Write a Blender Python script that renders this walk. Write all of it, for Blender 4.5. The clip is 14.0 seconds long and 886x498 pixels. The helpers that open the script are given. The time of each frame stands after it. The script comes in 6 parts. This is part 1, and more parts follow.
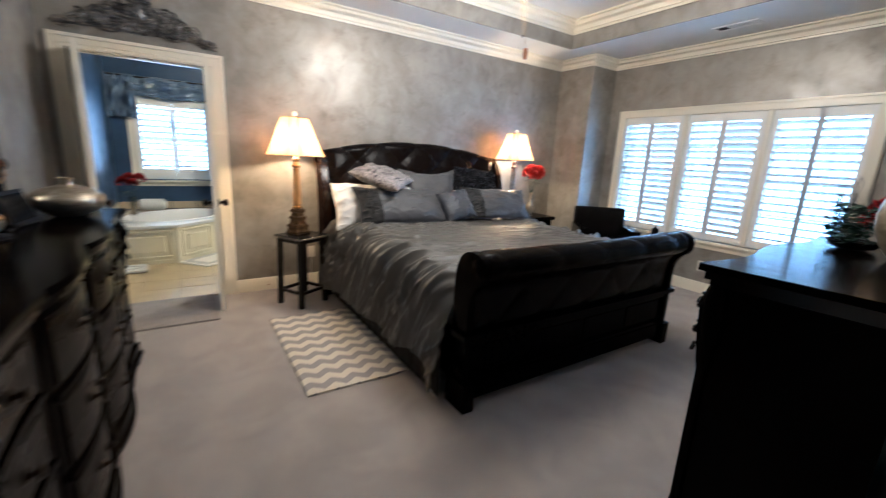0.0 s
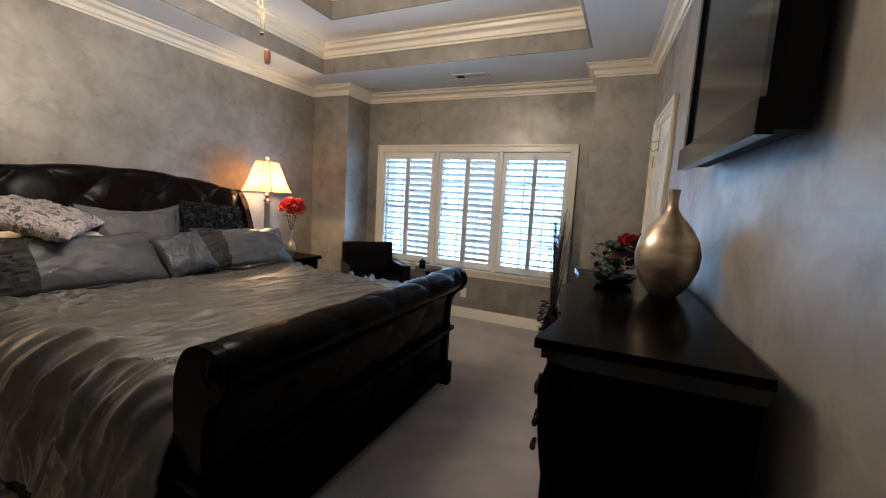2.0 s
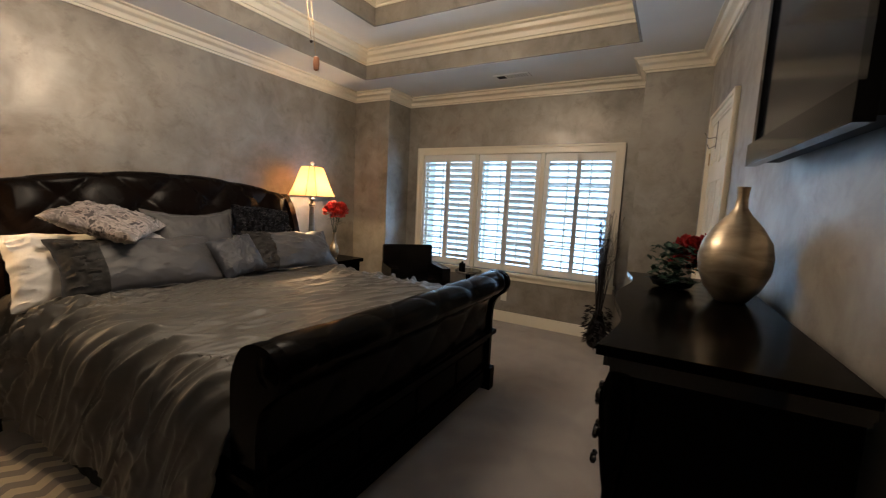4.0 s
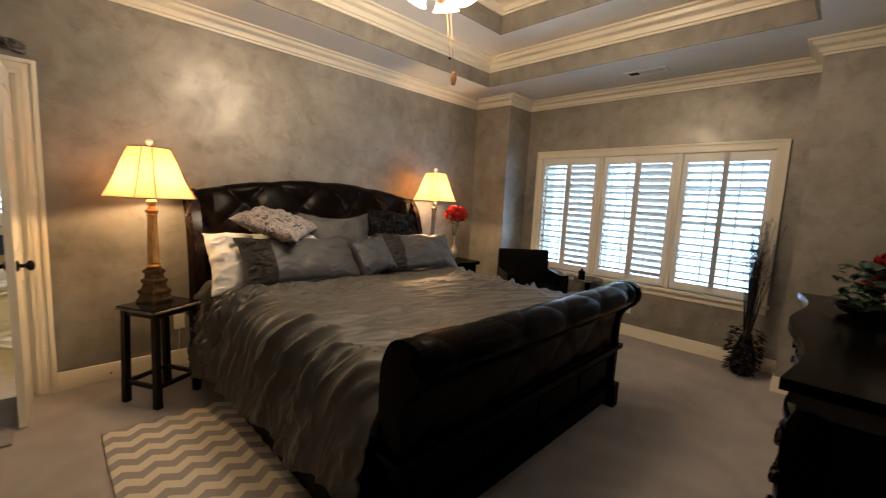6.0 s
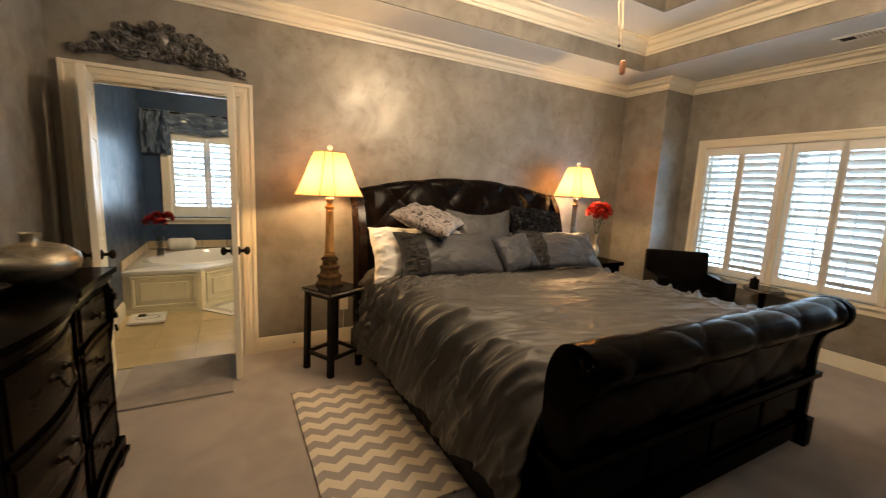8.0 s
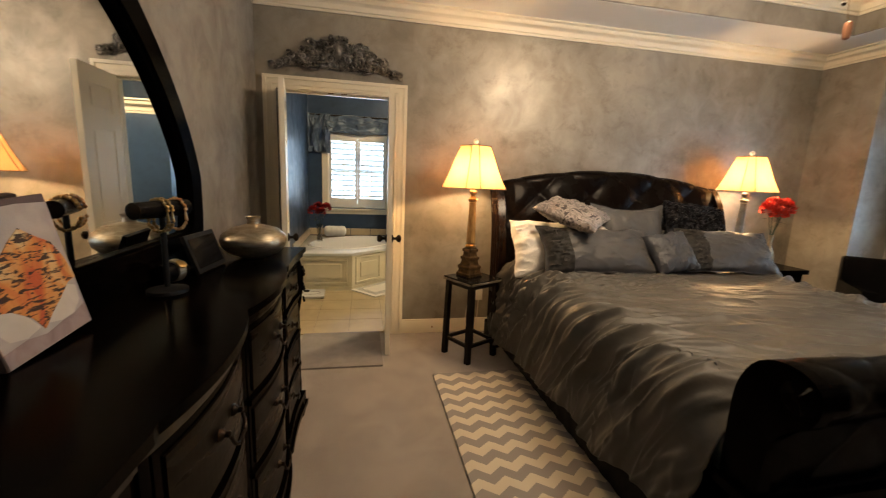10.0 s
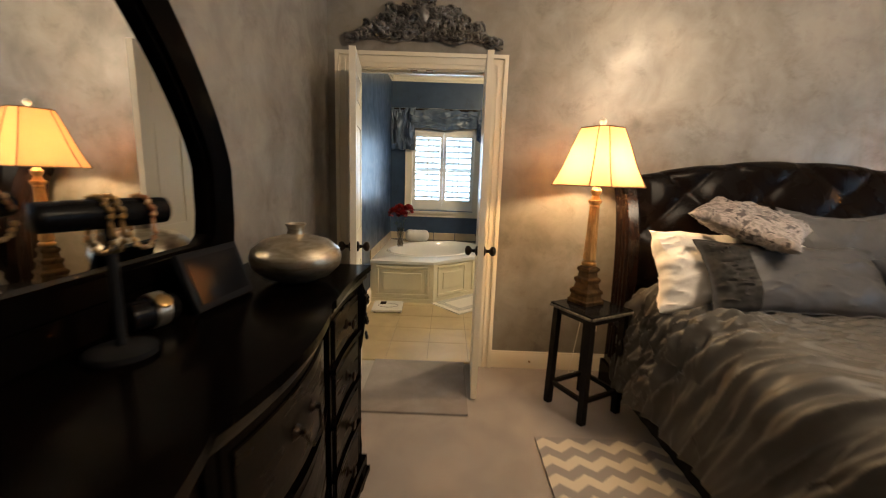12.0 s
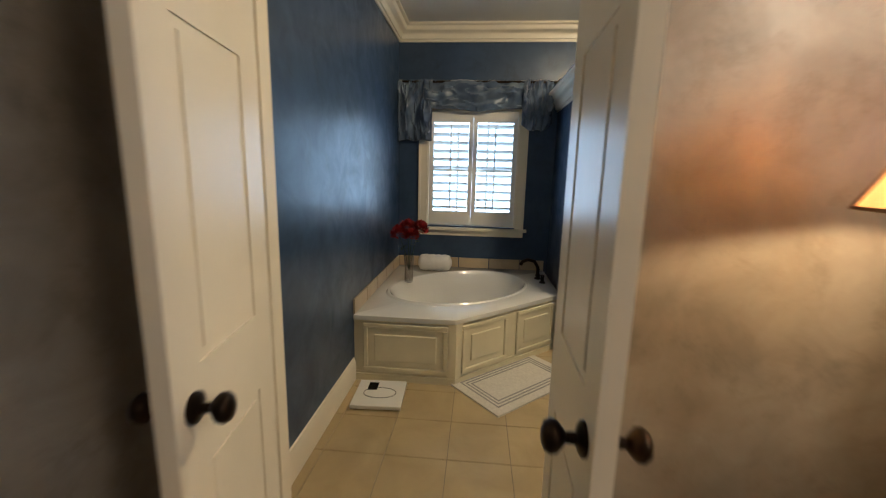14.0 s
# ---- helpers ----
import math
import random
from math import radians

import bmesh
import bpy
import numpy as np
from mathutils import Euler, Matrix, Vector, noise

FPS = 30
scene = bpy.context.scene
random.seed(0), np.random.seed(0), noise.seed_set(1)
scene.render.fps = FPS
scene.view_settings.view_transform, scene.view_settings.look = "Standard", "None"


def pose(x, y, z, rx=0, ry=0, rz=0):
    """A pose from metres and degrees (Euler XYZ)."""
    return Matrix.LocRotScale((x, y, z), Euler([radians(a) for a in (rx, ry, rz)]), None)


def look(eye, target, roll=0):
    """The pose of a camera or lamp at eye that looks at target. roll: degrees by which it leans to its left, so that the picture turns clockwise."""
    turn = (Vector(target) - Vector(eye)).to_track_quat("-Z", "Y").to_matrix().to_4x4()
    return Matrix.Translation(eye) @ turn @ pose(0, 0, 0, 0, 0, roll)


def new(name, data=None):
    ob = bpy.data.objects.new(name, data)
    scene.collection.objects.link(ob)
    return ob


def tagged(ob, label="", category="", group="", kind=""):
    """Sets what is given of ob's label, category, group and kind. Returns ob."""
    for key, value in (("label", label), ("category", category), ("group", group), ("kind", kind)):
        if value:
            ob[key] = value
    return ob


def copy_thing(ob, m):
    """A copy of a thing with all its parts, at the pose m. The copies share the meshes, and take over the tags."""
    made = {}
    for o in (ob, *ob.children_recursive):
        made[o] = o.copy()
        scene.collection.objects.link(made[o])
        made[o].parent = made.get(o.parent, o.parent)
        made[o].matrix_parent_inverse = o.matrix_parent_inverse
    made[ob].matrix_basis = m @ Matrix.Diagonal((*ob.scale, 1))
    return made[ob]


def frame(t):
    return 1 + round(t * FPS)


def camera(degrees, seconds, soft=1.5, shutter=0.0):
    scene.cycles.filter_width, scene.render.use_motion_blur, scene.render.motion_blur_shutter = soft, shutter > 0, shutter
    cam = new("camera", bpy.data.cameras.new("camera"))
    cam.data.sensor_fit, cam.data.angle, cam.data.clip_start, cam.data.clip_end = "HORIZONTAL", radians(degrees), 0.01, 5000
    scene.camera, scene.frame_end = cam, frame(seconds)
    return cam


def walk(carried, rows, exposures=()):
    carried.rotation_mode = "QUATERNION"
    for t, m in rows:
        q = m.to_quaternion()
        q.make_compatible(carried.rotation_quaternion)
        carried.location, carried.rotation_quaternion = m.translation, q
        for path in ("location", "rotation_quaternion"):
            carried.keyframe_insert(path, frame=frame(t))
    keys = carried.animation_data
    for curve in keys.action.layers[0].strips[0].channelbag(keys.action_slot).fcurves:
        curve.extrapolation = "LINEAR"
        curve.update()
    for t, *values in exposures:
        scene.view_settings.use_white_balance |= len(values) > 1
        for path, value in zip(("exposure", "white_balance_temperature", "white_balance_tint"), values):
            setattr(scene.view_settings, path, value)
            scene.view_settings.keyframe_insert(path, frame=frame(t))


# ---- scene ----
cam = camera(95.7, 14.0, 1.1, 0.5)
PATH = [
    (0, (0.310, 1.888, 1.367), (1.368, 3.526, 0.926), 2.9),
    (0.5, (0.521, 2.083, 1.35), (1.878, 3.509, 0.995), 2.5),
    (1, (0.665, 2.22, 1.369), (2.248, 3.406, 1.073), 3.0),
    (1.5, (0.724, 2.302, 1.379), (2.464, 3.253, 1.118), 2.9),
    (2, (0.728, 2.318, 1.394), (2.539, 3.134, 1.16), 3.3),
    (4.5, (0.731, 2.383, 1.382), (2.401, 3.46, 1.157), 2.6),
    (5, (0.711, 2.4, 1.392), (2.303, 3.59, 1.168), 2.5),
    (5.5, (0.677, 2.424, 1.396), (2.189, 3.712, 1.165), 2.7),
    (6, (0.633, 2.433, 1.405), (2.042, 3.832, 1.162), 2.9),
    (6.5, (0.586, 2.466, 1.408), (1.891, 3.961, 1.153), 2.8),
    (7, (0.543, 2.512, 1.414), (1.737, 4.093, 1.142), 3.0),
    (7.5, (0.514, 2.53, 1.418), (1.58, 4.197, 1.128), 3.1),
    (8, (0.48, 2.542, 1.418), (1.412, 4.287, 1.118), 2.6),
    (8.5, (0.416, 2.571, 1.409), (1.216, 4.379, 1.113), 2.5),
    (9, (0.375, 2.574, 1.421), (1.041, 4.434, 1.109), 2.6),
    (11.5, (0.253, 2.925, 1.351), (0.301, 4.889, 0.973), 2.1),
    (12, (0.298, 3.303, 1.349), (0.285, 5.271, 0.993), 2.0),
    (12.5, (0.29, 3.704, 1.337), (0.271, 5.674, 0.991), 1.5),
    (13, (0.285, 4.129, 1.35), (0.222, 6.101, 1.023), 1.2),
    (13.5, (0.301, 4.567, 1.349), (0.137, 6.534, 1.027), 1.2),
    (14, (0.288, 4.99, 1.362), (0.124, 6.955, 1.003), 1.4),
]
EXPOSURES = [(0.0, 1.12, 4500, 8), (1.0, 0.98, 4800, 9), (2.0, 0.56, 5000, 10), (4.3, 0.10, 5600, 11), (5.2, 0.12, 5750, 11), (6.5, 0.40, 6050, 11), (9.0, 0.60, 6350, 11), (11.3, 0.60, 5950, 11), (12.5, 0.56, 5900, 11), (13.5, 0.22, 5750, 11), (14.0, 0.12, 5550, 11)]
walk(cam, [(t, look(eye, target, roll)) for t, eye, target, roll in PATH], EXPOSURES)

# ---- world ----
world = bpy.data.worlds.new("sky")
scene.world = world
world.use_nodes = True
wn = world.node_tree.nodes
sky = wn.new("ShaderNodeTexSky")
sky.sky_type, sky.sun_disc, sky.sun_elevation, sky.sun_rotation = "NISHITA", False, radians(38), radians(200)
wn["Background"].inputs[1].default_value = 0.1
world.node_tree.links.new(sky.outputs[0], wn["Background"].inputs[0])

sun = bpy.data.lights.new("sun", "SUN")
sun.energy, sun.angle, sun.color = 1.0, radians(12), (1, 0.96, 0.9)
new("sun", sun).matrix_world = look((0, -20, 20), (6, 0, 0))


def area(name, eye, target, w, h, watts, colour):
    d = bpy.data.lights.new(name, "AREA")
    d.shape, d.size, d.size_y, d.energy, d.color = "RECTANGLE", w, h, watts, colour
    ob = new(name, d)
    ob.matrix_world = look(eye, target)
    return ob


def bulb(name, place, watts, colour, radius=0.03):
    d = bpy.data.lights.new(name, "POINT")
    d.energy, d.color, d.shadow_soft_size = watts, colour, radius
    ob = new(name, d)
    ob.location = place
    return ob


WARM = (1.0, 0.62, 0.27)
DAY = (0.50, 0.76, 1.0)
for wy in (4.84, 4.06, 3.28):
    area("window_light", (5.46, wy, 1.27), (4.0, wy, 1.27), 0.74, 1.42, 16, DAY)
area("bath_window_light", (0.25, 9.24, 1.4), (0.25, 8.0, 1.4), 0.86, 1.1, 17, (0.6, 0.82, 1.0))
bulb("bulb_west", (1.14, 5.61, 1.41), 22, WARM)
bulb("bulb_bath", (1.55, 6.95, 2.50), 75, (1.0, 0.74, 0.40), 0.08)
bulb("bulb_east", (3.83, 5.78, 1.47), 24, WARM)
for k in range(4):
    bulb("fan_bulb", (2.2 + 0.13 * math.cos(0.6 + k * math.pi / 2), 4.1 + 0.13 * math.sin(0.6 + k * math.pi / 2), 2.48), 22, (1.0, 0.74, 0.46), 0.32)

# ---- materials ----


def mat(name, colour, rough=0.6, metal=0.0, second=None, scale=6.0, bump=0.0, bscale=60.0, coat=0.0, sheen=0.0, detail=4.0, spread=(0.35, 0.65), rough2=None, stretch=(1, 1, 1), space="Object"):
    """A principled material with a two-scale mottling of two colours and a fine relief."""
    m = bpy.data.materials.new(name)
    m.use_nodes = True
    n, l = m.node_tree.nodes, m.node_tree.links
    p = n["Principled BSDF"]
    p.inputs["Roughness"].default_value, p.inputs["Metallic"].default_value = rough, metal
    p.inputs["Coat Weight"].default_value, p.inputs["Sheen Weight"].default_value = coat, sheen
    p.inputs["Coat Roughness"].default_value = 0.12
    if max(colour) < 0.05:
        p.inputs["Specular IOR Level"].default_value = 0.07
    co = n.new("ShaderNodeTexCoord")
    mp = n.new("ShaderNodeMapping")
    mp.inputs["Scale"].default_value = stretch
    l.new(co.outputs[space], mp.inputs[0])
    no = n.new("ShaderNodeTexNoise")
    no.inputs["Scale"].default_value, no.inputs["Detail"].default_value = scale, detail
    no.inputs["Distortion"].default_value = 0.6
    l.new(mp.outputs[0], no.inputs["Vector"])
    r = n.new("ShaderNodeValToRGB")
    second = second or tuple(c * 0.82 for c in colour)
    r.color_ramp.elements[0].position, r.color_ramp.elements[1].position = spread
    r.color_ramp.elements[0].color, r.color_ramp.elements[1].color = (*colour, 1), (*second, 1)
    l.new(no.outputs[0], r.inputs[0])
    l.new(r.outputs[0], p.inputs["Base Color"])
    if rough2 is not None:
        rr = n.new("ShaderNodeMapRange")
        rr.inputs["From Min"].default_value, rr.inputs["From Max"].default_value = spread
        rr.inputs["To Min"].default_value, rr.inputs["To Max"].default_value = rough, rough2
        l.new(no.outputs[0], rr.inputs[0])
        l.new(rr.outputs[0], p.inputs["Roughness"])
    if bump:
        fine = n.new("ShaderNodeTexNoise")
        fine.inputs["Scale"].default_value, fine.inputs["Detail"].default_value = bscale, 3
        l.new(mp.outputs[0], fine.inputs["Vector"])
        b = n.new("ShaderNodeBump")
        b.inputs["Strength"].default_value, b.inputs["Distance"].default_value = bump, 0.004
        l.new(fine.outputs[0], b.inputs["Height"])
        l.new(b.outputs[0], p.inputs["Normal"])
    return m


def glow_mat(name, colour, strength, base):
    m = bpy.data.materials.new(name)
    m.use_nodes = True
    p = m.node_tree.nodes["Principled BSDF"]
    p.inputs["Base Color"].default_value = (*base, 1)
    p.inputs["Emission Color"].default_value, p.inputs["Emission Strength"].default_value = (*colour, 1), strength
    p.inputs["Roughness"].default_value = 0.7
    return m


def plaster(name, low, high, rough, metal, coat=0.12):
    """Troweled metallic wall glaze: wide clouds, and small hard-edged trowel patches."""
    m = bpy.data.materials.new(name)
    m.use_nodes = True
    n, l = m.node_tree.nodes, m.node_tree.links
    p = n["Principled BSDF"]
    p.inputs["Metallic"].default_value = metal
    p.inputs["Coat Weight"].default_value, p.inputs["Coat Roughness"].default_value, p.inputs["Coat IOR"].default_value = coat, 0.17, 1.7
    co = n.new("ShaderNodeTexCoord")
    wide = n.new("ShaderNodeTexNoise")
    wide.inputs["Scale"].default_value, wide.inputs["Detail"].default_value, wide.inputs["Distortion"].default_value = 1.1, 6, 0.5
    small = n.new("ShaderNodeTexNoise")
    small.inputs["Scale"].default_value, small.inputs["Detail"].default_value, small.inputs["Distortion"].default_value = 5.0, 10, 0.5
    small.inputs["Roughness"].default_value = 0.6
    for t in (wide, small):
        l.new(co.outputs["Object"], t.inputs["Vector"])
    mix = n.new("ShaderNodeMath")
    mix.operation = "MULTIPLY_ADD"
    mix.inputs[1].default_value = 0.55
    half = n.new("ShaderNodeMath")
    half.operation = "MULTIPLY"
    half.inputs[1].default_value = 0.45
    l.new(small.outputs[0], half.inputs[0])
    l.new(wide.outputs[0], mix.inputs[0])
    l.new(half.outputs[0], mix.inputs[2])
    r = n.new("ShaderNodeValToRGB")
    e = r.color_ramp.elements
    e[0].position, e[0].color = 0.36, (*low, 1)
    e[1].position, e[1].color = 0.62, (*high, 1)
    l.new(mix.outputs[0], r.inputs[0])
    l.new(r.outputs[0], p.inputs["Base Color"])
    rr = n.new("ShaderNodeMapRange")
    rr.inputs["From Min"].default_value, rr.inputs["From Max"].default_value = 0.35, 0.65
    rr.inputs["To Min"].default_value, rr.inputs["To Max"].default_value = rough + 0.08, rough - 0.08
    l.new(small.outputs[0], rr.inputs[0])
    l.new(rr.outputs[0], p.inputs["Roughness"])
    b = n.new("ShaderNodeBump")
    b.inputs["Strength"].default_value, b.inputs["Distance"].default_value = 0.3, 0.003
    l.new(small.outputs[0], b.inputs["Height"])
    l.new(b.outputs[0], p.inputs["Normal"])
    # small trowel skips, a shade darker
    skip = n.new("ShaderNodeTexNoise")
    skip.inputs["Scale"].default_value, skip.inputs["Detail"].default_value, skip.inputs["Distortion"].default_value = 5.5, 8, 0.4
    skip.inputs["Roughness"].default_value = 0.72
    l.new(co.outputs["Object"], skip.inputs["Vector"])
    k = n.new("ShaderNodeValToRGB")
    k.color_ramp.elements[0].position, k.color_ramp.elements[0].color = 0.34, (0.80, 0.79, 0.78, 1)
    k.color_ramp.elements[1].position, k.color_ramp.elements[1].color = 0.47, (1, 1, 1, 1)
    l.new(skip.outputs[0], k.inputs[0])
    mx = n.new("ShaderNodeMix")
    mx.data_type, mx.blend_type = "RGBA", "MULTIPLY"
    mx.inputs[0].default_value = 1.0
    l.new(r.outputs[0], mx.inputs[6])
    l.new(k.outputs[0], mx.inputs[7])
    l.new(mx.outputs[2], p.inputs["Base Color"])
    return m


M_WALL = plaster("metallic_taupe_plaster", (0.215, 0.193, 0.165), (0.37, 0.342, 0.30), 0.46, 0.30)
M_BLUE = plaster("slate_blue_glaze", (0.022, 0.045, 0.095), (0.042, 0.075, 0.145), 0.36, 0.10)
M_WHITE = mat("cream_gloss_paint", (0.80, 0.735, 0.60), 0.32, second=(0.76, 0.70, 0.57), scale=3, bump=0.05, bscale=30)
M_CEIL = mat("white_ceiling_paint", (0.80, 0.78, 0.74), 0.85, second=(0.76, 0.74, 0.70), scale=2, bump=0.2, bscale=120)
M_CARPET = mat("beige_carpet", (0.36, 0.315, 0.285), 0.95, second=(0.28, 0.245, 0.225), scale=3.5, bump=1.0, bscale=420, sheen=0.3, detail=8)
M_LEATHER = mat("dark_brown_leather", (0.006, 0.0035, 0.0028), 0.2, second=(0.004, 0.0025, 0.002), scale=9, bump=0.12, bscale=220, coat=0.0, rough2=0.3)
# the bed's brown leather again, darkened for the shade on the footboard
M_FOOT = mat("shaded_brown_leather", (0.0022, 0.0016, 0.0014), 0.16, second=(0.0014, 0.0011, 0.001), scale=9, bump=0.10, bscale=220, rough2=0.26)
M_BLACKLEATHER = mat("black_leather", (0.006, 0.005, 0.005), 0.22, second=(0.003, 0.003, 0.003), scale=9, bump=0.12, bscale=220, coat=0.0)
M_DARKWOOD = mat("espresso_wood", (0.0022, 0.0014, 0.0011), 0.12, second=(0.0011, 0.0009, 0.0008), scale=5, bump=0.04, bscale=60, coat=0.0, stretch=(6, 1, 1), rough2=0.2)
M_MAHOG = mat("mahogany_wood", (0.014, 0.0065, 0.004), 0.22, second=(0.006, 0.0035, 0.003), scale=5, coat=0.3, stretch=(6, 6, 1))
M_BLACKPAINT = mat("black_lacquer", (0.006, 0.005, 0.005), 0.28, second=(0.009, 0.008, 0.007), scale=12, coat=0.1)
M_DUVET = mat("charcoal_satin", (0.090, 0.083, 0.074), 0.46, second=(0.070, 0.065, 0.059), scale=3, bump=0.7, bscale=22, sheen=0.0)
M_SHAM = mat("grey_satin", (0.080, 0.079, 0.083), 0.46, second=(0.064, 0.063, 0.068), scale=4, bump=0.1, bscale=300, sheen=0.0)
M_RUCHE = mat("puckered_black_satin", (0.022, 0.021, 0.021), 0.42, second=(0.040, 0.038, 0.037), scale=18, bump=0.1, bscale=300)
M_WHITECLOTH = mat("white_cotton", (0.80, 0.77, 0.73), 0.85, second=(0.72, 0.69, 0.65), scale=6, bump=0.3, bscale=300, sheen=0.2)
M_TILEF = mat("beige_floor_tile", (0.50, 0.39, 0.21), 0.34, second=(0.42, 0.32, 0.17), scale=4, bump=0.1, bscale=40)
M_GROUT = mat("tan_grout", (0.26, 0.215, 0.15), 0.9, bump=0.4, bscale=200)
M_TUB = mat("white_acrylic", (0.82, 0.81, 0.78), 0.12, second=(0.80, 0.79, 0.76), scale=2, coat=0.5)
M_CREAM = mat("cream_panel_paint", (0.82, 0.75, 0.55), 0.35, second=(0.76, 0.69, 0.50), scale=3)
M_BRONZE = mat("oil_rubbed_bronze", (0.018, 0.013, 0.010), 0.3, 0.7, second=(0.03, 0.02, 0.014), scale=14)
M_BRASS = mat("aged_brass", (0.42, 0.27, 0.10), 0.3, 0.9, second=(0.28, 0.17, 0.07), scale=10)
M_SILVERVASE = mat("brushed_champagne_metal", (0.56, 0.49, 0.37), 0.28, 0.92, second=(0.30, 0.25, 0.17), scale=15, bump=0.15, bscale=50, stretch=(1, 1, 4), rough2=0.45)
M_GOLDVASE = mat("antique_gold_leaf", (0.56, 0.46, 0.32), 0.32, 0.85, second=(0.30, 0.24, 0.17), scale=6, bump=0.2, bscale=40, stretch=(1, 1, 3), rough2=0.48)
M_RED = mat("red_petal", (0.42, 0.012, 0.010), 0.6, second=(0.22, 0.006, 0.006), scale=30)
M_ORANGERED = mat("coral_red_petal", (0.62, 0.045, 0.018), 0.6, second=(0.38, 0.018, 0.010), scale=30)
M_GREEN = mat("dark_green_leaf", (0.020, 0.055, 0.030), 0.5, second=(0.010, 0.032, 0.020), scale=20)
M_PEWTER = mat("antiqued_pewter_resin", (0.30, 0.285, 0.27), 0.32, 0.65, second=(0.055, 0.05, 0.046), scale=16, bump=0.5, bscale=60, detail=7)
M_LAMPGOLD = mat("antique_gold_column", (0.60, 0.38, 0.15), 0.42, 0.4, second=(0.34, 0.20, 0.075), scale=10, bump=0.2, bscale=40, stretch=(4, 4, 1))
M_LAMPDARK = mat("bronze_lamp_base", (0.035, 0.022, 0.012), 0.45, 0.4, second=(0.10, 0.065, 0.03), scale=22, bump=0.4, bscale=60)
M_SLAT = mat("white_shutter_paint", (0.82, 0.80, 0.75), 0.4, second=(0.79, 0.77, 0.72), scale=4)
M_PLATE = mat("ivory_plastic", (0.78, 0.75, 0.66), 0.35, second=(0.75, 0.72, 0.63))
M_BLACKGLOSS = mat("black_gloss_plastic", (0.008, 0.008, 0.009), 0.10, coat=0.0)
M_BLACKMATT = mat("black_plastic", (0.012, 0.012, 0.013), 0.5)
M_VALANCE = mat("blue_grey_satin_drape", (0.10, 0.14, 0.21), 0.26, second=(0.05, 0.08, 0.15), scale=5, bump=0.2, bscale=200, sheen=0.4)
M_TAN = mat("tan_wall_tile", (0.52, 0.42, 0.28), 0.35, second=(0.46, 0.36, 0.24), scale=6)
for m_ in (M_DUVET, M_SHAM):
    m_.node_tree.nodes["Principled BSDF"].inputs["Specular IOR Level"].default_value = 0.3
M_DARKWOOD.node_tree.nodes["Principled BSDF"].inputs["Specular IOR Level"].default_value = 0.02
M_FOOT.node_tree.nodes["Principled BSDF"].inputs["Specular IOR Level"].default_value = 0.045
M_EDGE = mat("polished_espresso_edge", (0.004, 0.003, 0.0025), 0.14, second=(0.002, 0.0016, 0.0014), scale=9)
M_EDGE.node_tree.nodes["Principled BSDF"].inputs["Specular IOR Level"].default_value = 0.6
M_MIRROR = mat("mirror_silver", (0.85, 0.86, 0.85), 0.02, 1.0, second=(0.85, 0.86, 0.85))
M_GLASS = bpy.data.materials.new("clear_glass")
M_GLASS.use_nodes = True
_p = M_GLASS.node_tree.nodes["Principled BSDF"]
_p.inputs["Transmission Weight"].default_value, _p.inputs["Roughness"].default_value, _p.inputs["IOR"].default_value = 1.0, 0.02, 1.45

# ---- building helpers ----


def link(name, bm, material, parent=None, label="", smooth=False, bevel=0.0, seg=2, **tags):
    """Links a bmesh as one mesh object, under parent if there is one."""
    if bevel:
        bmesh.ops.bevel(bm, geom=[e for e in bm.edges if len(e.link_faces) == 2 and e.calc_face_angle(0) > 0.6], offset=bevel, segments=seg, profile=0.6, affect="EDGES", clamp_overlap=True)
    bmesh.ops.recalc_face_normals(bm, faces=bm.faces)
    me = bpy.data.meshes.new(name)
    bm.to_mesh(me)
    bm.free()
    me.materials.append(material)
    if smooth:
        me.polygons.foreach_set("use_smooth", [True] * len(me.polygons))
        me.set_sharp_from_angle(angle=radians(42))
    ob = new(name, me)
    ob.parent = parent
    return tagged(ob, label, **tags)


part = link


def thing(name, place, label, category, group="", turn=0.0):
    """An empty at a thing's base, that holds its parts."""
    ob = new(name)
    ob.location, ob.rotation_euler = place, (0, 0, radians(turn))
    return tagged(ob, label, category, group)


def box(bm, x0, x1, y0, y1, z0, z1, m=None):
    vs = [bm.verts.new((x, y, z)) for x in (x0, x1) for y in (y0, y1) for z in (z0, z1)]
    for f in ((0, 1, 3, 2), (4, 6, 7, 5), (0, 4, 5, 1), (2, 3, 7, 6), (0, 2, 6, 4), (1, 5, 7, 3)):
        bm.faces.new([vs[i] for i in f])
    if m is not None:
        bmesh.ops.transform(bm, matrix=m, verts=vs)
    return vs


def boxes(*lots):
    bm = bmesh.new()
    for b in lots:
        box(bm, *b)
    return bm


def lathe(profile, seg=32, m=None, bm=None, squash=(1, 1), square=False):
    """Turns (radius, height) pairs round z."""
    bm = bm or bmesh.new()
    rings, first = [], len(bm.verts)
    made = []
    for r, z in profile:
        ring = []
        for i in range(seg):
            a = 2 * math.pi * (i + (0.5 if square else 0)) / seg
            ring.append(bm.verts.new((r * math.cos(a) * squash[0], r * math.sin(a) * squash[1], z)))
        rings.append(ring)
        made += ring
    for a, b in zip(rings, rings[1:]):
        for i in range(seg):
            j = (i + 1) % seg
            bm.faces.new((a[i], a[j], b[j], b[i]))
    bm.faces.new(rings[0][::-1])
    bm.faces.new(rings[-1])
    if m is not None:
        bmesh.ops.transform(bm, matrix=m, verts=made)
    return bm


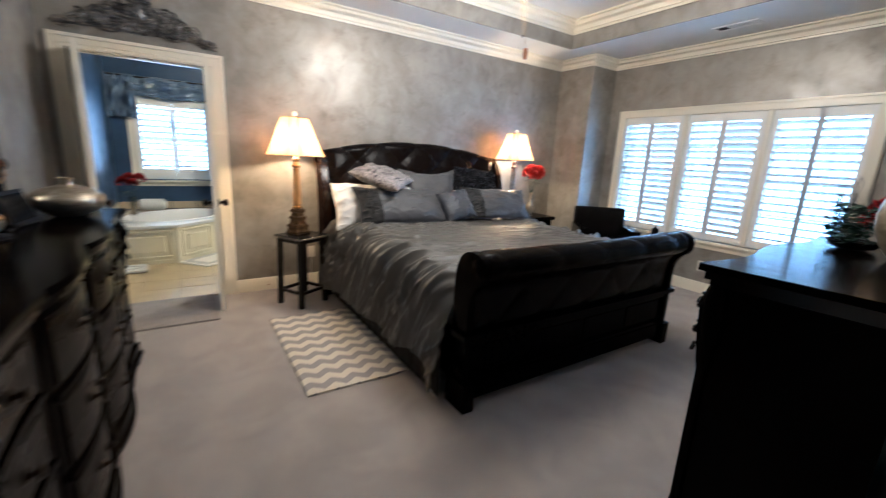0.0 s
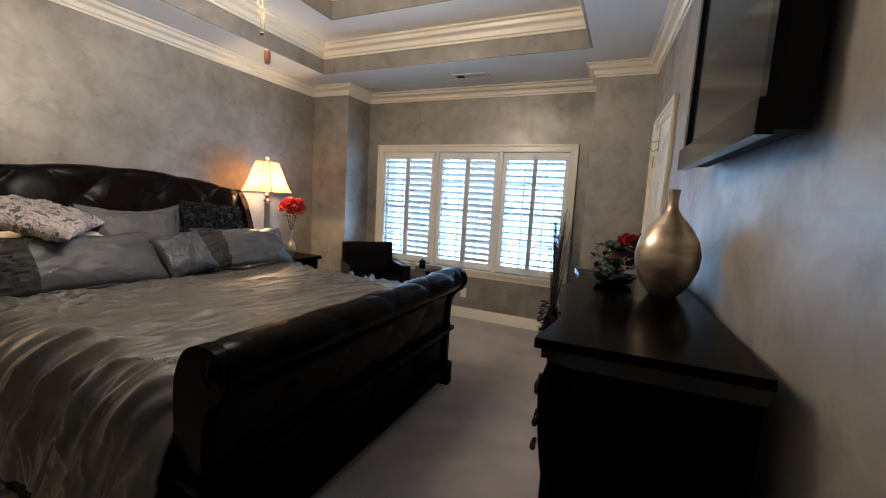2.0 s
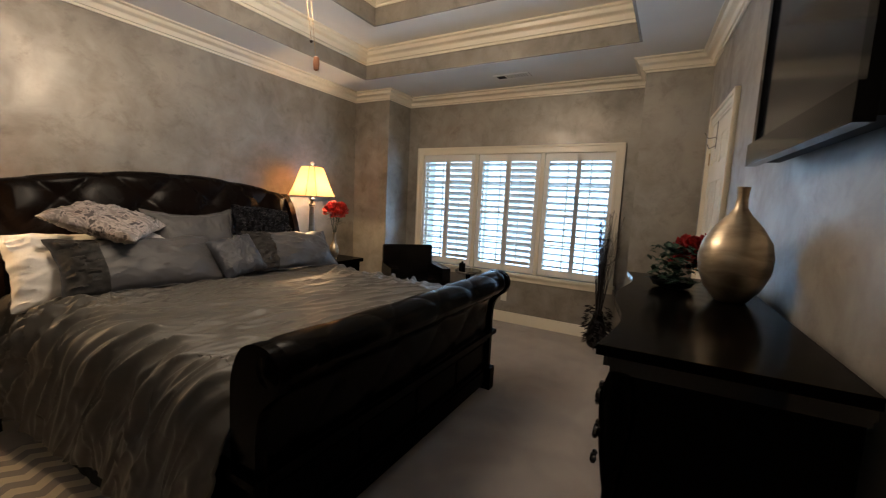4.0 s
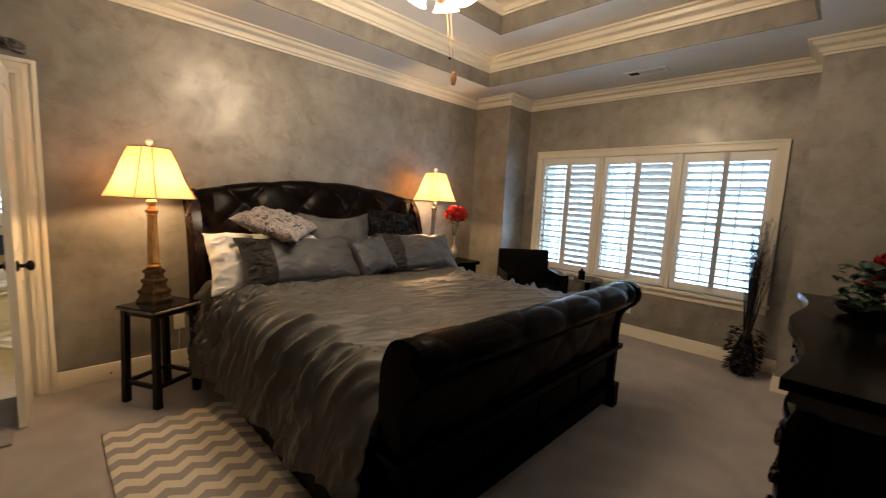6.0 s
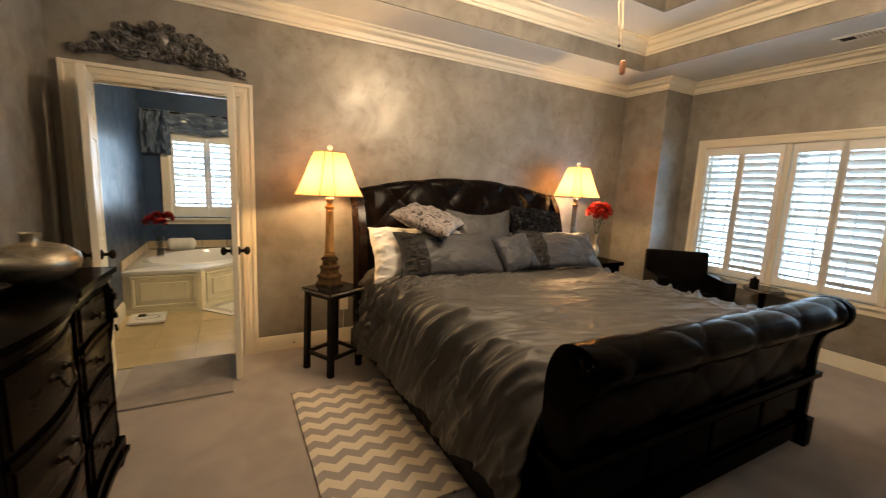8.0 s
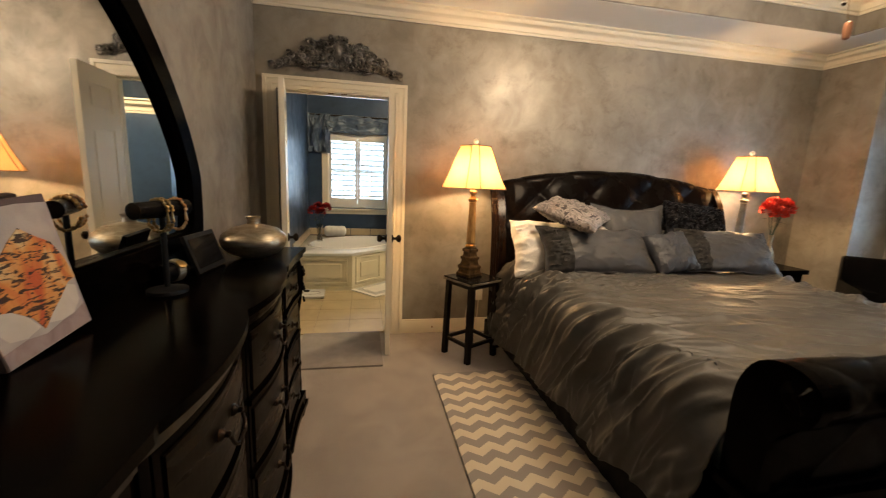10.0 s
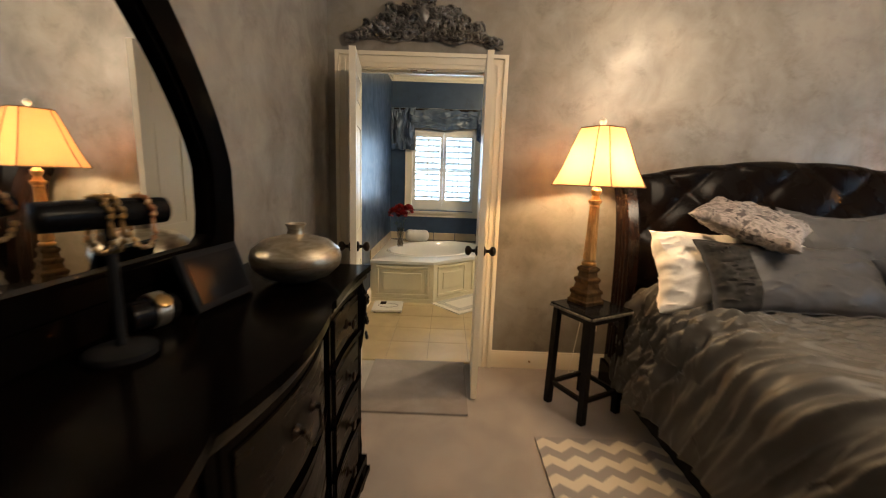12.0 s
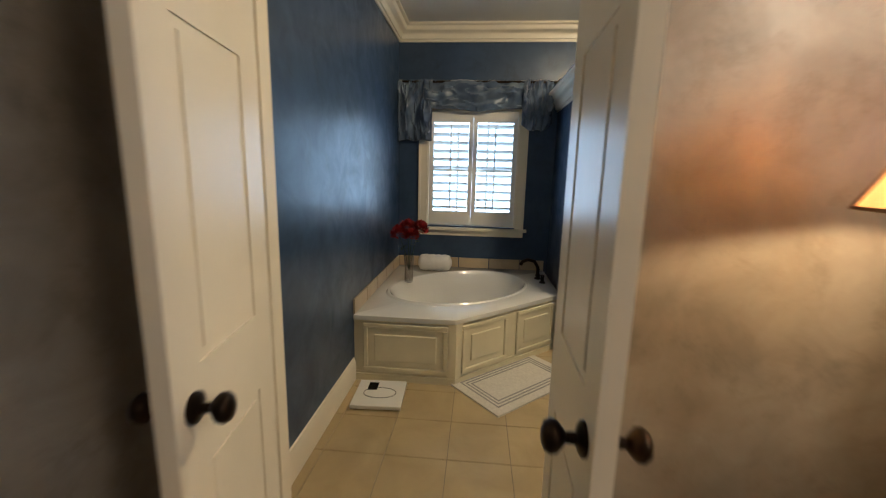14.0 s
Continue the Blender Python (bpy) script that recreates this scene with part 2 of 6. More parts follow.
def tube(bm, pts, r, seg=8, closed=False):
    """A round bar along points; r is one radius, or one a point."""
    pts = [Vector(p) for p in pts]
    radii = r if isinstance(r, (list, tuple)) else [r] * len(pts)
    rings = []
    up = Vector((0, 0, 1))
    for i, p in enumerate(pts):
        d = (pts[min(i + 1, len(pts) - 1)] - pts[max(i - 1, 0)]).normalized()
        a = d.cross(up if abs(d.z) < 0.95 else Vector((1, 0, 0))).normalized()
        b = d.cross(a)
        rings.append([bm.verts.new(p + radii[i] * (math.cos(2 * math.pi * k / seg) * a + math.sin(2 * math.pi * k / seg) * b)) for k in range(seg)])
    for a, b in zip(rings, rings[1:]):
        for i in range(seg):
            j = (i + 1) % seg
            bm.faces.new((a[i], a[j], b[j], b[i]))
    bm.faces.new(rings[0][::-1])
    bm.faces.new(rings[-1])
    return bm


def prism(outline, z0, z1, bm=None):
    """A flat outline of (x, y), raised from z0 to z1."""
    bm = bm or bmesh.new()
    lo = [bm.verts.new((x, y, z0)) for x, y in outline]
    hi = [bm.verts.new((x, y, z1)) for x, y in outline]
    bm.faces.new(lo[::-1])
    bm.faces.new(hi)
    for i in range(len(lo)):
        j = (i + 1) % len(lo)
        bm.faces.new((lo[i], lo[j], hi[j], hi[i]))
    return bm


def moulding(path, profile, closed=False, bm=None):
    """Sweeps a profile of (out from the wall, height) along a plan path with mitred corners; the room lies to the left of the path."""
    bm = bm or bmesh.new()
    n = len(path)
    rings = []
    for i, p in enumerate(path):
        p = Vector(p)
        a = (p - Vector(path[i - 1])).normalized() if (closed or i > 0) else None
        b = (Vector(path[(i + 1) % n]) - p).normalized() if (closed or i < n - 1) else None
        a, b = a or b, b or a
        na, nb = Vector((-a.y, a.x)), Vector((-b.y, b.x))
        k = (na + nb) / (1 + na.dot(nb))
        rings.append([bm.verts.new((p.x + k.x * o, p.y + k.y * o, z)) for o, z in profile])
    for i in range(n if closed else n - 1):
        a, b = rings[i], rings[(i + 1) % n]
        for j in range(len(profile)):
            q = (j + 1) % len(profile)
            bm.faces.new((a[j], b[j], b[q], a[q]))
    if not closed:
        bm.faces.new(rings[0])
        bm.faces.new(rings[-1][::-1])
    return bm


def crown(z, h=0.14, d=0.115):
    """A crown moulding's profile, up to the ceiling at z."""
    pts = [(0, -h), (0.012, -h), (0.014, -0.86 * h), (0.026, -0.83 * h), (0.03, -0.72 * h)]
    for i in range(7):
        a = i / 6
        pts.append((0.03 + (d - 0.055) * (a - 0.12 * math.sin(2 * math.pi * a)), -h * (0.72 - 0.5 * a - 0.05 * math.sin(2 * math.pi * a))))
    pts += [(d - 0.022, -0.17 * h), (d - 0.01, -0.15 * h), (d, -0.1 * h), (d, 0), (0, 0)]
    return [(x, z + y) for x, y in pts]


BASE = [(0, 0), (0.016, 0), (0.016, 0.095), (0.011, 0.108), (0.008, 0.122), (0, 0.126)]

# ---- the shell ----
N, E, W, CH, CX = 6.035, 5.225, -0.50, 2.71, 4.77
BN, BE, BC = 8.96, 2.3, 2.72


def south(x):
    """The southern wall's face, which runs a little out of square."""
    return 2.19 + 0.075 * (x - CX)


link("floor", boxes((-2.6, 5.6, -0.5, N + 0.02, -0.12, 0.0)), M_CARPET, kind="structure", label="beige cut-pile carpet floor of the bedroom")
link("wall_west", boxes((W - 0.15, W, south(W) - 0.15, N, 0, 3.5)), M_WALL, kind="structure", label="troweled metallic taupe wall behind the dresser")
DX0, DX1, DH = -0.335, 0.560, 2.034
link("wall_north", boxes((W - 0.15, DX0, N, N + 0.12, 0, 3.5), (DX1, E + 0.15, N, N + 0.12, 0, 3.5), (DX0, DX1, N, N + 0.12, DH, 3.5)), M_WALL, kind="structure", label="troweled metallic taupe wall behind the bed")
link("wall_pier_north", boxes((CX, E, 5.50, N, 0, CH)), M_WALL, kind="structure", label="taupe pier beside the window bay")
SY = 2.69
link("wall_pier_south", prism([(CX, south(CX) - 0.1), (E, south(E) - 0.1), (E, SY), (CX, SY)], 0, CH), M_WALL, kind="structure", label="taupe pier beside the window bay")
WY0, WY1, WZ0, WZ1 = 2.92, 5.275, 0.605, 2.0
link("wall_east", boxes((E, E + 0.15, south(E) - 0.2, WY0, 0, 3.5), (E, E + 0.15, WY1, N, 0, 3.5), (E, E + 0.15, WY0, WY1, 0, WZ0), (E, E + 0.15, WY0, WY1, WZ1, 3.5)), M_WALL, kind="structure", label="troweled metallic taupe wall around the shuttered window")
# southern wall, with the doorway by which one comes in
HX0, HX1 = -0.12, 0.95
bm = bmesh.new()
for x0, x1, z0, z1 in ((W - 0.15, HX0, 0, 3.5), (HX1, E + 0.15, 0, 3.5), (HX0, HX1, 2.1, 3.5)):
    prism([(x0, south(x0) - 0.13), (x1, south(x1) - 0.13), (x1, south(x1)), (x0, south(x0))], z0, z1, bm)
link("wall_south", bm, M_WALL, kind="structure", label="troweled metallic taupe wall behind the chest and the television")
link("wall_hall", boxes((-1.4, -1.28, 0.2, 1.9, 0, 2.6), (2.2, 2.32, 0.2, 1.9, 0, 2.6), (-1.4, 2.32, 0.08, 0.2, 0, 2.6)), M_WALL, kind="structure", label="plain taupe walls of the hall outside the bedroom")
link("ceiling_hall", boxes((-1.4, 2.32, 0.08, 1.9, 2.6, 2.7)), M_CEIL, kind="structure", label="white ceiling of the hall")

# stepped tray ceiling
T1 = (0.03, 4.33, 2.725, 5.50)
T2 = (0.50, 3.825, 3.22, 4.968)
Z2, Z3 = 3.0, 3.3


def grow(t, d):
    return (t[0] - d, t[1] + d, t[2] - d, t[3] + d)


def ring(outer, inner, z0, z1):
    ox0, ox1, oy0, oy1 = outer
    ix0, ix1, iy0, iy1 = inner
    return boxes((ox0, ox1, oy0, iy0, z0, z1), (ox0, ox1, iy1, oy1, z0, z1), (ox0, ix0, iy0, iy1, z0, z1), (ix1, ox1, iy0, iy1, z0, z1))


link("ceiling_lower", ring((W - 0.1, E + 0.1, 1.7, N + 0.05), grow(T1, 0.02), CH, CH + 0.05), M_CEIL, kind="structure", label="white painted outer band of the tray ceiling")
link("ceiling_middle", ring((T1[0] - 0.1, T1[1] + 0.1, T1[2] - 0.1, T1[3] + 0.1), grow(T2, 0.02), Z2, Z2 + 0.05), M_CEIL, kind="structure", label="white painted middle band of the tray ceiling")
link("ceiling_top", boxes((T2[0] - 0.1, T2[1] + 0.1, T2[2] - 0.1, T2[3] + 0.1, Z3, Z3 + 0.05)), M_CEIL, kind="structure", label="white painted top of the tray ceiling")


def fascia(t, z0, z1):
    return ring((t[0] - 0.03, t[1] + 0.03, t[2] - 0.03, t[3] + 0.03), t, z0, z1)


link("ceiling_step_lower", fascia(T1, CH + 0.002, Z2), M_WALL, kind="structure", label="taupe upright face of the lower tray step")
link("ceiling_step_upper", fascia(T2, Z2 + 0.002, Z3), M_WALL, kind="structure", label="taupe upright face of the upper tray step")


def rect(t):
    return [(t[0], t[2]), (t[1], t[2]), (t[1], t[3]), (t[0], t[3])]


link("crown_tray_lower", moulding(rect(T1), crown(Z2, 0.14, 0.095), True), M_WHITE, kind="structure", smooth=True, label="cream painted crown moulding in the lower tray step")
link("crown_tray_upper", moulding(rect(T2), crown(Z3, 0.14, 0.095), True), M_WHITE, kind="structure", smooth=True, label="cream painted crown moulding in the upper tray step")
ROOM = [(W, south(W)), (CX, south(CX)), (CX, SY), (E, SY), (E, 5.50), (CX, 5.50), (CX, N), (W, N)]
link("crown_moulding", moulding(ROOM, crown(CH, 0.112, 0.10), True), M_WHITE, kind="structure", smooth=True, label="cream painted crown moulding round the bedroom")
bm = moulding([(HX1 + 0.09, south(HX1 + 0.09)), (3.5, south(3.5))], BASE)
moulding([(4.6, south(4.6)), (CX, south(CX)), (CX, SY), (E, SY), (E, 5.50), (CX, 5.50), (CX, N), (DX1 + 0.095, N)], BASE, bm=bm)
moulding([(DX0 - 0.095, N), (W, N), (W, south(W)), (HX0 - 0.09, south(HX0 - 0.09))], BASE, bm=bm)
link("baseboard", bm, M_WHITE, kind="structure", smooth=True, label="cream painted baseboard round the bedroom")

# ---- windows and shutters ----


def slat_mesh(width, depth, thick, tilt):
    bm = bmesh.new()
    pts = []
    for i in range(8):
        a = 2 * math.pi * i / 8
        x, z = depth / 2 * math.cos(a), thick / 2 * math.sin(a)
        c, s = math.cos(radians(tilt)), math.sin(radians(tilt))
        pts.append((x * c - z * s, x * s + z * c))
    ends = [[bm.verts.new((x, y, z)) for x, z in pts] for y in (-width / 2, width / 2)]
    for i in range(8):
        j = (i + 1) % 8
        bm.faces.new((ends[0][i], ends[0][j], ends[1][j], ends[1][i]))
    bm.faces.new(ends[0][::-1])
    bm.faces.new(ends[1])
    return bm


def shutter(width, zlo, zhi, z0, z1, count, tilt, group, rod=False, stile=0.045):
    """A hinged louvred shutter in the plane x = 0, centred on y = 0."""
    t = thing("plantation_shutter", (0, 0, 0), "white plantation shutter with half-open louvres in the window frame", "window shutter", group)
    w = width / 2
    part("panel_frame", boxes((-0.014, 0.014, -w - stile, -w, z0, z1), (-0.014, 0.014, w, w + stile, z0, z1), (-0.0138, 0.0138, -w, w, z0, zlo), (-0.0138, 0.0138, -w, w, zhi, z1)), M_SLAT, t, bevel=0.003, seg=1)
    me = None
    for i in range(count):
        z = zlo + (i + 0.5) * (zhi - zlo) / count
        if me is None:
            s = part("louvre", slat_mesh(width - 0.004, 0.078, 0.010, tilt), M_SLAT, t, smooth=True)
            me = s.data
        else:
            s = new("louvre", me)
            s.parent = t
        s.location = (0, 0, z)
    if rod:
        part("tilt_rod", boxes((-0.052, -0.044, -0.006, 0.006, zlo + 0.02, zhi - 0.02)), M_SLAT, t)
    return t


first = shut = None
for a, b in ((4.92, 5.235), (4.56, 4.875), (4.11, 4.425), (3.75, 4.065), (3.305, 3.62), (2.965, 3.275)):
    y = (a + b) / 2
    if a in (4.56, 3.75):
        if shut is None:
            shut = shutter(0.295, 0.69, 1.90, 0.625, 1.985, 17, -40, "shutters of the bedroom window")
            shut.location = (E + 0.022, y, 0)
        else:
            copy_thing(shut, pose(E + 0.022, y, 0))
    elif first is None:
        first = shutter(0.295, 0.69, 1.90, 0.625, 1.985, 17, -22, "shutters of the bedroom window")
        first.location = (E + 0.022, y, 0)
    else:
        copy_thing(first, pose(E + 0.022, y, 0))

win = thing("window_1", (E, 4.09, 0), "wide white triple window with moulded casing and a projecting sill", "window")
win["kind"] = "structure"


def wpart(name, bm, m, **k):
    ob = part(name, bm, m, win, **k)
    ob.location = (-E, -4.09, 0)
    return ob


C0, C1 = 2.843, 5.335
bm = bmesh.new()
for lo, hi, d in ((0.0, 0.085, 0.018), (0.0, 0.022, 0.030), (0.06, 0.078, 0.024)):
    box(bm, E - d, E + 0.001, C0 + lo, C0 + hi, 0.60, 2.075 - lo)
    box(bm, E - d, E + 0.001, C1 - hi, C1 - lo, 0.60, 2.075 - lo)
    box(bm, E - d + 0.001, E + 0.001, C0 + lo, C1 - lo, 2.075 - hi, 2.075 - lo)
wpart("casing", bm, M_WHITE, bevel=0.003, seg=1)
wpart("window_sill", boxes((E - 0.06, E + 0.05, C0 - 0.02, C1 + 0.02, 0.578, 0.604), (E - 0.018, E + 0.001, C0, C1, 0.515, 0.578)), M_WHITE, bevel=0.005)
bm = boxes((E + 0.002, E + 0.15, WY0 - 0.01, WY0 + 0.012, WZ0, WZ1), (E + 0.002, E + 0.15, WY1 - 0.012, WY1 + 0.01, WZ0, WZ1), (E + 0.002, E + 0.15, WY0, WY1, WZ1 - 0.012, WZ1 + 0.01), (E + 0.06, E + 0.15, WY0, WY1, WZ0, WZ0 + 0.02))
for y in (4.493, 3.685):
    box(bm, E + 0.0, E + 0.14, y - 0.022, y + 0.022, WZ0 + 0.003, WZ1 - 0.003)
wpart("window_frame", bm, M_WHITE, bevel=0.002, seg=1)
for y0, y1 in ((2.935, 3.66), (3.71, 4.468), (4.518, 5.26)):
    bm = boxes((E + 0.085, E + 0.115, y0, y0 + 0.04, WZ0 + 0.02, WZ1 - 0.015), (E + 0.085, E + 0.115, y1 - 0.04, y1, WZ0 + 0.02, WZ1 - 0.015), (E + 0.085, E + 0.115, y0, y1, 1.28, 1.32), (E + 0.086, E + 0.114, y0, y1, WZ0 + 0.02, WZ0 + 0.07), (E + 0.086, E + 0.114, y0, y1, WZ1 - 0.06, WZ1 - 0.015))
    for k in (1, 2):
        yy = y0 + (y1 - y0) * k / 3
        box(bm, E + 0.092, E + 0.108, yy - 0.008, yy + 0.008, WZ0 + 0.03, WZ1 - 0.03)
    for z in (0.96, 1.63):
        box(bm, E + 0.093, E + 0.107, y0, y1, z - 0.008, z + 0.008)
    wpart("sash", bm, M_WHITE)
    g = wpart("pane", boxes((E + 0.098, E + 0.102, y0 + 0.03, y1 - 0.03, WZ0 + 0.04, WZ1 - 0.04)), M_GLASS)
    g.visible_shadow = False

M_SKYCARD = glow_mat("overcast_daylight", (0.66, 0.85, 1.0), 1.15, (0.5, 0.6, 0.7))
M_GARDEN = mat("distant_garden", (0.20, 0.24, 0.16), 0.9, second=(0.30, 0.28, 0.22), scale=1.5)
link("ground", boxes((-60, 80, -60, 80, -0.5, -0.3)), mat("lawn_ground", (0.10, 0.12, 0.06), 0.95, second=(0.16, 0.15, 0.09), scale=0.8), kind="structure", label="rough lawn ground outside")
link("backdrop", boxes((9.5, 9.6, -4, 13, -0.3, 7)), M_SKYCARD, kind="structure", label="plain bright overcast sky beyond the window")
link("backdrop_bath", boxes((-5, 5.5, 13.0, 13.1, -0.3, 7)), M_SKYCARD, kind="structure", label="plain bright overcast sky beyond the bathroom window")

# ---- doorway to the bathroom ----
door = thing("door_1", (0.11, N, 0), "cream painted moulded door casing round the open bathroom doorway", "doorway")
door["kind"] = "structure"
bm = bmesh.new()
X0, X1, ZT = -0.447, 0.654, 2.114
for lo, hi, d in ((0.0, 0.092, 0.018), (0.0, 0.024, 0.032), (0.05, 0.066, 0.025)):
    box(bm, X0 + lo, X0 + hi, N - d, N + 0.001, 0, ZT - lo)
    box(bm, X1 - hi, X1 - lo, N - d, N + 0.001, 0, ZT - lo)
    box(bm, X0 + lo, X1 - lo, N - d + 0.001, N + 0.001, ZT - hi, ZT - lo)
o = part("casing", bm, M_WHITE, door, bevel=0.003, seg=1)
o.location = (-0.11, -N, 0)
bm = boxes((DX0 - 0.005, DX0 + 0.018, N - 0.005, N + 0.125, 0, DH - 0.018), (DX1 - 0.018, DX1 + 0.005, N - 0.005, N + 0.125, 0, DH - 0.018), (DX0 - 0.005, DX1 + 0.005, N - 0.005, N + 0.125, DH - 0.018, DH + 0.005), (DX0 + 0.018, DX0 + 0.030, N + 0.045, N + 0.08, 0, DH - 0.02), (DX1 - 0.030, DX1 - 0.018, N + 0.045, N + 0.08, 0, DH - 0.02), (DX0 + 0.03, DX1 - 0.03, N + 0.045, N + 0.08, DH - 0.03, DH - 0.019))
o = part("jamb", bm, M_WHITE, door, bevel=0.002, seg=1)
o.location = (-0.11, -N, 0)
bm = boxes((0.03, 0.075, N + 0.004, N + 0.04, DH - 0.024, DH - 0.018), (0.13, 0.175, N + 0.004, N + 0.04, DH - 0.024, DH - 0.018))
o = part("strike_plate", bm, M_BRASS, door)
o.location = (-0.11, -N, 0)
bm = boxes((DX0 - 0.09, DX0, N + 0.12, N + 0.137, 0, ZT), (DX1, DX1 + 0.09, N + 0.12, N + 0.137, 0, ZT), (DX0, DX1, N + 0.12, N + 0.1365, DH, ZT))
o = part("bathroom_casing", bm, M_WHITE, door, bevel=0.003, seg=1)
o.location = (-0.11, -N, 0)


def knob(parent, y, z, side):
    prof = [(0.031, 0), (0.031, 0.006), (0.024, 0.011), (0.011, 0.015), (0.010, 0.032), (0.018, 0.038), (0.028, 0.047), (0.030, 0.058), (0.024, 0.068), (0.012, 0.073), (0.002, 0.074)]
    m = Matrix.Translation((0.0175 * side, y, z)) @ pose(0, 0, 0, 0, 90 * side, 0)
    return part("door_knob", lathe(prof, 20, m), M_BRONZE, parent, "dark oil-rubbed bronze knob", smooth=True)


def door_leaf(name, w, h, label, group):
    """A moulded door leaf, hinged at y = 0 and running towards -y."""
    t = thing(name, (0, 0, 0), label, "door", group)
    bm = boxes((-0.0125, 0.0125, -w, 0, 0.012, h))
    st = 0.095
    rows = [(0.20, 0.80), (1.0, 1.62), (1.74, h - 0.11)]
    for s in (-1, 1):
        x0, x1 = (0.0123, 0.0175) if s > 0 else (-0.0175, -0.0123)
        box(bm, x0, x1, -w, -w + st, 0.012, h)
        box(bm, x0, x1, -st, 0, 0.012, h)
        last = 0.012
        for a, b in rows:
            box(bm, x0, x1, -w + st, -st, last, a)
            last = b
        box(bm, x0, x1, -w + st, -st, last, h)
    part("door_panel", bm, M_WHITE, t, bevel=0.0035, seg=2)
    for a, b in rows:
        for s in (-1, 1):
            x0, x1 = (0.0124, 0.0165) if s > 0 else (-0.0165, -0.0124)
            part("raised_panel", boxes((x0, x1, -w + st + 0.022, -st - 0.022, a + 0.022, b - 0.022)), M_WHITE, t, bevel=0.0038, seg=1)
    knob(t, -w + 0.06, 0.925, 1)
    knob(t, -w + 0.06, 0.925, -1)
    for z in (0.25, 1.02, 1.80):
        part("hinge", lathe([(0.006, -0.045), (0.006, 0.045)], 10, Matrix.Translation((0, 0.004, z))), M_BRASS, t)
    return t


dl = door_leaf("door_leaf", 0.448, 2.012, "white painted moulded door leaf standing open into the bedroom", "double doors of the bathroom")
dl.matrix_basis = pose(-0.296, N - 0.022, 0, 0, 0, 8)
dr = copy_thing(dl, pose(0.520, N - 0.022, 0, 0, 0, -2.5))

# ---- bathroom ----
BX0, BX1, BY0, BY1 = W, 2.3, N + 0.12, 8.97
WX0, WX1, VZ0, VZ1 = -0.215, 0.655, 0.87, 1.985
link("bathroom_wall_west", boxes((W - 0.15, W, N, BY1, 0, 2.9)), M_BLUE, kind="structure", label="slate blue glazed bathroom wall beside the bathtub")
link("bathroom_wall_north", boxes((W - 0.15, WX0, BY1, BY1 + 0.15, 0, 2.9), (WX1, BX1, BY1, BY1 + 0.15, 0, 2.9), (WX0, WX1, BY1, BY1 + 0.15, 0, VZ0), (WX0, WX1, BY1, BY1 + 0.15, VZ1, 2.9)), M_BLUE, kind="structure", label="slate blue glazed bathroom wall around the small window")
link("bathroom_wall_east", boxes((BX1, BX1 + 0.1, BY0 - 0.1, BY1 + 0.1, 0, 2.9)), M_BLUE, kind="structure", label="slate blue bathroom wall")
link("bathroom_wall_south", boxes((DX1 + 0.09, BX1, BY0, BY0 + 0.012, 0, 2.9), (W, DX1 + 0.09, BY0, BY0 + 0.012, ZT, 2.9)), M_BLUE, kind="structure", label="slate blue bathroom wall beside the doorway")
link("bathroom_ceiling", boxes((W, BX1, BY0, BY1, BC, BC + 0.05)), M_CEIL, kind="structure", label="white bathroom ceiling")
link("bathroom_crown", moulding([(W, BY0 + 0.012), (BX1, BY0 + 0.012), (BX1, BY1), (W, BY1)], crown(BC, 0.14, 0.11), True), M_WHITE, kind="structure", smooth=True, label="white crown moulding of the bathroom")
link("bathroom_baseboard", moulding([(W, 7.44), (W, BY0 + 0.012)], [(0, 0), (0.018, 0), (0.018, 0.12), (0.012, 0.135), (0.008, 0.15), (0, 0.155)]), M_WHITE, kind="structure", smooth=True, label="white baseboard of the bathroom")
link("shower_wall", boxes((1.0, BX1, 7.93, BY1, 0, 1.98)), M_BLUE, kind="structure", label="slate blue shower partition below ceiling height")
link("shower_crown", moulding([(1.0, BY1), (1.0, 7.93), (BX1, 7.93)][::-1], crown(2.12, 0.15, 0.11)), M_WHITE, kind="structure", smooth=True, label="white crown moulding on top of the shower partition")
fl = link("bathroom_floor", boxes((W, BX1, N + 0.02, BY1, -0.1, -0.006)), M_GROUT, kind="structure", label="tan grout bed of the tiled bathroom floor")
link("threshold", boxes((DX0 + 0.018, DX1 - 0.018, N + 0.022, N + 0.06, -0.01, 0.008)), M_TILEF, kind="structure", bevel=0.003, label="tan stone threshold between carpet and tile")

bw = thing("window_2", (0.22, BY1, 0), "small white bathroom window with moulded casing and sill above the bathtub", "window")
bw["kind"] = "structure"


def bpart(name, bm, m, **k):
    ob = part(name, bm, m, bw, **k)
    ob.location = (-0.22, -BY1, 0)
    return ob


bm = bmesh.new()
for lo, hi, d in ((0.0, 0.085, 0.018), (0.0, 0.02, 0.028)):
    box(bm, -0.30 + lo, -0.30 + hi, BY1 - d, BY1 + 0.001, 0.86, 2.06 - lo)
    box(bm, 0.74 - hi, 0.74 - lo, BY1 - d, BY1 + 0.001, 0.86, 2.06 - lo)
    box(bm, -0.30 + lo, 0.74 - lo, BY1 - d + 0.001, BY1 + 0.001, 2.06 - hi, 2.06 - lo)
bpart("casing", bm, M_WHITE, bevel=0.003, seg=1)
bpart("window_sill", boxes((-0.33, 0.77, BY1 - 0.055, BY1 + 0.03, 0.835, 0.862), (-0.30, 0.74, BY1 - 0.016, BY1 + 0.001, 0.78, 0.835)), M_WHITE, bevel=0.004)
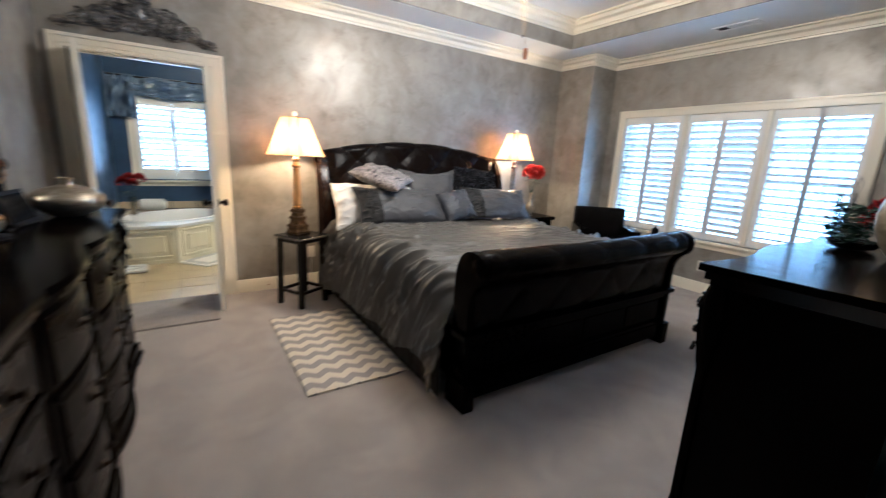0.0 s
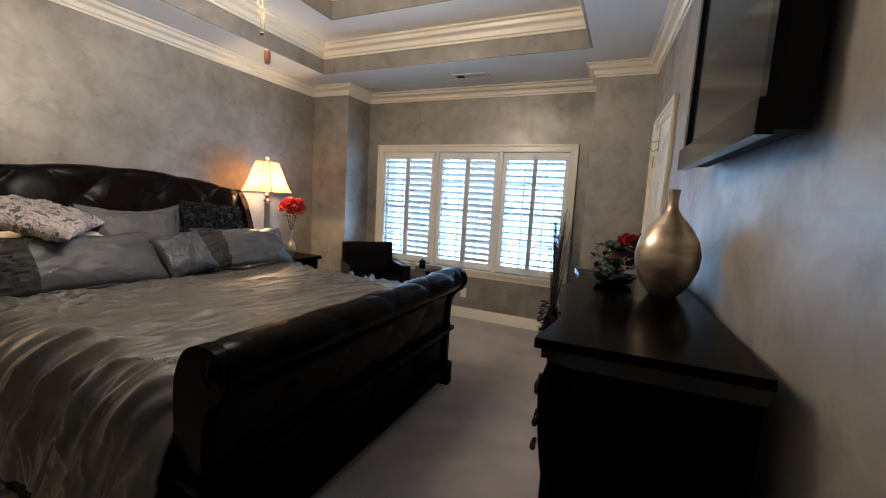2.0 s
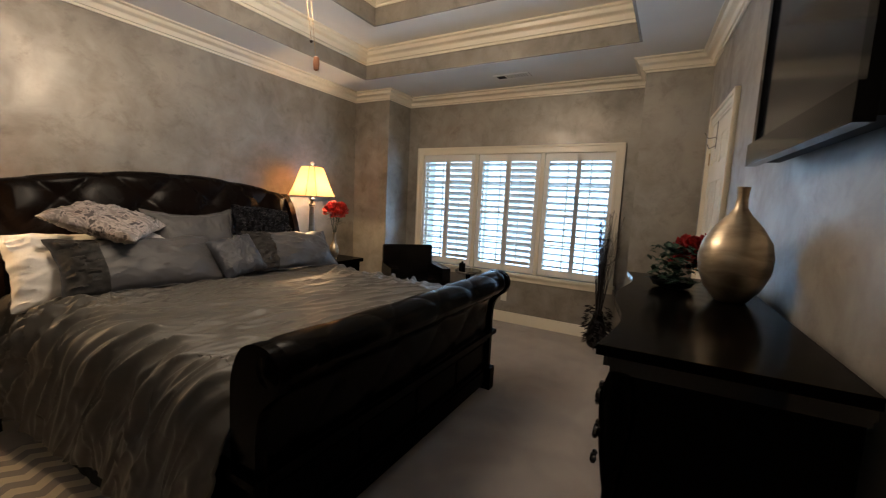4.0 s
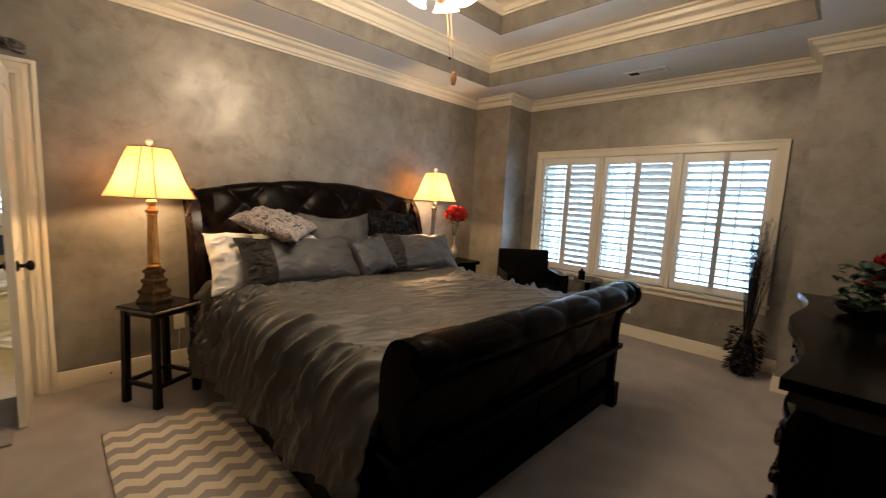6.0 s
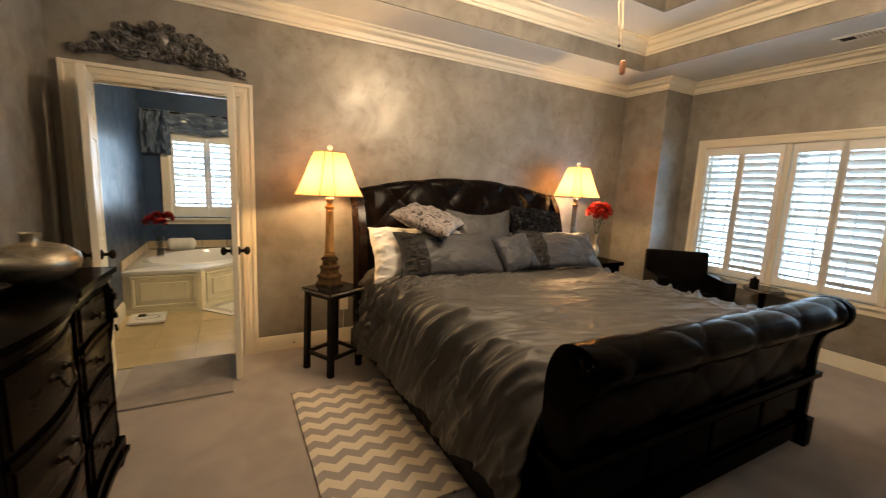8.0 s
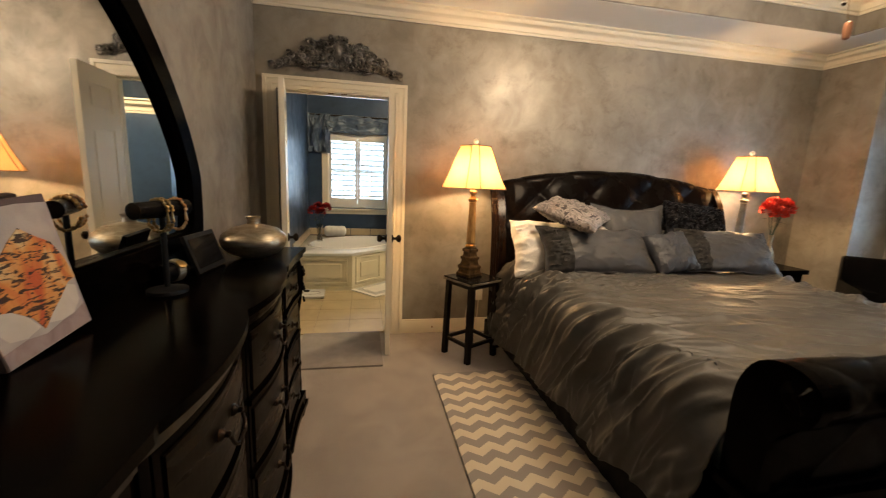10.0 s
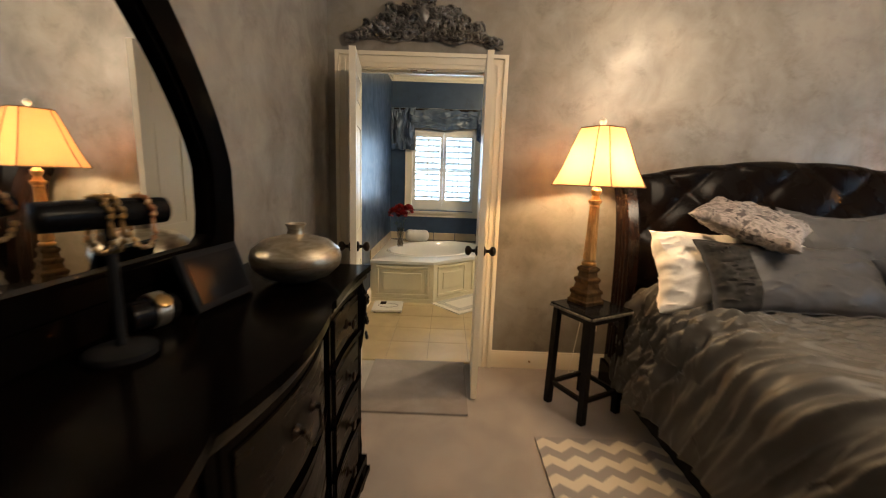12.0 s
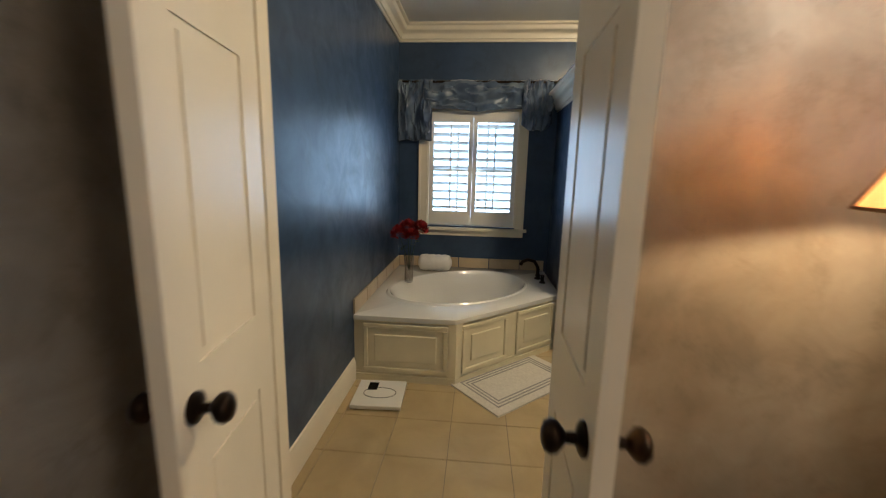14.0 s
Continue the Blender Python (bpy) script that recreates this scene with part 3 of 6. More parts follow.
bpart("window_frame", boxes((WX0, WX0 + 0.01, BY1, BY1 + 0.14, VZ0, VZ1), (WX1 - 0.01, WX1, BY1, BY1 + 0.14, VZ0, VZ1), (WX0, WX1, BY1, BY1 + 0.14, VZ1 - 0.01, VZ1), (WX0, WX1, BY1 + 0.05, BY1 + 0.14, VZ0, VZ0 + 0.02)), M_WHITE)
bm = boxes((WX0 + 0.01, WX0 + 0.05, BY1 + 0.08, BY1 + 0.11, VZ0 + 0.02, VZ1 - 0.01), (WX1 - 0.05, WX1 - 0.01, BY1 + 0.08, BY1 + 0.11, VZ0 + 0.02, VZ1 - 0.01), (WX0 + 0.01, WX1 - 0.01, BY1 + 0.081, BY1 + 0.109, 1.41, 1.45), (WX0, WX1, BY1 + 0.082, BY1 + 0.108, VZ0 + 0.02, VZ0 + 0.06), (WX0, WX1, BY1 + 0.082, BY1 + 0.108, VZ1 - 0.05, VZ1 - 0.01))
for k in (1, 2):
    xx = WX0 + (WX1 - WX0) * k / 3
    box(bm, xx - 0.008, xx + 0.008, BY1 + 0.088, BY1 + 0.102, VZ0 + 0.03, VZ1 - 0.03)
bpart("sash", bm, M_WHITE)
g = bpart("pane", boxes((WX0 + 0.03, WX1 - 0.03, BY1 + 0.094, BY1 + 0.098, VZ0 + 0.03, VZ1 - 0.03)), M_GLASS)
g.visible_shadow = False
bs = shutter(0.340, 1.02, 1.87, 0.89, 1.975, 11, -24, "shutters of the bathroom window", rod=True, stile=0.04)
bs.matrix_basis = pose(0.010, BY1 + 0.018, 0, 0, 0, 90)
copy_thing(bs, pose(0.4315, BY1 + 0.018, 0, 0, 0, 90))

# bathtub, set across the corner
OUT = [(W + 0.004, 7.44), (0.18, 7.44), (0.97, 8.15), (0.97, BY1 - 0.004), (W + 0.004, BY1 - 0.004)]
ZD = 0.455
tub = thing("corner_bathtub", (0.2, 8.2, 0), "white corner bathtub in a cream panelled surround below the window", "bathtub")


def tpart(name, bm, m, **k):
    ob = part(name, bm, m, tub, **k)
    ob.location = (-0.2, -8.2, 0)
    return ob


def ray_out(c, a):
    best = 9.0
    d = Vector((math.cos(a), math.sin(a)))
    for p, q in zip(OUT, OUT[1:] + OUT[:1]):
        p, q = Vector(p), Vector(q)
        e = q - p
        den = d.x * e.y - d.y * e.x
        if abs(den) > 1e-9:
            w = p - c
            t, u = (w.x * e.y - w.y * e.x) / den, (w.x * d.y - w.y * d.x) / den
            if t > 0 and -1e-6 <= u <= 1 + 1e-6:
                best = min(best, t)
    return c + d * best


bm = bmesh.new()
c = Vector((0.17, 8.26))
angles = sorted({2 * math.pi * i / 72 for i in range(72)} | {math.atan2(y - c.y, x - c.x) % (2 * math.pi) for x, y in OUT})
rings = []
turn_ = radians(42)


def oval(a, k, z):
    rx, ry = 0.63 * k, 0.44 * k
    b = a - turn_
    r = 1 / math.sqrt((math.cos(b) / rx) ** 2 + (math.sin(b) / ry) ** 2)
    return bm.verts.new((c.x + r * math.cos(a), c.y + r * math.sin(a), z))


outer = [ray_out(c, a) for a in angles]
rings.append([bm.verts.new((p.x, p.y, ZD - 0.035)) for p in outer])
rings.append([bm.verts.new((p.x, p.y, ZD - 0.005)) for p in outer])
rings.append([bm.verts.new((c.x + (p.x - c.x) * 0.99, c.y + (p.y - c.y) * 0.99, ZD)) for p in outer])
for k, z in ((1.05, ZD), (1.03, ZD + 0.012), (1.0, ZD + 0.010), (0.96, ZD - 0.02), (0.90, ZD - 0.12), (0.82, ZD - 0.26), (0.74, ZD - 0.35), (0.60, ZD - 0.385), (0.2, ZD - 0.39)):
    rings.append([oval(a, k, z) for a in angles])
for a, b in zip(rings, rings[1:]):
    for i in range(len(angles)):
        j = (i + 1) % len(angles)
        bm.faces.new((a[i], a[j], b[j], b[i]))
bm.faces.new(rings[-1])
tpart("tub_shell", bm, M_TUB, smooth=True)


def wall_panel(p, q, z0, z1, inset, name):
    """A raised panel on the upright face between p and q."""
    p, q = Vector(p), Vector(q)
    d = (q - p).normalized()
    L = (q - p).length
    m = Matrix.Translation((p.x, p.y, 0)) @ Matrix.Rotation(math.atan2(d.y, d.x), 4, "Z")
    a, b = inset, L - inset
    for kind, x0, x1, d_, y0, y1 in (("rail", a, b, 0.018, z1 - 0.03, z1), ("rail", a, b, 0.018, z0, z0 + 0.03), ("stile", a, a + 0.03, 0.018, z0 + 0.03, z1 - 0.03), ("stile", b - 0.03, b, 0.018, z0 + 0.03, z1 - 0.03), ("board", a + 0.03, b - 0.03, 0.008, z0 + 0.03, z1 - 0.03), ("field", a + 0.075, b - 0.075, 0.018, z0 + 0.075, z1 - 0.075)):
        bm = bmesh.new()
        box(bm, x0, x1, -d_, 0, y0, y1, m)
        tpart(name + "_" + kind, bm, M_CREAM, bevel=0.004, seg=1)


tpart("surround", prism([(x + (0.2 - x) * 0.012, y + (8.2 - y) * 0.012) for x, y in OUT], 0.0, 0.06), M_CREAM)
bm = bmesh.new()
for p, q in ((OUT[0], OUT[1]), (OUT[1], OUT[2])):
    p, q = Vector(p), Vector(q)
    d = (q - p).normalized()
    m = Matrix.Translation((p.x, p.y, 0)) @ Matrix.Rotation(math.atan2(d.y, d.x), 4, "Z")
    box(bm, 0.0, (q - p).length, 0.014, 0.05, 0, ZD - 0.03, m)
    box(bm, 0.0, (q - p).length + 0.004, -0.004, 0.014, 0, 0.045, m)
tpart("apron", bm, M_CREAM)
m_out = [(x + (0.2 - x) * 0.02, y + (8.2 - y) * 0.02) for x, y in OUT]
wall_panel(m_out[0], m_out[1], 0.065, 0.40, 0.05, "access_panel")
mid = ((m_out[1][0] + m_out[2][0]) / 2, (m_out[1][1] + m_out[2][1]) / 2)
wall_panel(m_out[1], mid, 0.065, 0.40, 0.05, "access_panel")
wall_panel(mid, m_out[2], 0.065, 0.40, 0.05, "access_panel")
for s in ((0.18, 7.448),):
    tpart("corner_post", prism([(s[0] - 0.045, s[1] - 0.008), (s[0] + 0.004, s[1] - 0.008), (s[0] + 0.04, s[1] + 0.028), (s[0] + 0.03, s[1] + 0.045), (s[0] - 0.045, s[1] + 0.03)], 0.0, ZD - 0.033), M_CREAM)
tpart("drain", lathe([(0.03, 0), (0.03, 0.004), (0.0, 0.006)], 20, Matrix.Translation((0.17, 8.26, ZD - 0.388))), M_BRONZE, smooth=True)
for i in range(5):
    a = radians(200 + 35 * i)
    tpart("jet", lathe([(0.02, 0), (0.018, 0.012), (0.004, 0.013)], 14, Matrix.Translation((c.x + 0.42 * math.cos(a), c.y + 0.40 * math.sin(a), ZD - 0.24))), M_PLATE, smooth=True)

strip = thing("tile_splash", (W, BY1, ZD), "tan ceramic tile upstand along the wall above the bathtub deck", "wall tiles")
strip["kind"] = "structure"
x = W + 0.014
while x < 0.95:
    w = min(0.30, 0.965 - x)
    o = part("wall_tile", boxes((x, x + w - 0.004, BY1 - 0.013, BY1 - 0.001, ZD + 0.002, ZD + 0.10)), M_TAN, strip, bevel=0.002, seg=1)
    o.location = (-W, -BY1, -ZD)
    x += 0.304
y = 7.45
while y < BY1 - 0.05:
    w = min(0.30, BY1 - 0.016 - y)
    o = part("wall_tile", boxes((W + 0.001, W + 0.013, y, y + w - 0.004, ZD + 0.002, ZD + 0.10)), M_TAN, strip, bevel=0.002, seg=1)
    o.location = (-W, -BY1, -ZD)
    y += 0.304

# faucet
fa = thing("bath_faucet", (0.86, 8.62, ZD), "oil-rubbed bronze arched bathtub faucet on the deck", "faucet")
bm = lathe([(0.03, 0), (0.03, 0.01), (0.018, 0.02), (0.016, 0.05)], 16)
tube(bm, [(0, 0, 0.04), (-0.005, 0, 0.11), (-0.04, -0.01, 0.165), (-0.10, -0.02, 0.18), (-0.15, -0.03, 0.16), (-0.165, -0.035, 0.13)], [0.016, 0.015, 0.015, 0.015, 0.016, 0.017], 12)
part("spout", bm, M_BRONZE, fa, smooth=True)
for dy in (-0.14, 0.12):
    bm = lathe([(0.028, 0), (0.028, 0.008), (0.015, 0.02), (0.014, 0.055), (0.02, 0.065), (0.006, 0.075)], 16, Matrix.Translation((0.02, dy, 0)))
    tube(bm, [(0.02, dy, 0.06), (0.02, dy - 0.05, 0.075)], 0.007)
    part("handle", bm, M_BRONZE, fa, smooth=True)

# towel roll
bm = bmesh.new()
pts = []
for i in range(17):
    s = i / 16
    pts.append((-0.16 + 0.32 * s, 0.004 * math.sin(9 * s), 0))
tube(bm, pts, [0.03 if i in (0, 16) else 0.068 if i in (1, 15) else 0.078 + 0.003 * math.sin(i * 2.1) for i in range(17)], 20)
tw = link("bath_pillow", bm, M_WHITECLOTH, smooth=True, label="rolled cream terry bath pillow on the tub deck against the wall", category="bath pillow")
tw.location = (-0.10, 8.74, ZD + 0.088)

# valance
val = thing("valance", (0.22, 8.93, 2.22), "gathered blue-grey satin window valance with draped tails on a rod", "curtain")


def drape(x0, x1, top, foot, folds, depth, seed, sag=0.0):
    bm = bmesh.new()
    nu, nv = 72, 22
    rnd = random.Random(seed)
    ph = [rnd.uniform(0, 6) for _ in range(6)]
    rows = []
    for j in range(nv + 1):
        v = j / nv
        row = []
        for i in range(nu + 1):
            u = i / nu
            z1 = foot + sag * 4 * u * (1 - u) * -1 + 0.008 * math.sin(14 * u + ph[4])
            z = top + (z1 - top) * v
            gather = 0.5 + 0.5 * math.sin(math.pi * min(1, v * 1.2))
            d = depth * gather * (math.sin(folds * 2 * math.pi * u + ph[0] + 1.4 * math.sin(3 * v + ph[1])) * 0.55 + 0.45 * math.sin(folds * 3.7 * u * 2 + ph[2] - 3 * v)) + depth * 1.4 * math.sin(math.pi * v)
            d += 0.040 * noise.noise((u * 6 + seed + v * 2, v * 4, 0.3)) + 0.024 * math.exp(-abs(noise.noise((u * 5 + 3 * v + seed, v * 4 - u * 3, 1.3))) / 0.08)
            row.append(bm.verts.new((x0 + (x1 - x0) * u - 0.22, -0.035 - d, z - 2.22)))
        rows.append(row)
    for a, b in zip(rows, rows[1:]):
        for i in range(nu):
            bm.faces.new((a[i], a[i + 1], b[i + 1], b[i]))
    return bm


for nm, bmx in (("swag", drape(-0.25, 0.72, 2.235, 2.0, 5, 0.024, 3, 0.035)), ("tail", drape(-0.49, -0.17, 2.235, 1.69, 2, 0.028, 5)), ("tail", drape(0.66, 0.93, 2.235, 1.84, 2, 0.028, 8, 0.05))):
    o = part(nm, bmx, M_VALANCE, val, smooth=True)
    md = o.modifiers.new("cloth", "SOLIDIFY")
    md.thickness = 0.004
bm = bmesh.new()
tube(bm, [(-0.70, -0.03, 0.0), (0.74, -0.03, 0.0)], 0.012, 12)
lathe([(0.008, 0), (0.028, 0.02), (0.03, 0.035), (0.015, 0.055), (0.002, 0.06)], 14, pose(0.74, -0.03, 0, 0, 90, 0), bm)
part("rod", bm, M_BRONZE, val, "dark bronze rod", smooth=True)

# bathroom scale, mat, bin
sc = thing("bathroom_scale", (-0.27, 7.235, 0), "flat white bathroom scale with a dark display on the tiles", "scale", turn=3)
part("platform", boxes((-0.15, 0.15, -0.15, 0.15, 0.012, 0.032)), M_TUB, sc, bevel=0.006)
part("display", boxes((-0.085, -0.025, 0.03, 0.12, 0.031, 0.0335)), M_BLACKGLOSS, sc, "dark display")
bm = bmesh.new()
tube(bm, [(0.02 + 0.1 * math.cos(a / 10) - 0.02, 0.06 * math.sin(a / 10), 0.0325) for a in range(-20, 50)], 0.002, 6)
part("ring_mark", bm, M_BLACKMATT, sc)
for dx in (-0.12, 0.12):
    for dy in (-0.12, 0.12):
        part("foot", lathe([(0.015, 0), (0.015, 0.014)], 12, Matrix.Translation((dx, dy, 0))), M_BLACKMATT, sc)

M_MAT = mat("white_bath_mat_cotton", (0.78, 0.74, 0.66), 0.95, second=(0.68, 0.64, 0.57), scale=60, bump=0.8, bscale=300)
M_STRIPE = mat("grey_woven_stripe", (0.30, 0.29, 0.28), 0.95, second=(0.38, 0.36, 0.34), scale=60, bump=0.8, bscale=300)
bmt = thing("bath_mat", (0.62, 7.58, 0), "white bath mat with grey border stripes on the tiled floor", "bath mat", turn=42)
part("mat_body", boxes((-0.44, 0.36, -0.24, 0.24, 0.001, 0.012)), M_MAT, bmt, bevel=0.004)
for k, ins in enumerate((0.06, 0.085, 0.11)):
    x0, x1, y0, y1 = -0.44 + ins, 0.36 - ins, -0.24 + ins, 0.24 - ins
    part("stripe", boxes((x0, x1, y0, y0 + 0.01, 0.010, 0.0135), (x0, x1, y1 - 0.01, y1, 0.010, 0.0135), (x0, x0 + 0.01, y0 + 0.01, y1 - 0.01, 0.010, 0.0135), (x1 - 0.01, x1, y0 + 0.01, y1 - 0.01, 0.010, 0.0135)), M_STRIPE, bmt)
bn = thing("waste_bin", (1.10, 7.80, 0), "small brown cylindrical waste bin on the tiles beside the tub", "waste bin")
part("bin_body", lathe([(0.085, 0), (0.09, 0.005), (0.10, 0.24), (0.104, 0.25), (0.098, 0.25), (0.094, 0.23), (0.08, 0.02), (0.01, 0.015)], 28), M_MAHOG, bn, smooth=True)


def rose(bm, c, r, rnd, layers=6):
    """A round bloom: cupped petals that open outward all round c."""
    c = Vector(c)
    n = 24 + 12 * layers
    for i in range(n):
        z = 1 - 1.55 * (i + 0.5) / n
        a = i * 2.39996 + rnd.uniform(-0.3, 0.3)
        h = math.sqrt(max(0.0, 1 - z * z))
        d = Vector((h * math.cos(a), h * math.sin(a), z)).normalized()
        side = d.cross(Vector((rnd.uniform(-0.4, 0.4), rnd.uniform(-0.4, 0.4), 1))).normalized()
        up = side.cross(d)
        w, R = r * rnd.uniform(0.20, 0.30), r * rnd.uniform(0.85, 1.05)
        q = [c + d * r * 0.45, c + d * R * 0.8 + side * w, c + d * R + up * w * 0.7, c + d * R * 0.8 - side * w]
        v = [bm.verts.new(p) for p in q]
        bm.faces.new((v[0], v[1], v[2]))
        bm.faces.new((v[0], v[2], v[3]))


def leaf(bm, base, d, length, width):
    base, d = Vector(base), Vector(d).normalized()
    side = d.cross(Vector((0, 0, 1)))
    side = side.normalized() if side.length > 0.01 else Vector((1, 0, 0))
    drop = Vector((0, 0, -length * 0.15))
    q = [bm.verts.new(base), bm.verts.new(base + d * length * 0.5 + side * width), bm.verts.new(base + d * length + drop), bm.verts.new(base + d * length * 0.5 - side * width)]
    bm.faces.new((q[0], q[1], q[2]))
    bm.faces.new((q[0], q[2], q[3]))


def bouquet(name, place, label, blooms, material, vase_prof, vase_mat, seed, leaves=10, stem_from=0.1):
    rnd = random.Random(seed)
    t = thing(name, place, label, "flowers in a vase")
    part("vase", lathe(vase_prof, 28), vase_mat, t, smooth=True)
    st, lf = bmesh.new(), bmesh.new()
    for x, y, z, r in blooms:
        b = bmesh.new()
        rose(b, (x, y, z), r, rnd)
        part("bloom", b, material, t)
        tube(st, [(0, 0, stem_from), (x * 0.5, y * 0.5, z * 0.7), (x, y, z - r * 0.3)], 0.003, 6)
    for i in range(leaves):
        x, y, z, r = blooms[i % len(blooms)]
        a = rnd.uniform(0, 6.28)
        leaf(lf, (x * 0.7, y * 0.7, z - r * rnd.uniform(0.7, 1.6)), (math.cos(a), math.sin(a), rnd.uniform(-0.2, 0.6)), rnd.uniform(0.04, 0.08), rnd.uniform(0.012, 0.02))
    part("stems", st, M_GREEN, t, smooth=True)
    part("leaves", lf, M_GREEN, t)
    return t


GV = [(0.035, 0), (0.038, 0.01), (0.035, 0.10), (0.045, 0.24), (0.042, 0.24), (0.032, 0.10), (0.033, 0.015), (0.004, 0.012)]
bouquet("red_roses_in_glass", (-0.28, 8.32, ZD), "red silk roses in a clear glass vase on the tub deck", [(-0.08, -0.02, 0.42, 0.085), (-0.02, 0.03, 0.47, 0.08), (0.09, 0.0, 0.46, 0.085), (0.03, -0.05, 0.41, 0.07)], M_RED, GV, M_GLASS, 4)
sp = thing("wall_switch", (W, 6.30, 1.2), "brass switch plate on the slate blue bathroom wall", "switch")
part("plate", boxes((0.001, 0.006, -0.035, 0.035, -0.06, 0.06)), M_BRASS, sp, bevel=0.002, seg=1)
part("toggle", boxes((0.006, 0.014, -0.006, 0.006, -0.012, 0.012)), M_PLATE, sp)

# ---- the bed ----
BEDX, BW = 2.50, 1.10


def smooth_line(pts, n):
    """Even points along a Catmull-Rom curve through pts."""
    out = []
    p = [pts[0]] + list(pts) + [pts[-1]]
    m = len(pts) - 1
    for k in range(n + 1):
        t = k / n * m
        i = min(int(t), m - 1)
        t -= i
        a, b, c, d = (Vector(q) for q in p[i:i + 4])
        out.append(0.5 * ((2 * b) + (c - a) * t + (2 * a - 5 * b + 4 * c - d) * t * t + (3 * b - a - 3 * c + d) * t ** 3))
    return out


def tufting(u, s, p, q, soft=0.26):
    """Height of diamond buttoned upholstery, 0 in the folds to 1 on the cushions."""
    a, b = u / p + s / q, u / p - s / q
    da, db = abs(math.sin(math.pi * a)), abs(math.sin(math.pi * b))
    fold = min(1.0, (da * db) ** soft * 1.15)
    pit = math.exp(-((math.sin(math.pi * a) ** 2 + math.sin(math.pi * b) ** 2) * 3.0))
    return fold * (1 - 0.55 * pit) - 0.45 * pit


bed = thing("sleigh_bed", (BEDX, 4.7, 0), "dark brown tufted leather king sleigh bed with carved espresso wood frame", "bed")


def bedpart(name, bm, m, **k):
    ob = part(name, bm, m, bed, **k)
    ob.location = (-BEDX, -4.7, 0)
    return ob


# headboard
bm = bmesh.new()
NU, NV = 220, 70
rows = []
for i in range(NU + 1):
    x = BEDX - 1.04 + 2.08 * i / NU
    zt = 1.385 + 0.125 * (1 - ((x - BEDX) / 1.04) ** 2)
    row = []
    arc = 0.0
    last = None
    for j in range(NV + 1):
        v = j / NV
        if v < 0.72:
            s = v / 0.72
            y, z = 5.70 + 0.15 * s ** 1.6, 0.55 + (zt - 0.06 - 0.55) * s
            ny, nz = -1.0, 0.25 * s
        else:
            a = (v - 0.72) / 0.28 * radians(230)
            y, z = 5.85 + 0.06 - 0.06 * math.cos(a), zt - 0.06 + 0.06 * math.sin(a)
            ny, nz = -math.cos(a), math.sin(a)
        if last:
            arc += math.hypot(y - last[0], z - last[1])
        last = (y, z)
        edge = min(1, (i / NU) * 22, (1 - i / NU) * 22, max(0.12, min(1.0, (0.86 - v) * 7)))
        h = 0.024 * (tufting(x - BEDX, arc - 0.10, 0.48, 0.44, 0.36) * edge)
        row.append(bm.verts.new((x, y + ny * h, z + nz * h)))
    rows.append(row)
for a, b in zip(rows, rows[1:]):
    for j in range(NV):
        bm.faces.new((a[j], b[j], b[j + 1], a[j + 1]))
bedpart("headboard", bm, M_LEATHER, smooth=True, label="button-tufted dark brown leather headboard")
bedpart("headboard_back", boxes((BEDX - 1.04, BEDX + 1.04, 5.86, 5.89, 0.1, 1.35)), M_DARKWOOD)


def side_post(x0, x1, line, grow_=0.0):
    """An upright S-shaped end post, with fluted outer face."""
    bm = bmesh.new()
    pts = smooth_line(line, 40)
    lo = [bm.verts.new((x0, p[0], p[1])) for p in pts]
    hi = [bm.verts.new((x1, p[0], p[1])) for p in pts]
    bm.faces.new(lo)
    bm.faces.new(hi[::-1])
    for i in range(len(pts)):
        j = (i + 1) % len(pts)
        bm.faces.new((lo[i], hi[i], hi[j], lo[j]))
    return bm


HP = [(5.64, 0.0), (5.64, 0.10), (5.67, 0.20), (5.665, 0.6), (5.69, 0.95), (5.76, 1.20), (5.83, 1.33), (5.90, 1.395), (5.965, 1.38), (5.985, 1.32), (5.95, 1.27), (5.91, 1.2), (5.88, 1.0), (5.86, 0.6), (5.87, 0.2), (5.88, 0.0)]
for s in (-1, 1):
    xa, xb = BEDX + s * 1.04, BEDX + s * 1.10
    bedpart("headboard_post", side_post(min(xa, xb), max(xa, xb), HP), M_MAHOG, bevel=0.004, seg=1, smooth=True)
    bm = bmesh.new()
    for k in range(4):
        off = 0.035 + 0.045 * k
        tube(bm, [(BEDX + s * 1.10, p[0] + off, p[1]) for p in smooth_line([(5.665, 0.22), (5.665, 0.6), (5.69, 0.95), (5.745, 1.20), (5.80, 1.31)], 16)], 0.013, 8)
    bedpart("fluting", bm, M_MAHOG, smooth=True)
    bedpart("post_block", boxes((min(xa, xb) - 0.012, max(xa, xb) + 0.012, 5.63, 5.90, 0.0, 0.16)), M_DARKWOOD, bevel=0.01)

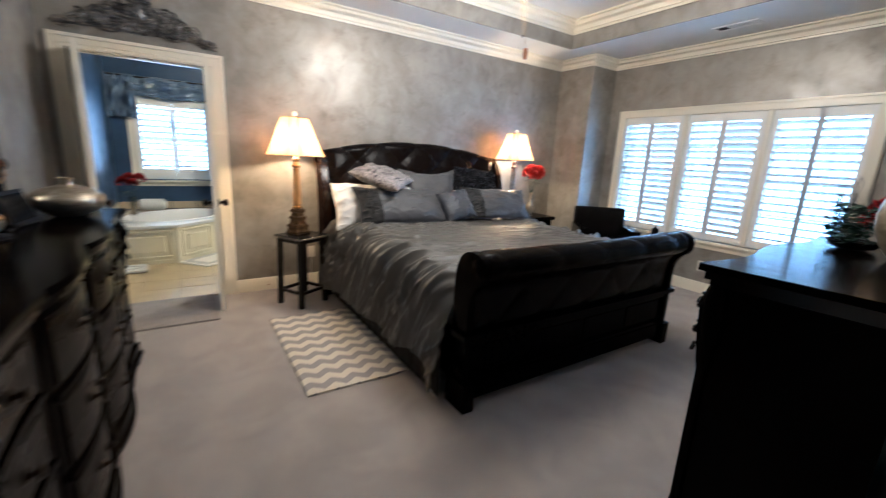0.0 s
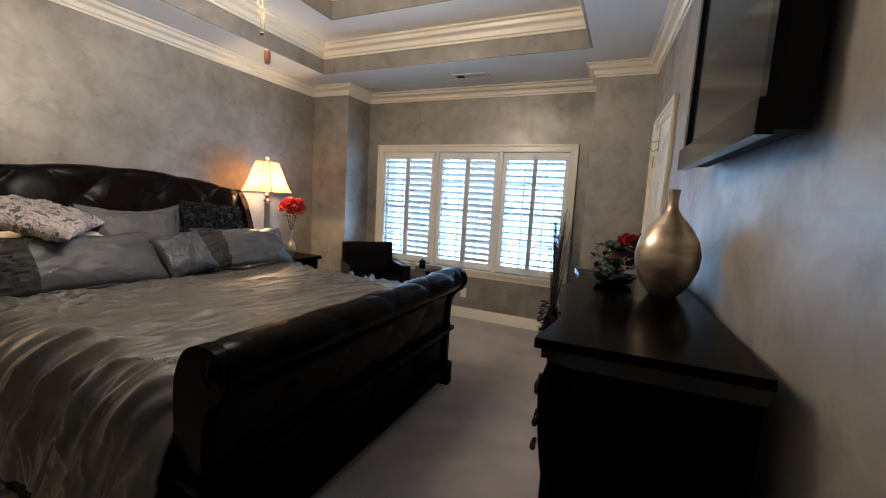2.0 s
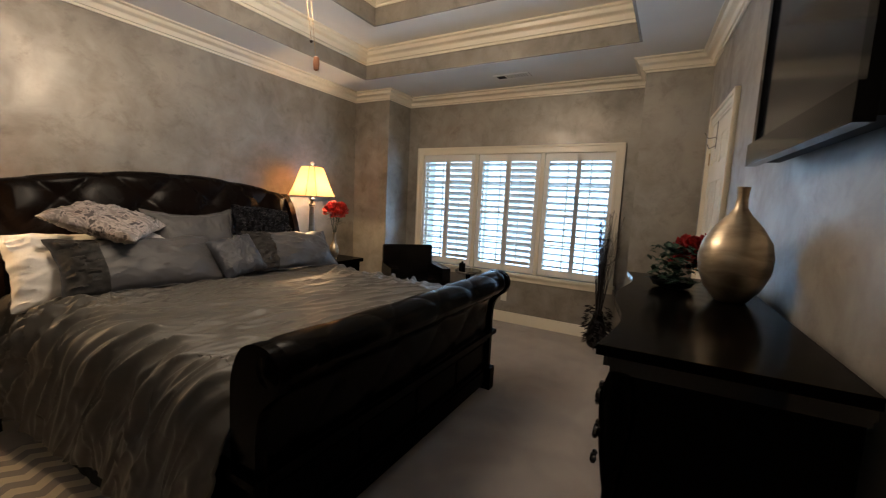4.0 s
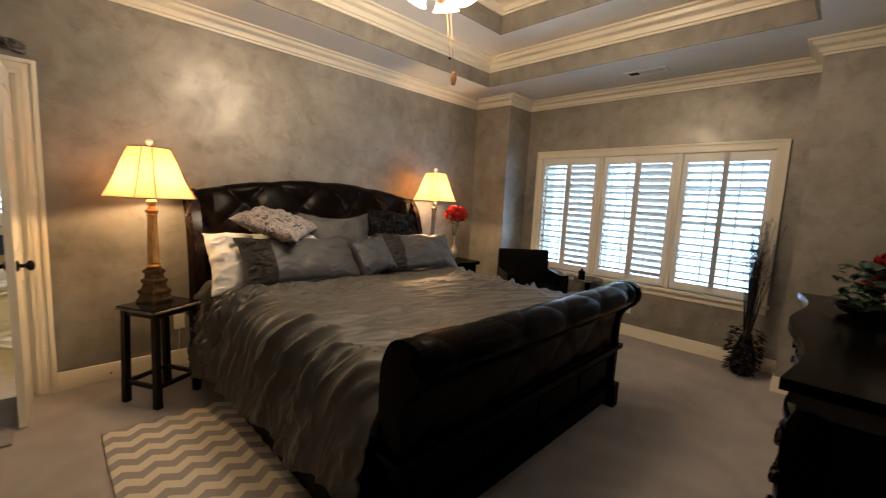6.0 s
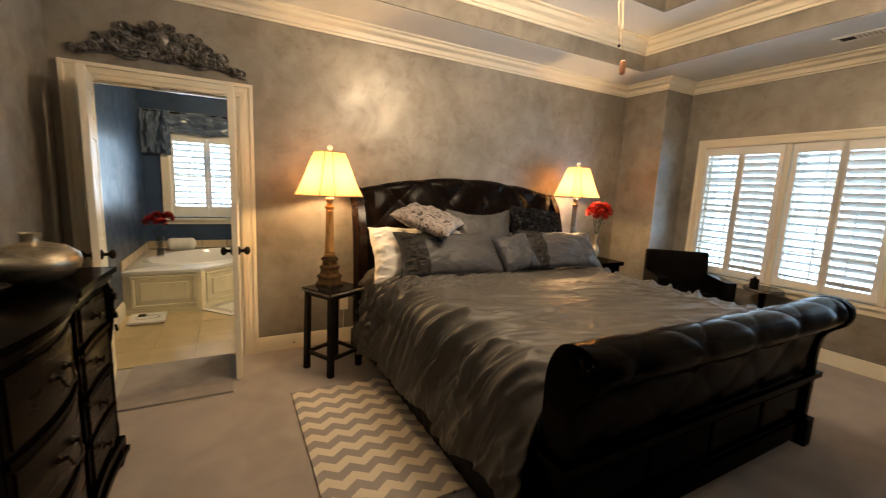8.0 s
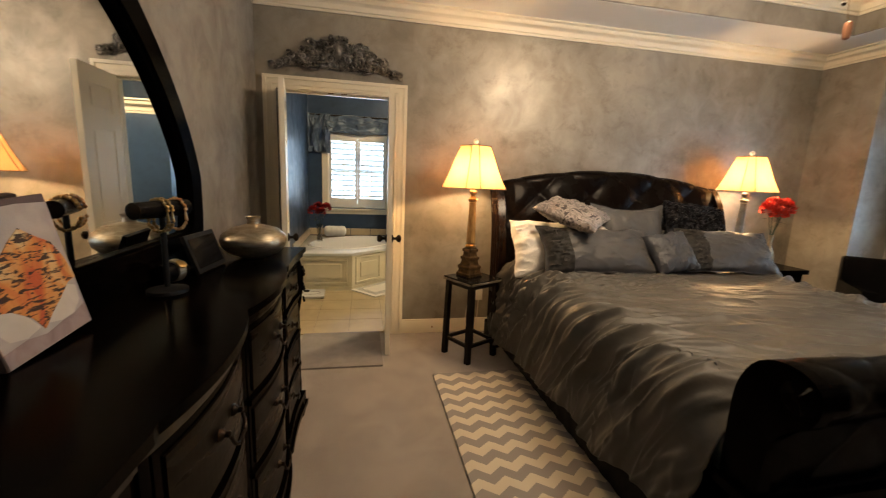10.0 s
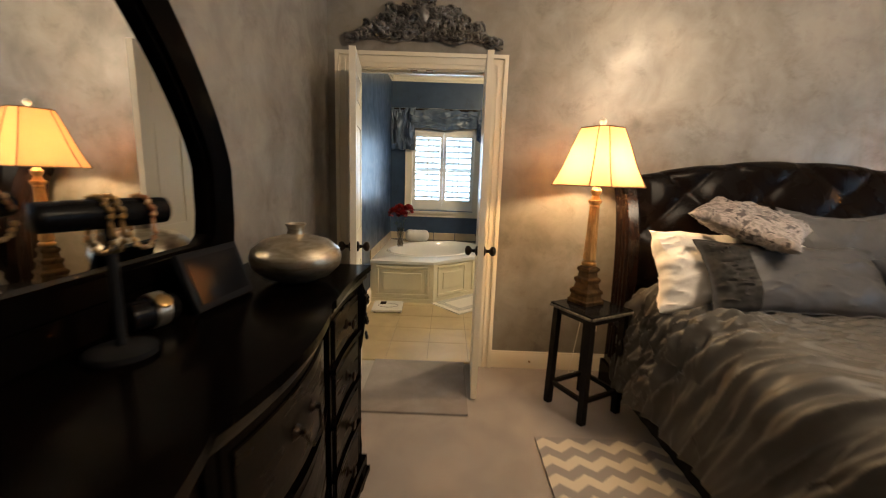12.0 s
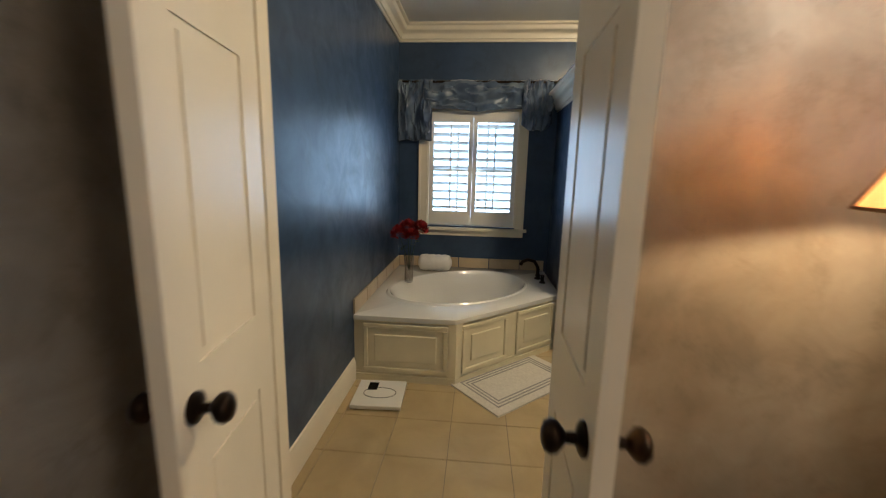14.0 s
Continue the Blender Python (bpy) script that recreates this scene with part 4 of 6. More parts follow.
# footboard
FS = [(3.492, 0.41), (3.492, 0.50), (3.486, 0.60), (3.472, 0.69), (3.435, 0.742), (3.385, 0.775), (3.362, 0.822), (3.378, 0.875), (3.425, 0.905), (3.485, 0.905), (3.54, 0.875), (3.57, 0.82), (3.578, 0.74), (3.578, 0.41)]
sec = smooth_line(FS, 84)
bm = bmesh.new()
NU = 230
arcs = [0.0]
for a, b in zip(sec, sec[1:]):
    arcs.append(arcs[-1] + (b - a).length)
rows = []
for i in range(NU + 1):
    x = BEDX - 0.95 + 1.90 * i / NU
    edge = min(1, (i / NU) * 30, (1 - i / NU) * 30)
    row = []
    for j, p in enumerate(sec):
        d = (sec[min(j + 1, len(sec) - 1)] - sec[max(j - 1, 0)]).normalized()
        n_ = Vector((-d.y, d.x))
        e2 = min(1.0, arcs[j] * 14, (arcs[-1] - arcs[j]) * 6)
        h = 0.0075 * tufting(x - BEDX, arcs[j] - 0.05, 0.40, 0.44) * edge * e2
        sag = 0.012 * (1 - ((x - BEDX) / 0.95) ** 2)
        row.append(bm.verts.new((x, p[0] + n_.x * h, p[1] + n_.y * h - sag * (p[1] > 0.8))))
    rows.append(row)
for a, b in zip(rows, rows[1:]):
    for j in range(len(sec) - 1):
        bm.faces.new((a[j], b[j], b[j + 1], a[j + 1]))
bedpart("footboard", bm, M_FOOT, smooth=True, label="button-tufted dark leather footboard with rolled top")
FP = [(3.470, 0.0), (3.468, 0.40), (3.470, 0.55), (3.458, 0.66), (3.415, 0.725), (3.372, 0.76), (3.350, 0.82), (3.365, 0.878), (3.42, 0.908), (3.49, 0.908), (3.55, 0.875), (3.59, 0.80), (3.603, 0.70), (3.603, 0.40), (3.603, 0.0)]
for s in (-1, 1):
    xa, xb = BEDX + s * 0.95, BEDX + s * 0.995
    bedpart("footboard_post", side_post(min(xa, xb), max(xa, xb), FP), M_DARKWOOD, bevel=0.006, seg=2, smooth=True)
    bm = lathe([(0.05, 0), (0.052, 0.003), (0.042, 0.006), (0.038, 0.009), (0.02, 0.011), (0.016, 0.015), (0.004, 0.017)], 28, Matrix.Translation((BEDX + s * 0.994, 3.408, 0.835)) @ pose(0, 0, 0, 0, 90 * s, 0))
    bedpart("scroll_boss", bm, M_DARKWOOD, smooth=True)
    bedpart("post_block", boxes((min(xa, xb) - 0.015, max(xa, xb) + 0.015, 3.44, 3.62, 0.0, 0.17)), M_DARKWOOD, bevel=0.012)
bedpart("footboard_base", boxes((BEDX - 0.95, BEDX + 0.95, 3.50, 3.575, 0.06, 0.41)), M_DARKWOOD, bevel=0.005, seg=2)
for z0, z1, d in ((0.06, 0.16, 0.03), (0.162, 0.187, 0.02), (0.385, 0.424, 0.022)):
    bedpart("base_moulding", boxes((BEDX - 0.948, BEDX + 0.948, 3.498 - d, 3.498, z0, z1)), M_DARKWOOD, bevel=0.005, seg=2)
for k in range(4):
    x0 = BEDX - 0.94 + k * 0.47
    bedpart("base_panel", boxes((x0 + 0.02, x0 + 0.45, 3.493, 3.499, 0.21, 0.36)), M_DARKWOOD, bevel=0.002, seg=1)
bedpart("ledge_moulding", boxes((BEDX - 1.02, BEDX + 1.02, 3.445, 3.47, 0.425, 0.455), (BEDX - 1.02, BEDX - 0.996, 3.47, 3.60, 0.425, 0.455), (BEDX + 0.996, BEDX + 1.02, 3.47, 3.60, 0.425, 0.455)), M_DARKWOOD, bevel=0.008)
for s in (-1, 1):
    xa, xb = BEDX + s * 0.95, BEDX + s * 0.99
    bedpart("side_rail", boxes((min(xa, xb), max(xa, xb), 3.60, 5.66, 0.14, 0.42)), M_DARKWOOD, bevel=0.006)
bedpart("mattress", boxes((BEDX - 0.90, BEDX + 0.90, 3.62, 5.68, 0.36, 0.66)), M_WHITECLOTH, bevel=0.05, seg=4, smooth=True)

# bed skirt
M_SKIRT = mat("dark_grey_skirt_cloth", (0.030, 0.028, 0.027), 0.75, second=(0.020, 0.019, 0.019), scale=12, bump=0.3, bscale=300)
sk = thing("bed_skirt", (BEDX, 4.7, 0), "dark grey bed skirt hanging below the duvet", "bed skirt")
for s in (-1, 1):
    bm = bmesh.new()
    rows = []
    for j in range(7):
        z = 0.012 + 0.40 * j / 6
        rows.append([bm.verts.new((s * (1.047 + 0.003 * (1 - j / 6) * math.sin(i * 0.9) + 0.001 * math.sin(i * 2.3)), 3.63 - 4.7 + 2.0 * i / 120, z)) for i in range(121)])
    for a, b in zip(rows, rows[1:]):
        for i in range(120):
            bm.faces.new((a[i], a[i + 1], b[i + 1], b[i]))
    part("side_panel", bm, M_SKIRT, sk, smooth=True).modifiers.new("cloth", "SOLIDIFY").thickness = 0.003

# duvet: a sheet over the mattress that hangs down both sides
bm = bmesh.new()
HALF, HANG, RC = 1.045, 0.28, 0.17
NU, NV = 420, 380
rnd = random.Random(11)
folds = []
for k in range(46):
    side = rnd.choice((-1, -1, 1))
    folds.append((side, rnd.uniform(3.7, 5.55), rnd.uniform(0.012, 0.03), rnd.uniform(0.02, 0.05), rnd.uniform(-0.45, 0.15), rnd.uniform(0.1, 0.9)))


def duvet_point(u, y):
    """u: metres across from the middle, along the cloth."""
    s = 1 if u >= 0 else -1
    a = abs(u)
    top = 0.765 - 0.055 * (a / HALF) ** 3 - 0.02 * max(0.0, (y - 5.0)) * 2
    top -= 0.10 * max(0.0, (3.78 - y) / 0.16) ** 1.5 if y < 3.78 else 0
    arc = RC * math.pi / 2
    if a < HALF - RC:
        p, n_ = Vector((a, top)), Vector((0, 1))
    elif a < HALF - RC + arc:
        t = (a - HALF + RC) / RC
        p, n_ = Vector((HALF - RC + RC * math.sin(t), top - RC + RC * math.cos(t))), Vector((math.sin(t), math.cos(t)))
    else:
        d = a - (HALF - RC + arc)
        p, n_ = Vector((HALF + 0.10 * d + 0.02 * math.sin(d * 8), top - RC - d)), Vector((1, 0.1))
    side_w = min(1.0, max(0.0, (a - 0.55) / 0.5))
    flat_w = 1 - side_w
    # puckered band near the head, long drape folds elsewhere
    run = y - 0.55 * max(0.0, a - 0.55)
    head = min(1.0, max(0.0, (run - 4.62 - 0.05 * math.sin(a * 5)) / 0.12))
    q = Vector((u, y, 3.3))
    warp = noise.noise(q * 1.7) * 0.5
    w = noise.noise(q * 1.9) * 0.014

    def crease(fx, fy, z, width):
        v = abs(noise.noise(Vector((fx, fy, z))))
        return math.exp(-(v / width) ** 2)
    w += crease(u * 1.2 + warp, y * 3.4 + u * 1.0, 0.7, 0.13) * 0.010
    w += (1 - head) * crease(u * 2.0 - warp, y * 5.5 + u * 2.0, 5.7, 0.12) * 0.010
    w += (1 - head) * crease(u * 3.5 + warp * 2, y * 13 + u * 3, 9.1, 0.13) * 0.008
    gather = 0.35 + 0.65 * side_w * (1.0 if u < 0 else 0.0)
    w += head * gather * (noise.noise(Vector((u * 9, y * 34 + warp * 3, 1.0))) * 0.034 + crease(u * 9, y * 30 + warp * 6, 4.0, 0.18) * 0.026) * (1.0 if u < 0 else 0.25)
    if side_w > 0:
        w += side_w * (crease(a * 1.1 + 4, run * 5.0 + warp, 2.2, 0.15) * 0.034 + noise.noise(Vector((a * 1.3, run * 8.0, 6.2))) * 0.016)
        w += side_w * (crease(a * 1.6, run * 10.0 + warp, 7.2, 0.16) * 0.020 + crease(a * 3.2, run * 19.0 + warp * 3, 3.3, 0.18) * 0.011)
        w += side_w * 0.055 * min(1.0, max(0.0, (y - 4.5) / 0.7))
    p = p + n_ * w
    return Vector((BEDX + s * p.x, y, p.y))


UM = HALF - RC + RC * math.pi / 2 + HANG
dv = thing("duvet", (BEDX, 4.7, 0.3), "rumpled charcoal satin duvet with a puckered band covering the bed", "duvet")
grid_ = []
for j in range(NV + 1):
    y = 3.615 + (5.58 - 3.615) * j / NV
    row = []
    for i in range(NU + 1):
        u = -UM + 2 * UM * i / NU
        hem = 1 + 0.05 * noise.noise(Vector((y * 3, 1 if u > 0 else -1, 0)))
        row.append(duvet_point(u * (hem if abs(u) > 0.9 else 1), y) - Vector((BEDX, 4.7, 0.3)))
    grid_.append(row)
CUT = 228
for nm, j0, j1 in (("main_panel", 0, CUT), ("puckered_band", CUT, NV)):
    bm = bmesh.new()
    rows = [[bm.verts.new(p) for p in row] for row in grid_[j0:j1 + 1]]
    for a, b in zip(rows, rows[1:]):
        for i in range(NU):
            bm.faces.new((a[i], a[i + 1], b[i + 1], b[i]))
    part(nm, bm, M_DUVET, dv, smooth=True).modifiers.new("cloth", "SOLIDIFY").thickness = 0.012


def pillow(name, w, h, t, m, label, material, seed, flange=0.0, wr=0.013, ruch=0, category="pillow", furry=0.0, bow=0.05):
    """A stuffed pillow in its own xz plane, thick along y."""
    bm = bmesh.new()
    nx, nz = 56, 44
    def pt(i, j, side):
        u, v = 2 * i / nx - 1, 2 * j / nz - 1
        pinch = 1 - 0.06 * (abs(u) * abs(v)) ** 0 * (1 - max(abs(u), abs(v)) ** 2)
        iu, iv = min(1, abs(u) / (1 - flange)), min(1, abs(v) / (1 - flange))
        th = t / 2 * max(0.0, (1 - iu ** 2.6)) ** 0.5 * max(0.0, (1 - iv ** 2.6)) ** 0.5
        sx = 1 - 0.07 * (1 - abs(v) ** 2) * abs(u) ** 4 * -1 - 0.05 * abs(u) * (1 - v * v) * 0
        bowx = 1 - bow * math.cos(v * math.pi / 2) * abs(u) ** 3
        bowz = 1 - 1.2 * bow * math.cos(u * math.pi / 2) * abs(v) ** 3
        x, z = u * w / 2 * bowx, v * h / 2 * bowz
        q = Vector((u * 2.5 + seed, v * 2.5, side * 3.1 + seed * 1.7))
        d = noise.noise(q) * wr * 1.6 + math.exp(-abs(noise.noise(q * 1.9)) / 0.06) * wr * 0.9
        if ruch and u < -0.55:
            d += noise.noise(Vector((u * 34, v * 9, seed))) * 0.014 + 0.008 * noise.noise(Vector((u * 60, v * 20, seed)))
        if furry:
            d += furry * noise.noise(Vector((u * 22, v * 22, seed))) + furry * 0.6 * noise.noise(Vector((u * 50, v * 50, seed)))
        k = min(1.0, th / (t * 0.12)) if t else 0
        zz = z + 0.012 * noise.noise(Vector((u * 4, seed, 2)))
        return Vector((x + 0.008 * noise.noise(Vector((v * 4, seed, 9))), side * (th + max(-th * 0.6, d * k) + 0.002), zz))
    grids = []
    for side in (-1, 1):
        grids.append([[bm.verts.new(pt(i, j, side)) for j in range(nz + 1)] for i in range(nx + 1)])
    a, b = grids
    rim = [(i, 0) for i in range(nx)] + [(nx, j) for j in range(nz)] + [(i, nz) for i in range(nx, 0, -1)] + [(0, j) for j in range(nz, 0, -1)]
    band = []
    for side, g in enumerate(grids):
        for i in range(nx):
            for j in range(nz):
                f = bm.faces.new((g[i][j], g[i + 1][j], g[i + 1][j + 1], g[i][j + 1]))
                if ruch and i < 13:
                    band.append(f)
    for (i, j), (k, l) in zip(rim, rim[1:] + rim[:1]):
        f = bm.faces.new((a[i][j], a[k][l], b[k][l], b[i][j]))
        if ruch and (i + k) / 2 < 13:
            band.append(f)
    if not ruch:
        ob = link(name, bm, material, smooth=True, label=label, category=category)
        ob.matrix_basis = m
        return ob
    t = thing(name, (0, 0, 0), label, category)
    bm2 = bm.copy()
    bm.faces.ensure_lookup_table()
    bm2.faces.ensure_lookup_table()
    bm.faces.index_update()
    ids = {f.index for f in band}
    bmesh.ops.delete(bm, geom=[f for f in bm.faces if f.index in ids], context="FACES")
    bmesh.ops.delete(bm2, geom=[f for k, f in enumerate(bm2.faces) if k not in ids], context="FACES")
    part("cushion", bm, material, t, smooth=True)
    part("puckered_band", bm2, M_RUCHE, t, "dark puckered satin band", smooth=True)
    t.matrix_basis = m
    return t


def floral(name, light, dark):
    """Printed scrolls of two colours."""
    m = mat(name, light, 0.6, second=light, bump=0.2, bscale=300, sheen=0.2)
    n, l = m.node_tree.nodes, m.node_tree.links
    co = n.new("ShaderNodeTexCoord")
    no = n.new("ShaderNodeTexNoise")
    no.inputs["Scale"].default_value, no.inputs["Detail"].default_value, no.inputs["Distortion"].default_value = 16, 3, 1.6
    l.new(co.outputs["Object"], no.inputs["Vector"])
    r = n.new("ShaderNodeValToRGB")
    r.color_ramp.interpolation = "EASE"
    e = r.color_ramp.elements
    e[0].position, e[0].color = 0.40, (*dark, 1)
    e[1].position, e[1].color = 0.47, (*light, 1)
    k = e.new(0.60)
    k.color = (*[c * 0.45 for c in light], 1)
    l.new(no.outputs[0], r.inputs[0])
    l.new(r.outputs[0], n["Principled BSDF"].inputs["Base Color"])
    return m


M_FLORAL = floral("grey_floral_print", (0.38, 0.335, 0.32), (0.050, 0.040, 0.042))
M_FUR = mat("black_ruffled_satin", (0.006, 0.006, 0.008), 0.32, second=(0.045, 0.045, 0.052), scale=32, bump=0.9, bscale=60, spread=(0.48, 0.66))
M_BAND = mat("blue_grey_velvet", (0.05, 0.054, 0.070), 0.5, second=(0.026, 0.028, 0.036), scale=5, sheen=0.1)
pillow("bed_pillow", 0.90, 0.44, 0.27, pose(1.83, 5.36, 0.895, -28, 2, 3), "plump white cotton bed pillow against the headboard", M_WHITECLOTH, 1, wr=0.016)
pillow("bed_pillow", 0.74, 0.44, 0.20, pose(3.00, 5.44, 0.84, -30, 0, -2), "plump white cotton bed pillow behind the shams", M_WHITECLOTH, 2, wr=0.02)
pillow("euro_pillow", 0.66, 0.56, 0.15, pose(2.40, 5.40, 0.985, -20, 0, 0), "large square grey satin pillow with a flanged edge", M_SHAM, 3, flange=0.09, wr=0.009, bow=0.15)
pillow("ruffled_pillow", 0.52, 0.42, 0.18, pose(2.96, 5.40, 1.075, -24, 5, -3), "black ruffled satin throw pillow at the headboard", M_FUR, 4, furry=0.04)
pillow("floral_pillow", 0.47, 0.47, 0.13, pose(1.85, 5.36, 1.172, 0, 6, 3) @ pose(0, 0, 0, -73, 0, 0) @ pose(0, 0, 0, 0, 46, 0), "grey and cream floral print throw pillow on the white pillow", M_FLORAL, 5, bow=0.07)
pillow("pillow_sham", 0.92, 0.38, 0.15, pose(1.98, 5.18, 0.925, -37, 1, 1), "grey satin pillow sham with a puckered end band", M_SHAM, 6, flange=0.06, ruch=1, wr=0.010, bow=0.07)
pillow("pillow_sham", 0.84, 0.38, 0.15, pose(3.09, 5.18, 0.922, -37, 2, -2), "grey satin pillow sham leaning beside the velvet cushion", M_SHAM, 7, flange=0.06, ruch=1, wr=0.012, bow=0.07)
pillow("bolster_pillow", 0.33, 0.32, 0.14, pose(2.53, 5.12, 0.925, -38, -9, 0), "small grey and blue velvet cushion between the shams", M_BAND, 8, wr=0.008)

# ---- rugs ----


def chevron(name, a, b):
    m = mat(name, a, 0.95, bump=0.9, bscale=500)
    n, l = m.node_tree.nodes, m.node_tree.links
    co = n.new("ShaderNodeTexCoord")
    sx = n.new("ShaderNodeSeparateXYZ")
    l.new(co.outputs["Object"], sx.inputs[0])

    def math_(op, x, y=None):
        q = n.new("ShaderNodeMath")
        q.operation = op
        for k, v in enumerate((x, y)):
            if v is None:
                continue
            if isinstance(v, (int, float)):
                q.inputs[k].default_value = v
            else:
                l.new(v, q.inputs[k])
        return q.outputs[0]

    zig = math_("PINGPONG", math_("ADD", sx.outputs[0], 10.0), 0.066)
    v = math_("ADD", math_("SUBTRACT", sx.outputs[1], math_("MULTIPLY", zig, 0.75)), 10.0)
    w = math_("FRACT", math_("DIVIDE", v, 0.128))
    soft = n.new("ShaderNodeTexNoise")
    soft.inputs["Scale"].default_value = 120
    l.new(co.outputs["Object"], soft.inputs["Vector"])
    k = math_("GREATER_THAN", math_("ADD", w, math_("MULTIPLY", math_("SUBTRACT", soft.outputs[0], 0.5), 0.09)), 0.5)
    mx = n.new("ShaderNodeMix")
    mx.data_type = "RGBA"
    mx.inputs[6].default_value, mx.inputs[7].default_value = (*a, 1), (*b, 1)
    l.new(k, mx.inputs[0])
    l.new(mx.outputs[2], n["Principled BSDF"].inputs["Base Color"])
    return m


M_CHEV = chevron("chevron_wool", (0.62, 0.56, 0.46), (0.30, 0.275, 0.265))
rg = link("chevron_rug", boxes((-0.34, 0.34, -0.615, 0.615, 0.001, 0.012)), M_CHEV, bevel=0.004, label="cream and grey chevron rug on the carpet beside the bed", category="rug")
rg.location = (1.145, 4.605, 0)
M_MATG = mat("taupe_mat_pile", (0.30, 0.265, 0.25), 0.95, second=(0.25, 0.22, 0.21), scale=8, bump=1.0, bscale=400)
mt = link("doorway_mat", boxes((-0.19, 0.46, 5.395, N + 0.02, 0.001, 0.014)), M_MATG, bevel=0.004, label="flat taupe mat on the carpet in the bathroom doorway", category="door mat")

# ---- bedside tables and lamps ----
M_STUD = mat("beaded_silver_edge", (0.30, 0.28, 0.24), 0.35, 0.8, second=(0.12, 0.11, 0.10), scale=60)
nt = thing("bedside_table", (1.155, 5.55, 0), "tall black lacquered bedside table with slim legs and beaded silver edge", "bedside table", turn=29)
part("tabletop", boxes((-0.165, 0.165, -0.155, 0.155, 0.615, 0.64)), M_BLACKGLOSS, nt, bevel=0.003)
bm = bmesh.new()
for k in range(34):
    t_ = -0.158 + 0.316 * k / 33
    for x, y in ((t_, -0.159), (t_, 0.159)):
        lathe([(0.002, -0.009), (0.005, -0.005), (0.005, 0.005), (0.002, 0.009)], 6, Matrix.Translation((x, y, 0.624)) @ pose(0, 0, 0, 0, 25, 0), bm)
for k in range(32):
    t_ = -0.148 + 0.296 * k / 31
    for x in (-0.169, 0.169):
        lathe([(0.002, -0.009), (0.005, -0.005), (0.005, 0.005), (0.002, 0.009)], 6, Matrix.Translation((x, t_, 0.624)) @ pose(0, 0, 0, 25, 0, 0), bm)
part("beaded_trim", bm, M_STUD, nt, "beaded silver trim")["kind"] = "stuff"
part("apron", boxes((-0.14, 0.14, -0.135, -0.115, 0.58, 0.615), (-0.14, 0.14, 0.115, 0.135, 0.58, 0.615), (-0.14, -0.12, -0.115, 0.115, 0.58, 0.615), (0.12, 0.14, -0.115, 0.115, 0.58, 0.615)), M_BLACKPAINT, nt)
for x in (-0.133, 0.133):
    for y in (-0.125, 0.125):
        bm = bmesh.new()
        vs = box(bm, x - 0.018, x + 0.018, y - 0.018, y + 0.018, 0, 0.612)
        for v in vs:
            if v.co.z < 0.1:
                v.co.x, v.co.y = v.co.x * 1.07, v.co.y * 1.07
        part("leg", bm, M_BLACKPAINT, nt, bevel=0.003)
for b in ((-0.12, 0.12, -0.137, -0.117, 0.12, 0.145), (-0.12, 0.12, 0.117, 0.137, 0.12, 0.145), (-0.145, -0.125, -0.11, 0.11, 0.12, 0.145), (0.125, 0.145, -0.11, 0.11, 0.12, 0.145)):
    part("stretcher", boxes(b), M_BLACKPAINT, nt, bevel=0.002, seg=1)

nt2 = thing("bedside_cabinet", (4.02, 5.71, 0), "low dark espresso bedside cabinet with a moulded top", "bedside table")
part("carcass", boxes((-0.27, 0.27, -0.22, 0.22, 0.08, 0.66)), M_DARKWOOD, nt2, bevel=0.005)
part("top", boxes((-0.30, 0.30, -0.25, 0.25, 0.66, 0.70)), M_DARKWOOD, nt2, bevel=0.012)
part("plinth", boxes((-0.29, 0.29, -0.24, 0.24, 0.0, 0.08)), M_DARKWOOD, nt2, bevel=0.01)
for z in (0.12, 0.39):
    d_ = part("drawer", boxes((-0.24, 0.24, -0.235, -0.219, z, z + 0.24)), M_DARKWOOD, nt2, bevel=0.005)
    part("pull", lathe([(0.006, 0), (0.006, 0.012), (0.014, 0.018), (0.012, 0.026), (0.003, 0.028)], 14, Matrix.Translation((0, -0.235, z + 0.12)) @ pose(0, 0, 0, 90, 0, 0)), M_BRONZE, d_, smooth=True)


def shade_material(name):
    m = bpy.data.materials.new(name)
    m.use_nodes = True
    n, l = m.node_tree.nodes, m.node_tree.links
    n.remove(n["Principled BSDF"])
    d, t, x = n.new("ShaderNodeBsdfDiffuse"), n.new("ShaderNodeBsdfTranslucent"), n.new("ShaderNodeMixShader")
    no = n.new("ShaderNodeTexNoise")
    no.inputs["Scale"].default_value = 160
    r = n.new("ShaderNodeValToRGB")
    r.color_ramp.elements[0].color, r.color_ramp.elements[1].color = (0.55, 0.315, 0.145, 1), (0.61, 0.365, 0.175, 1)
    l.new(no.outputs[0], r.inputs[0])
    for s in (d, t):
        l.new(r.outputs[0], s.inputs["Color"])
    x.inputs[0].default_value = 0.55
    l.new(d.outputs[0], x.inputs[1])
    l.new(t.outputs[0], x.inputs[2])
    l.new(x.outputs[0], n["Material Output"].inputs["Surface"])
    return m


M_SHADE = shade_material("cream_silk_shade")
M_PIPING = mat("gold_piping", (0.16, 0.08, 0.03), 0.6)


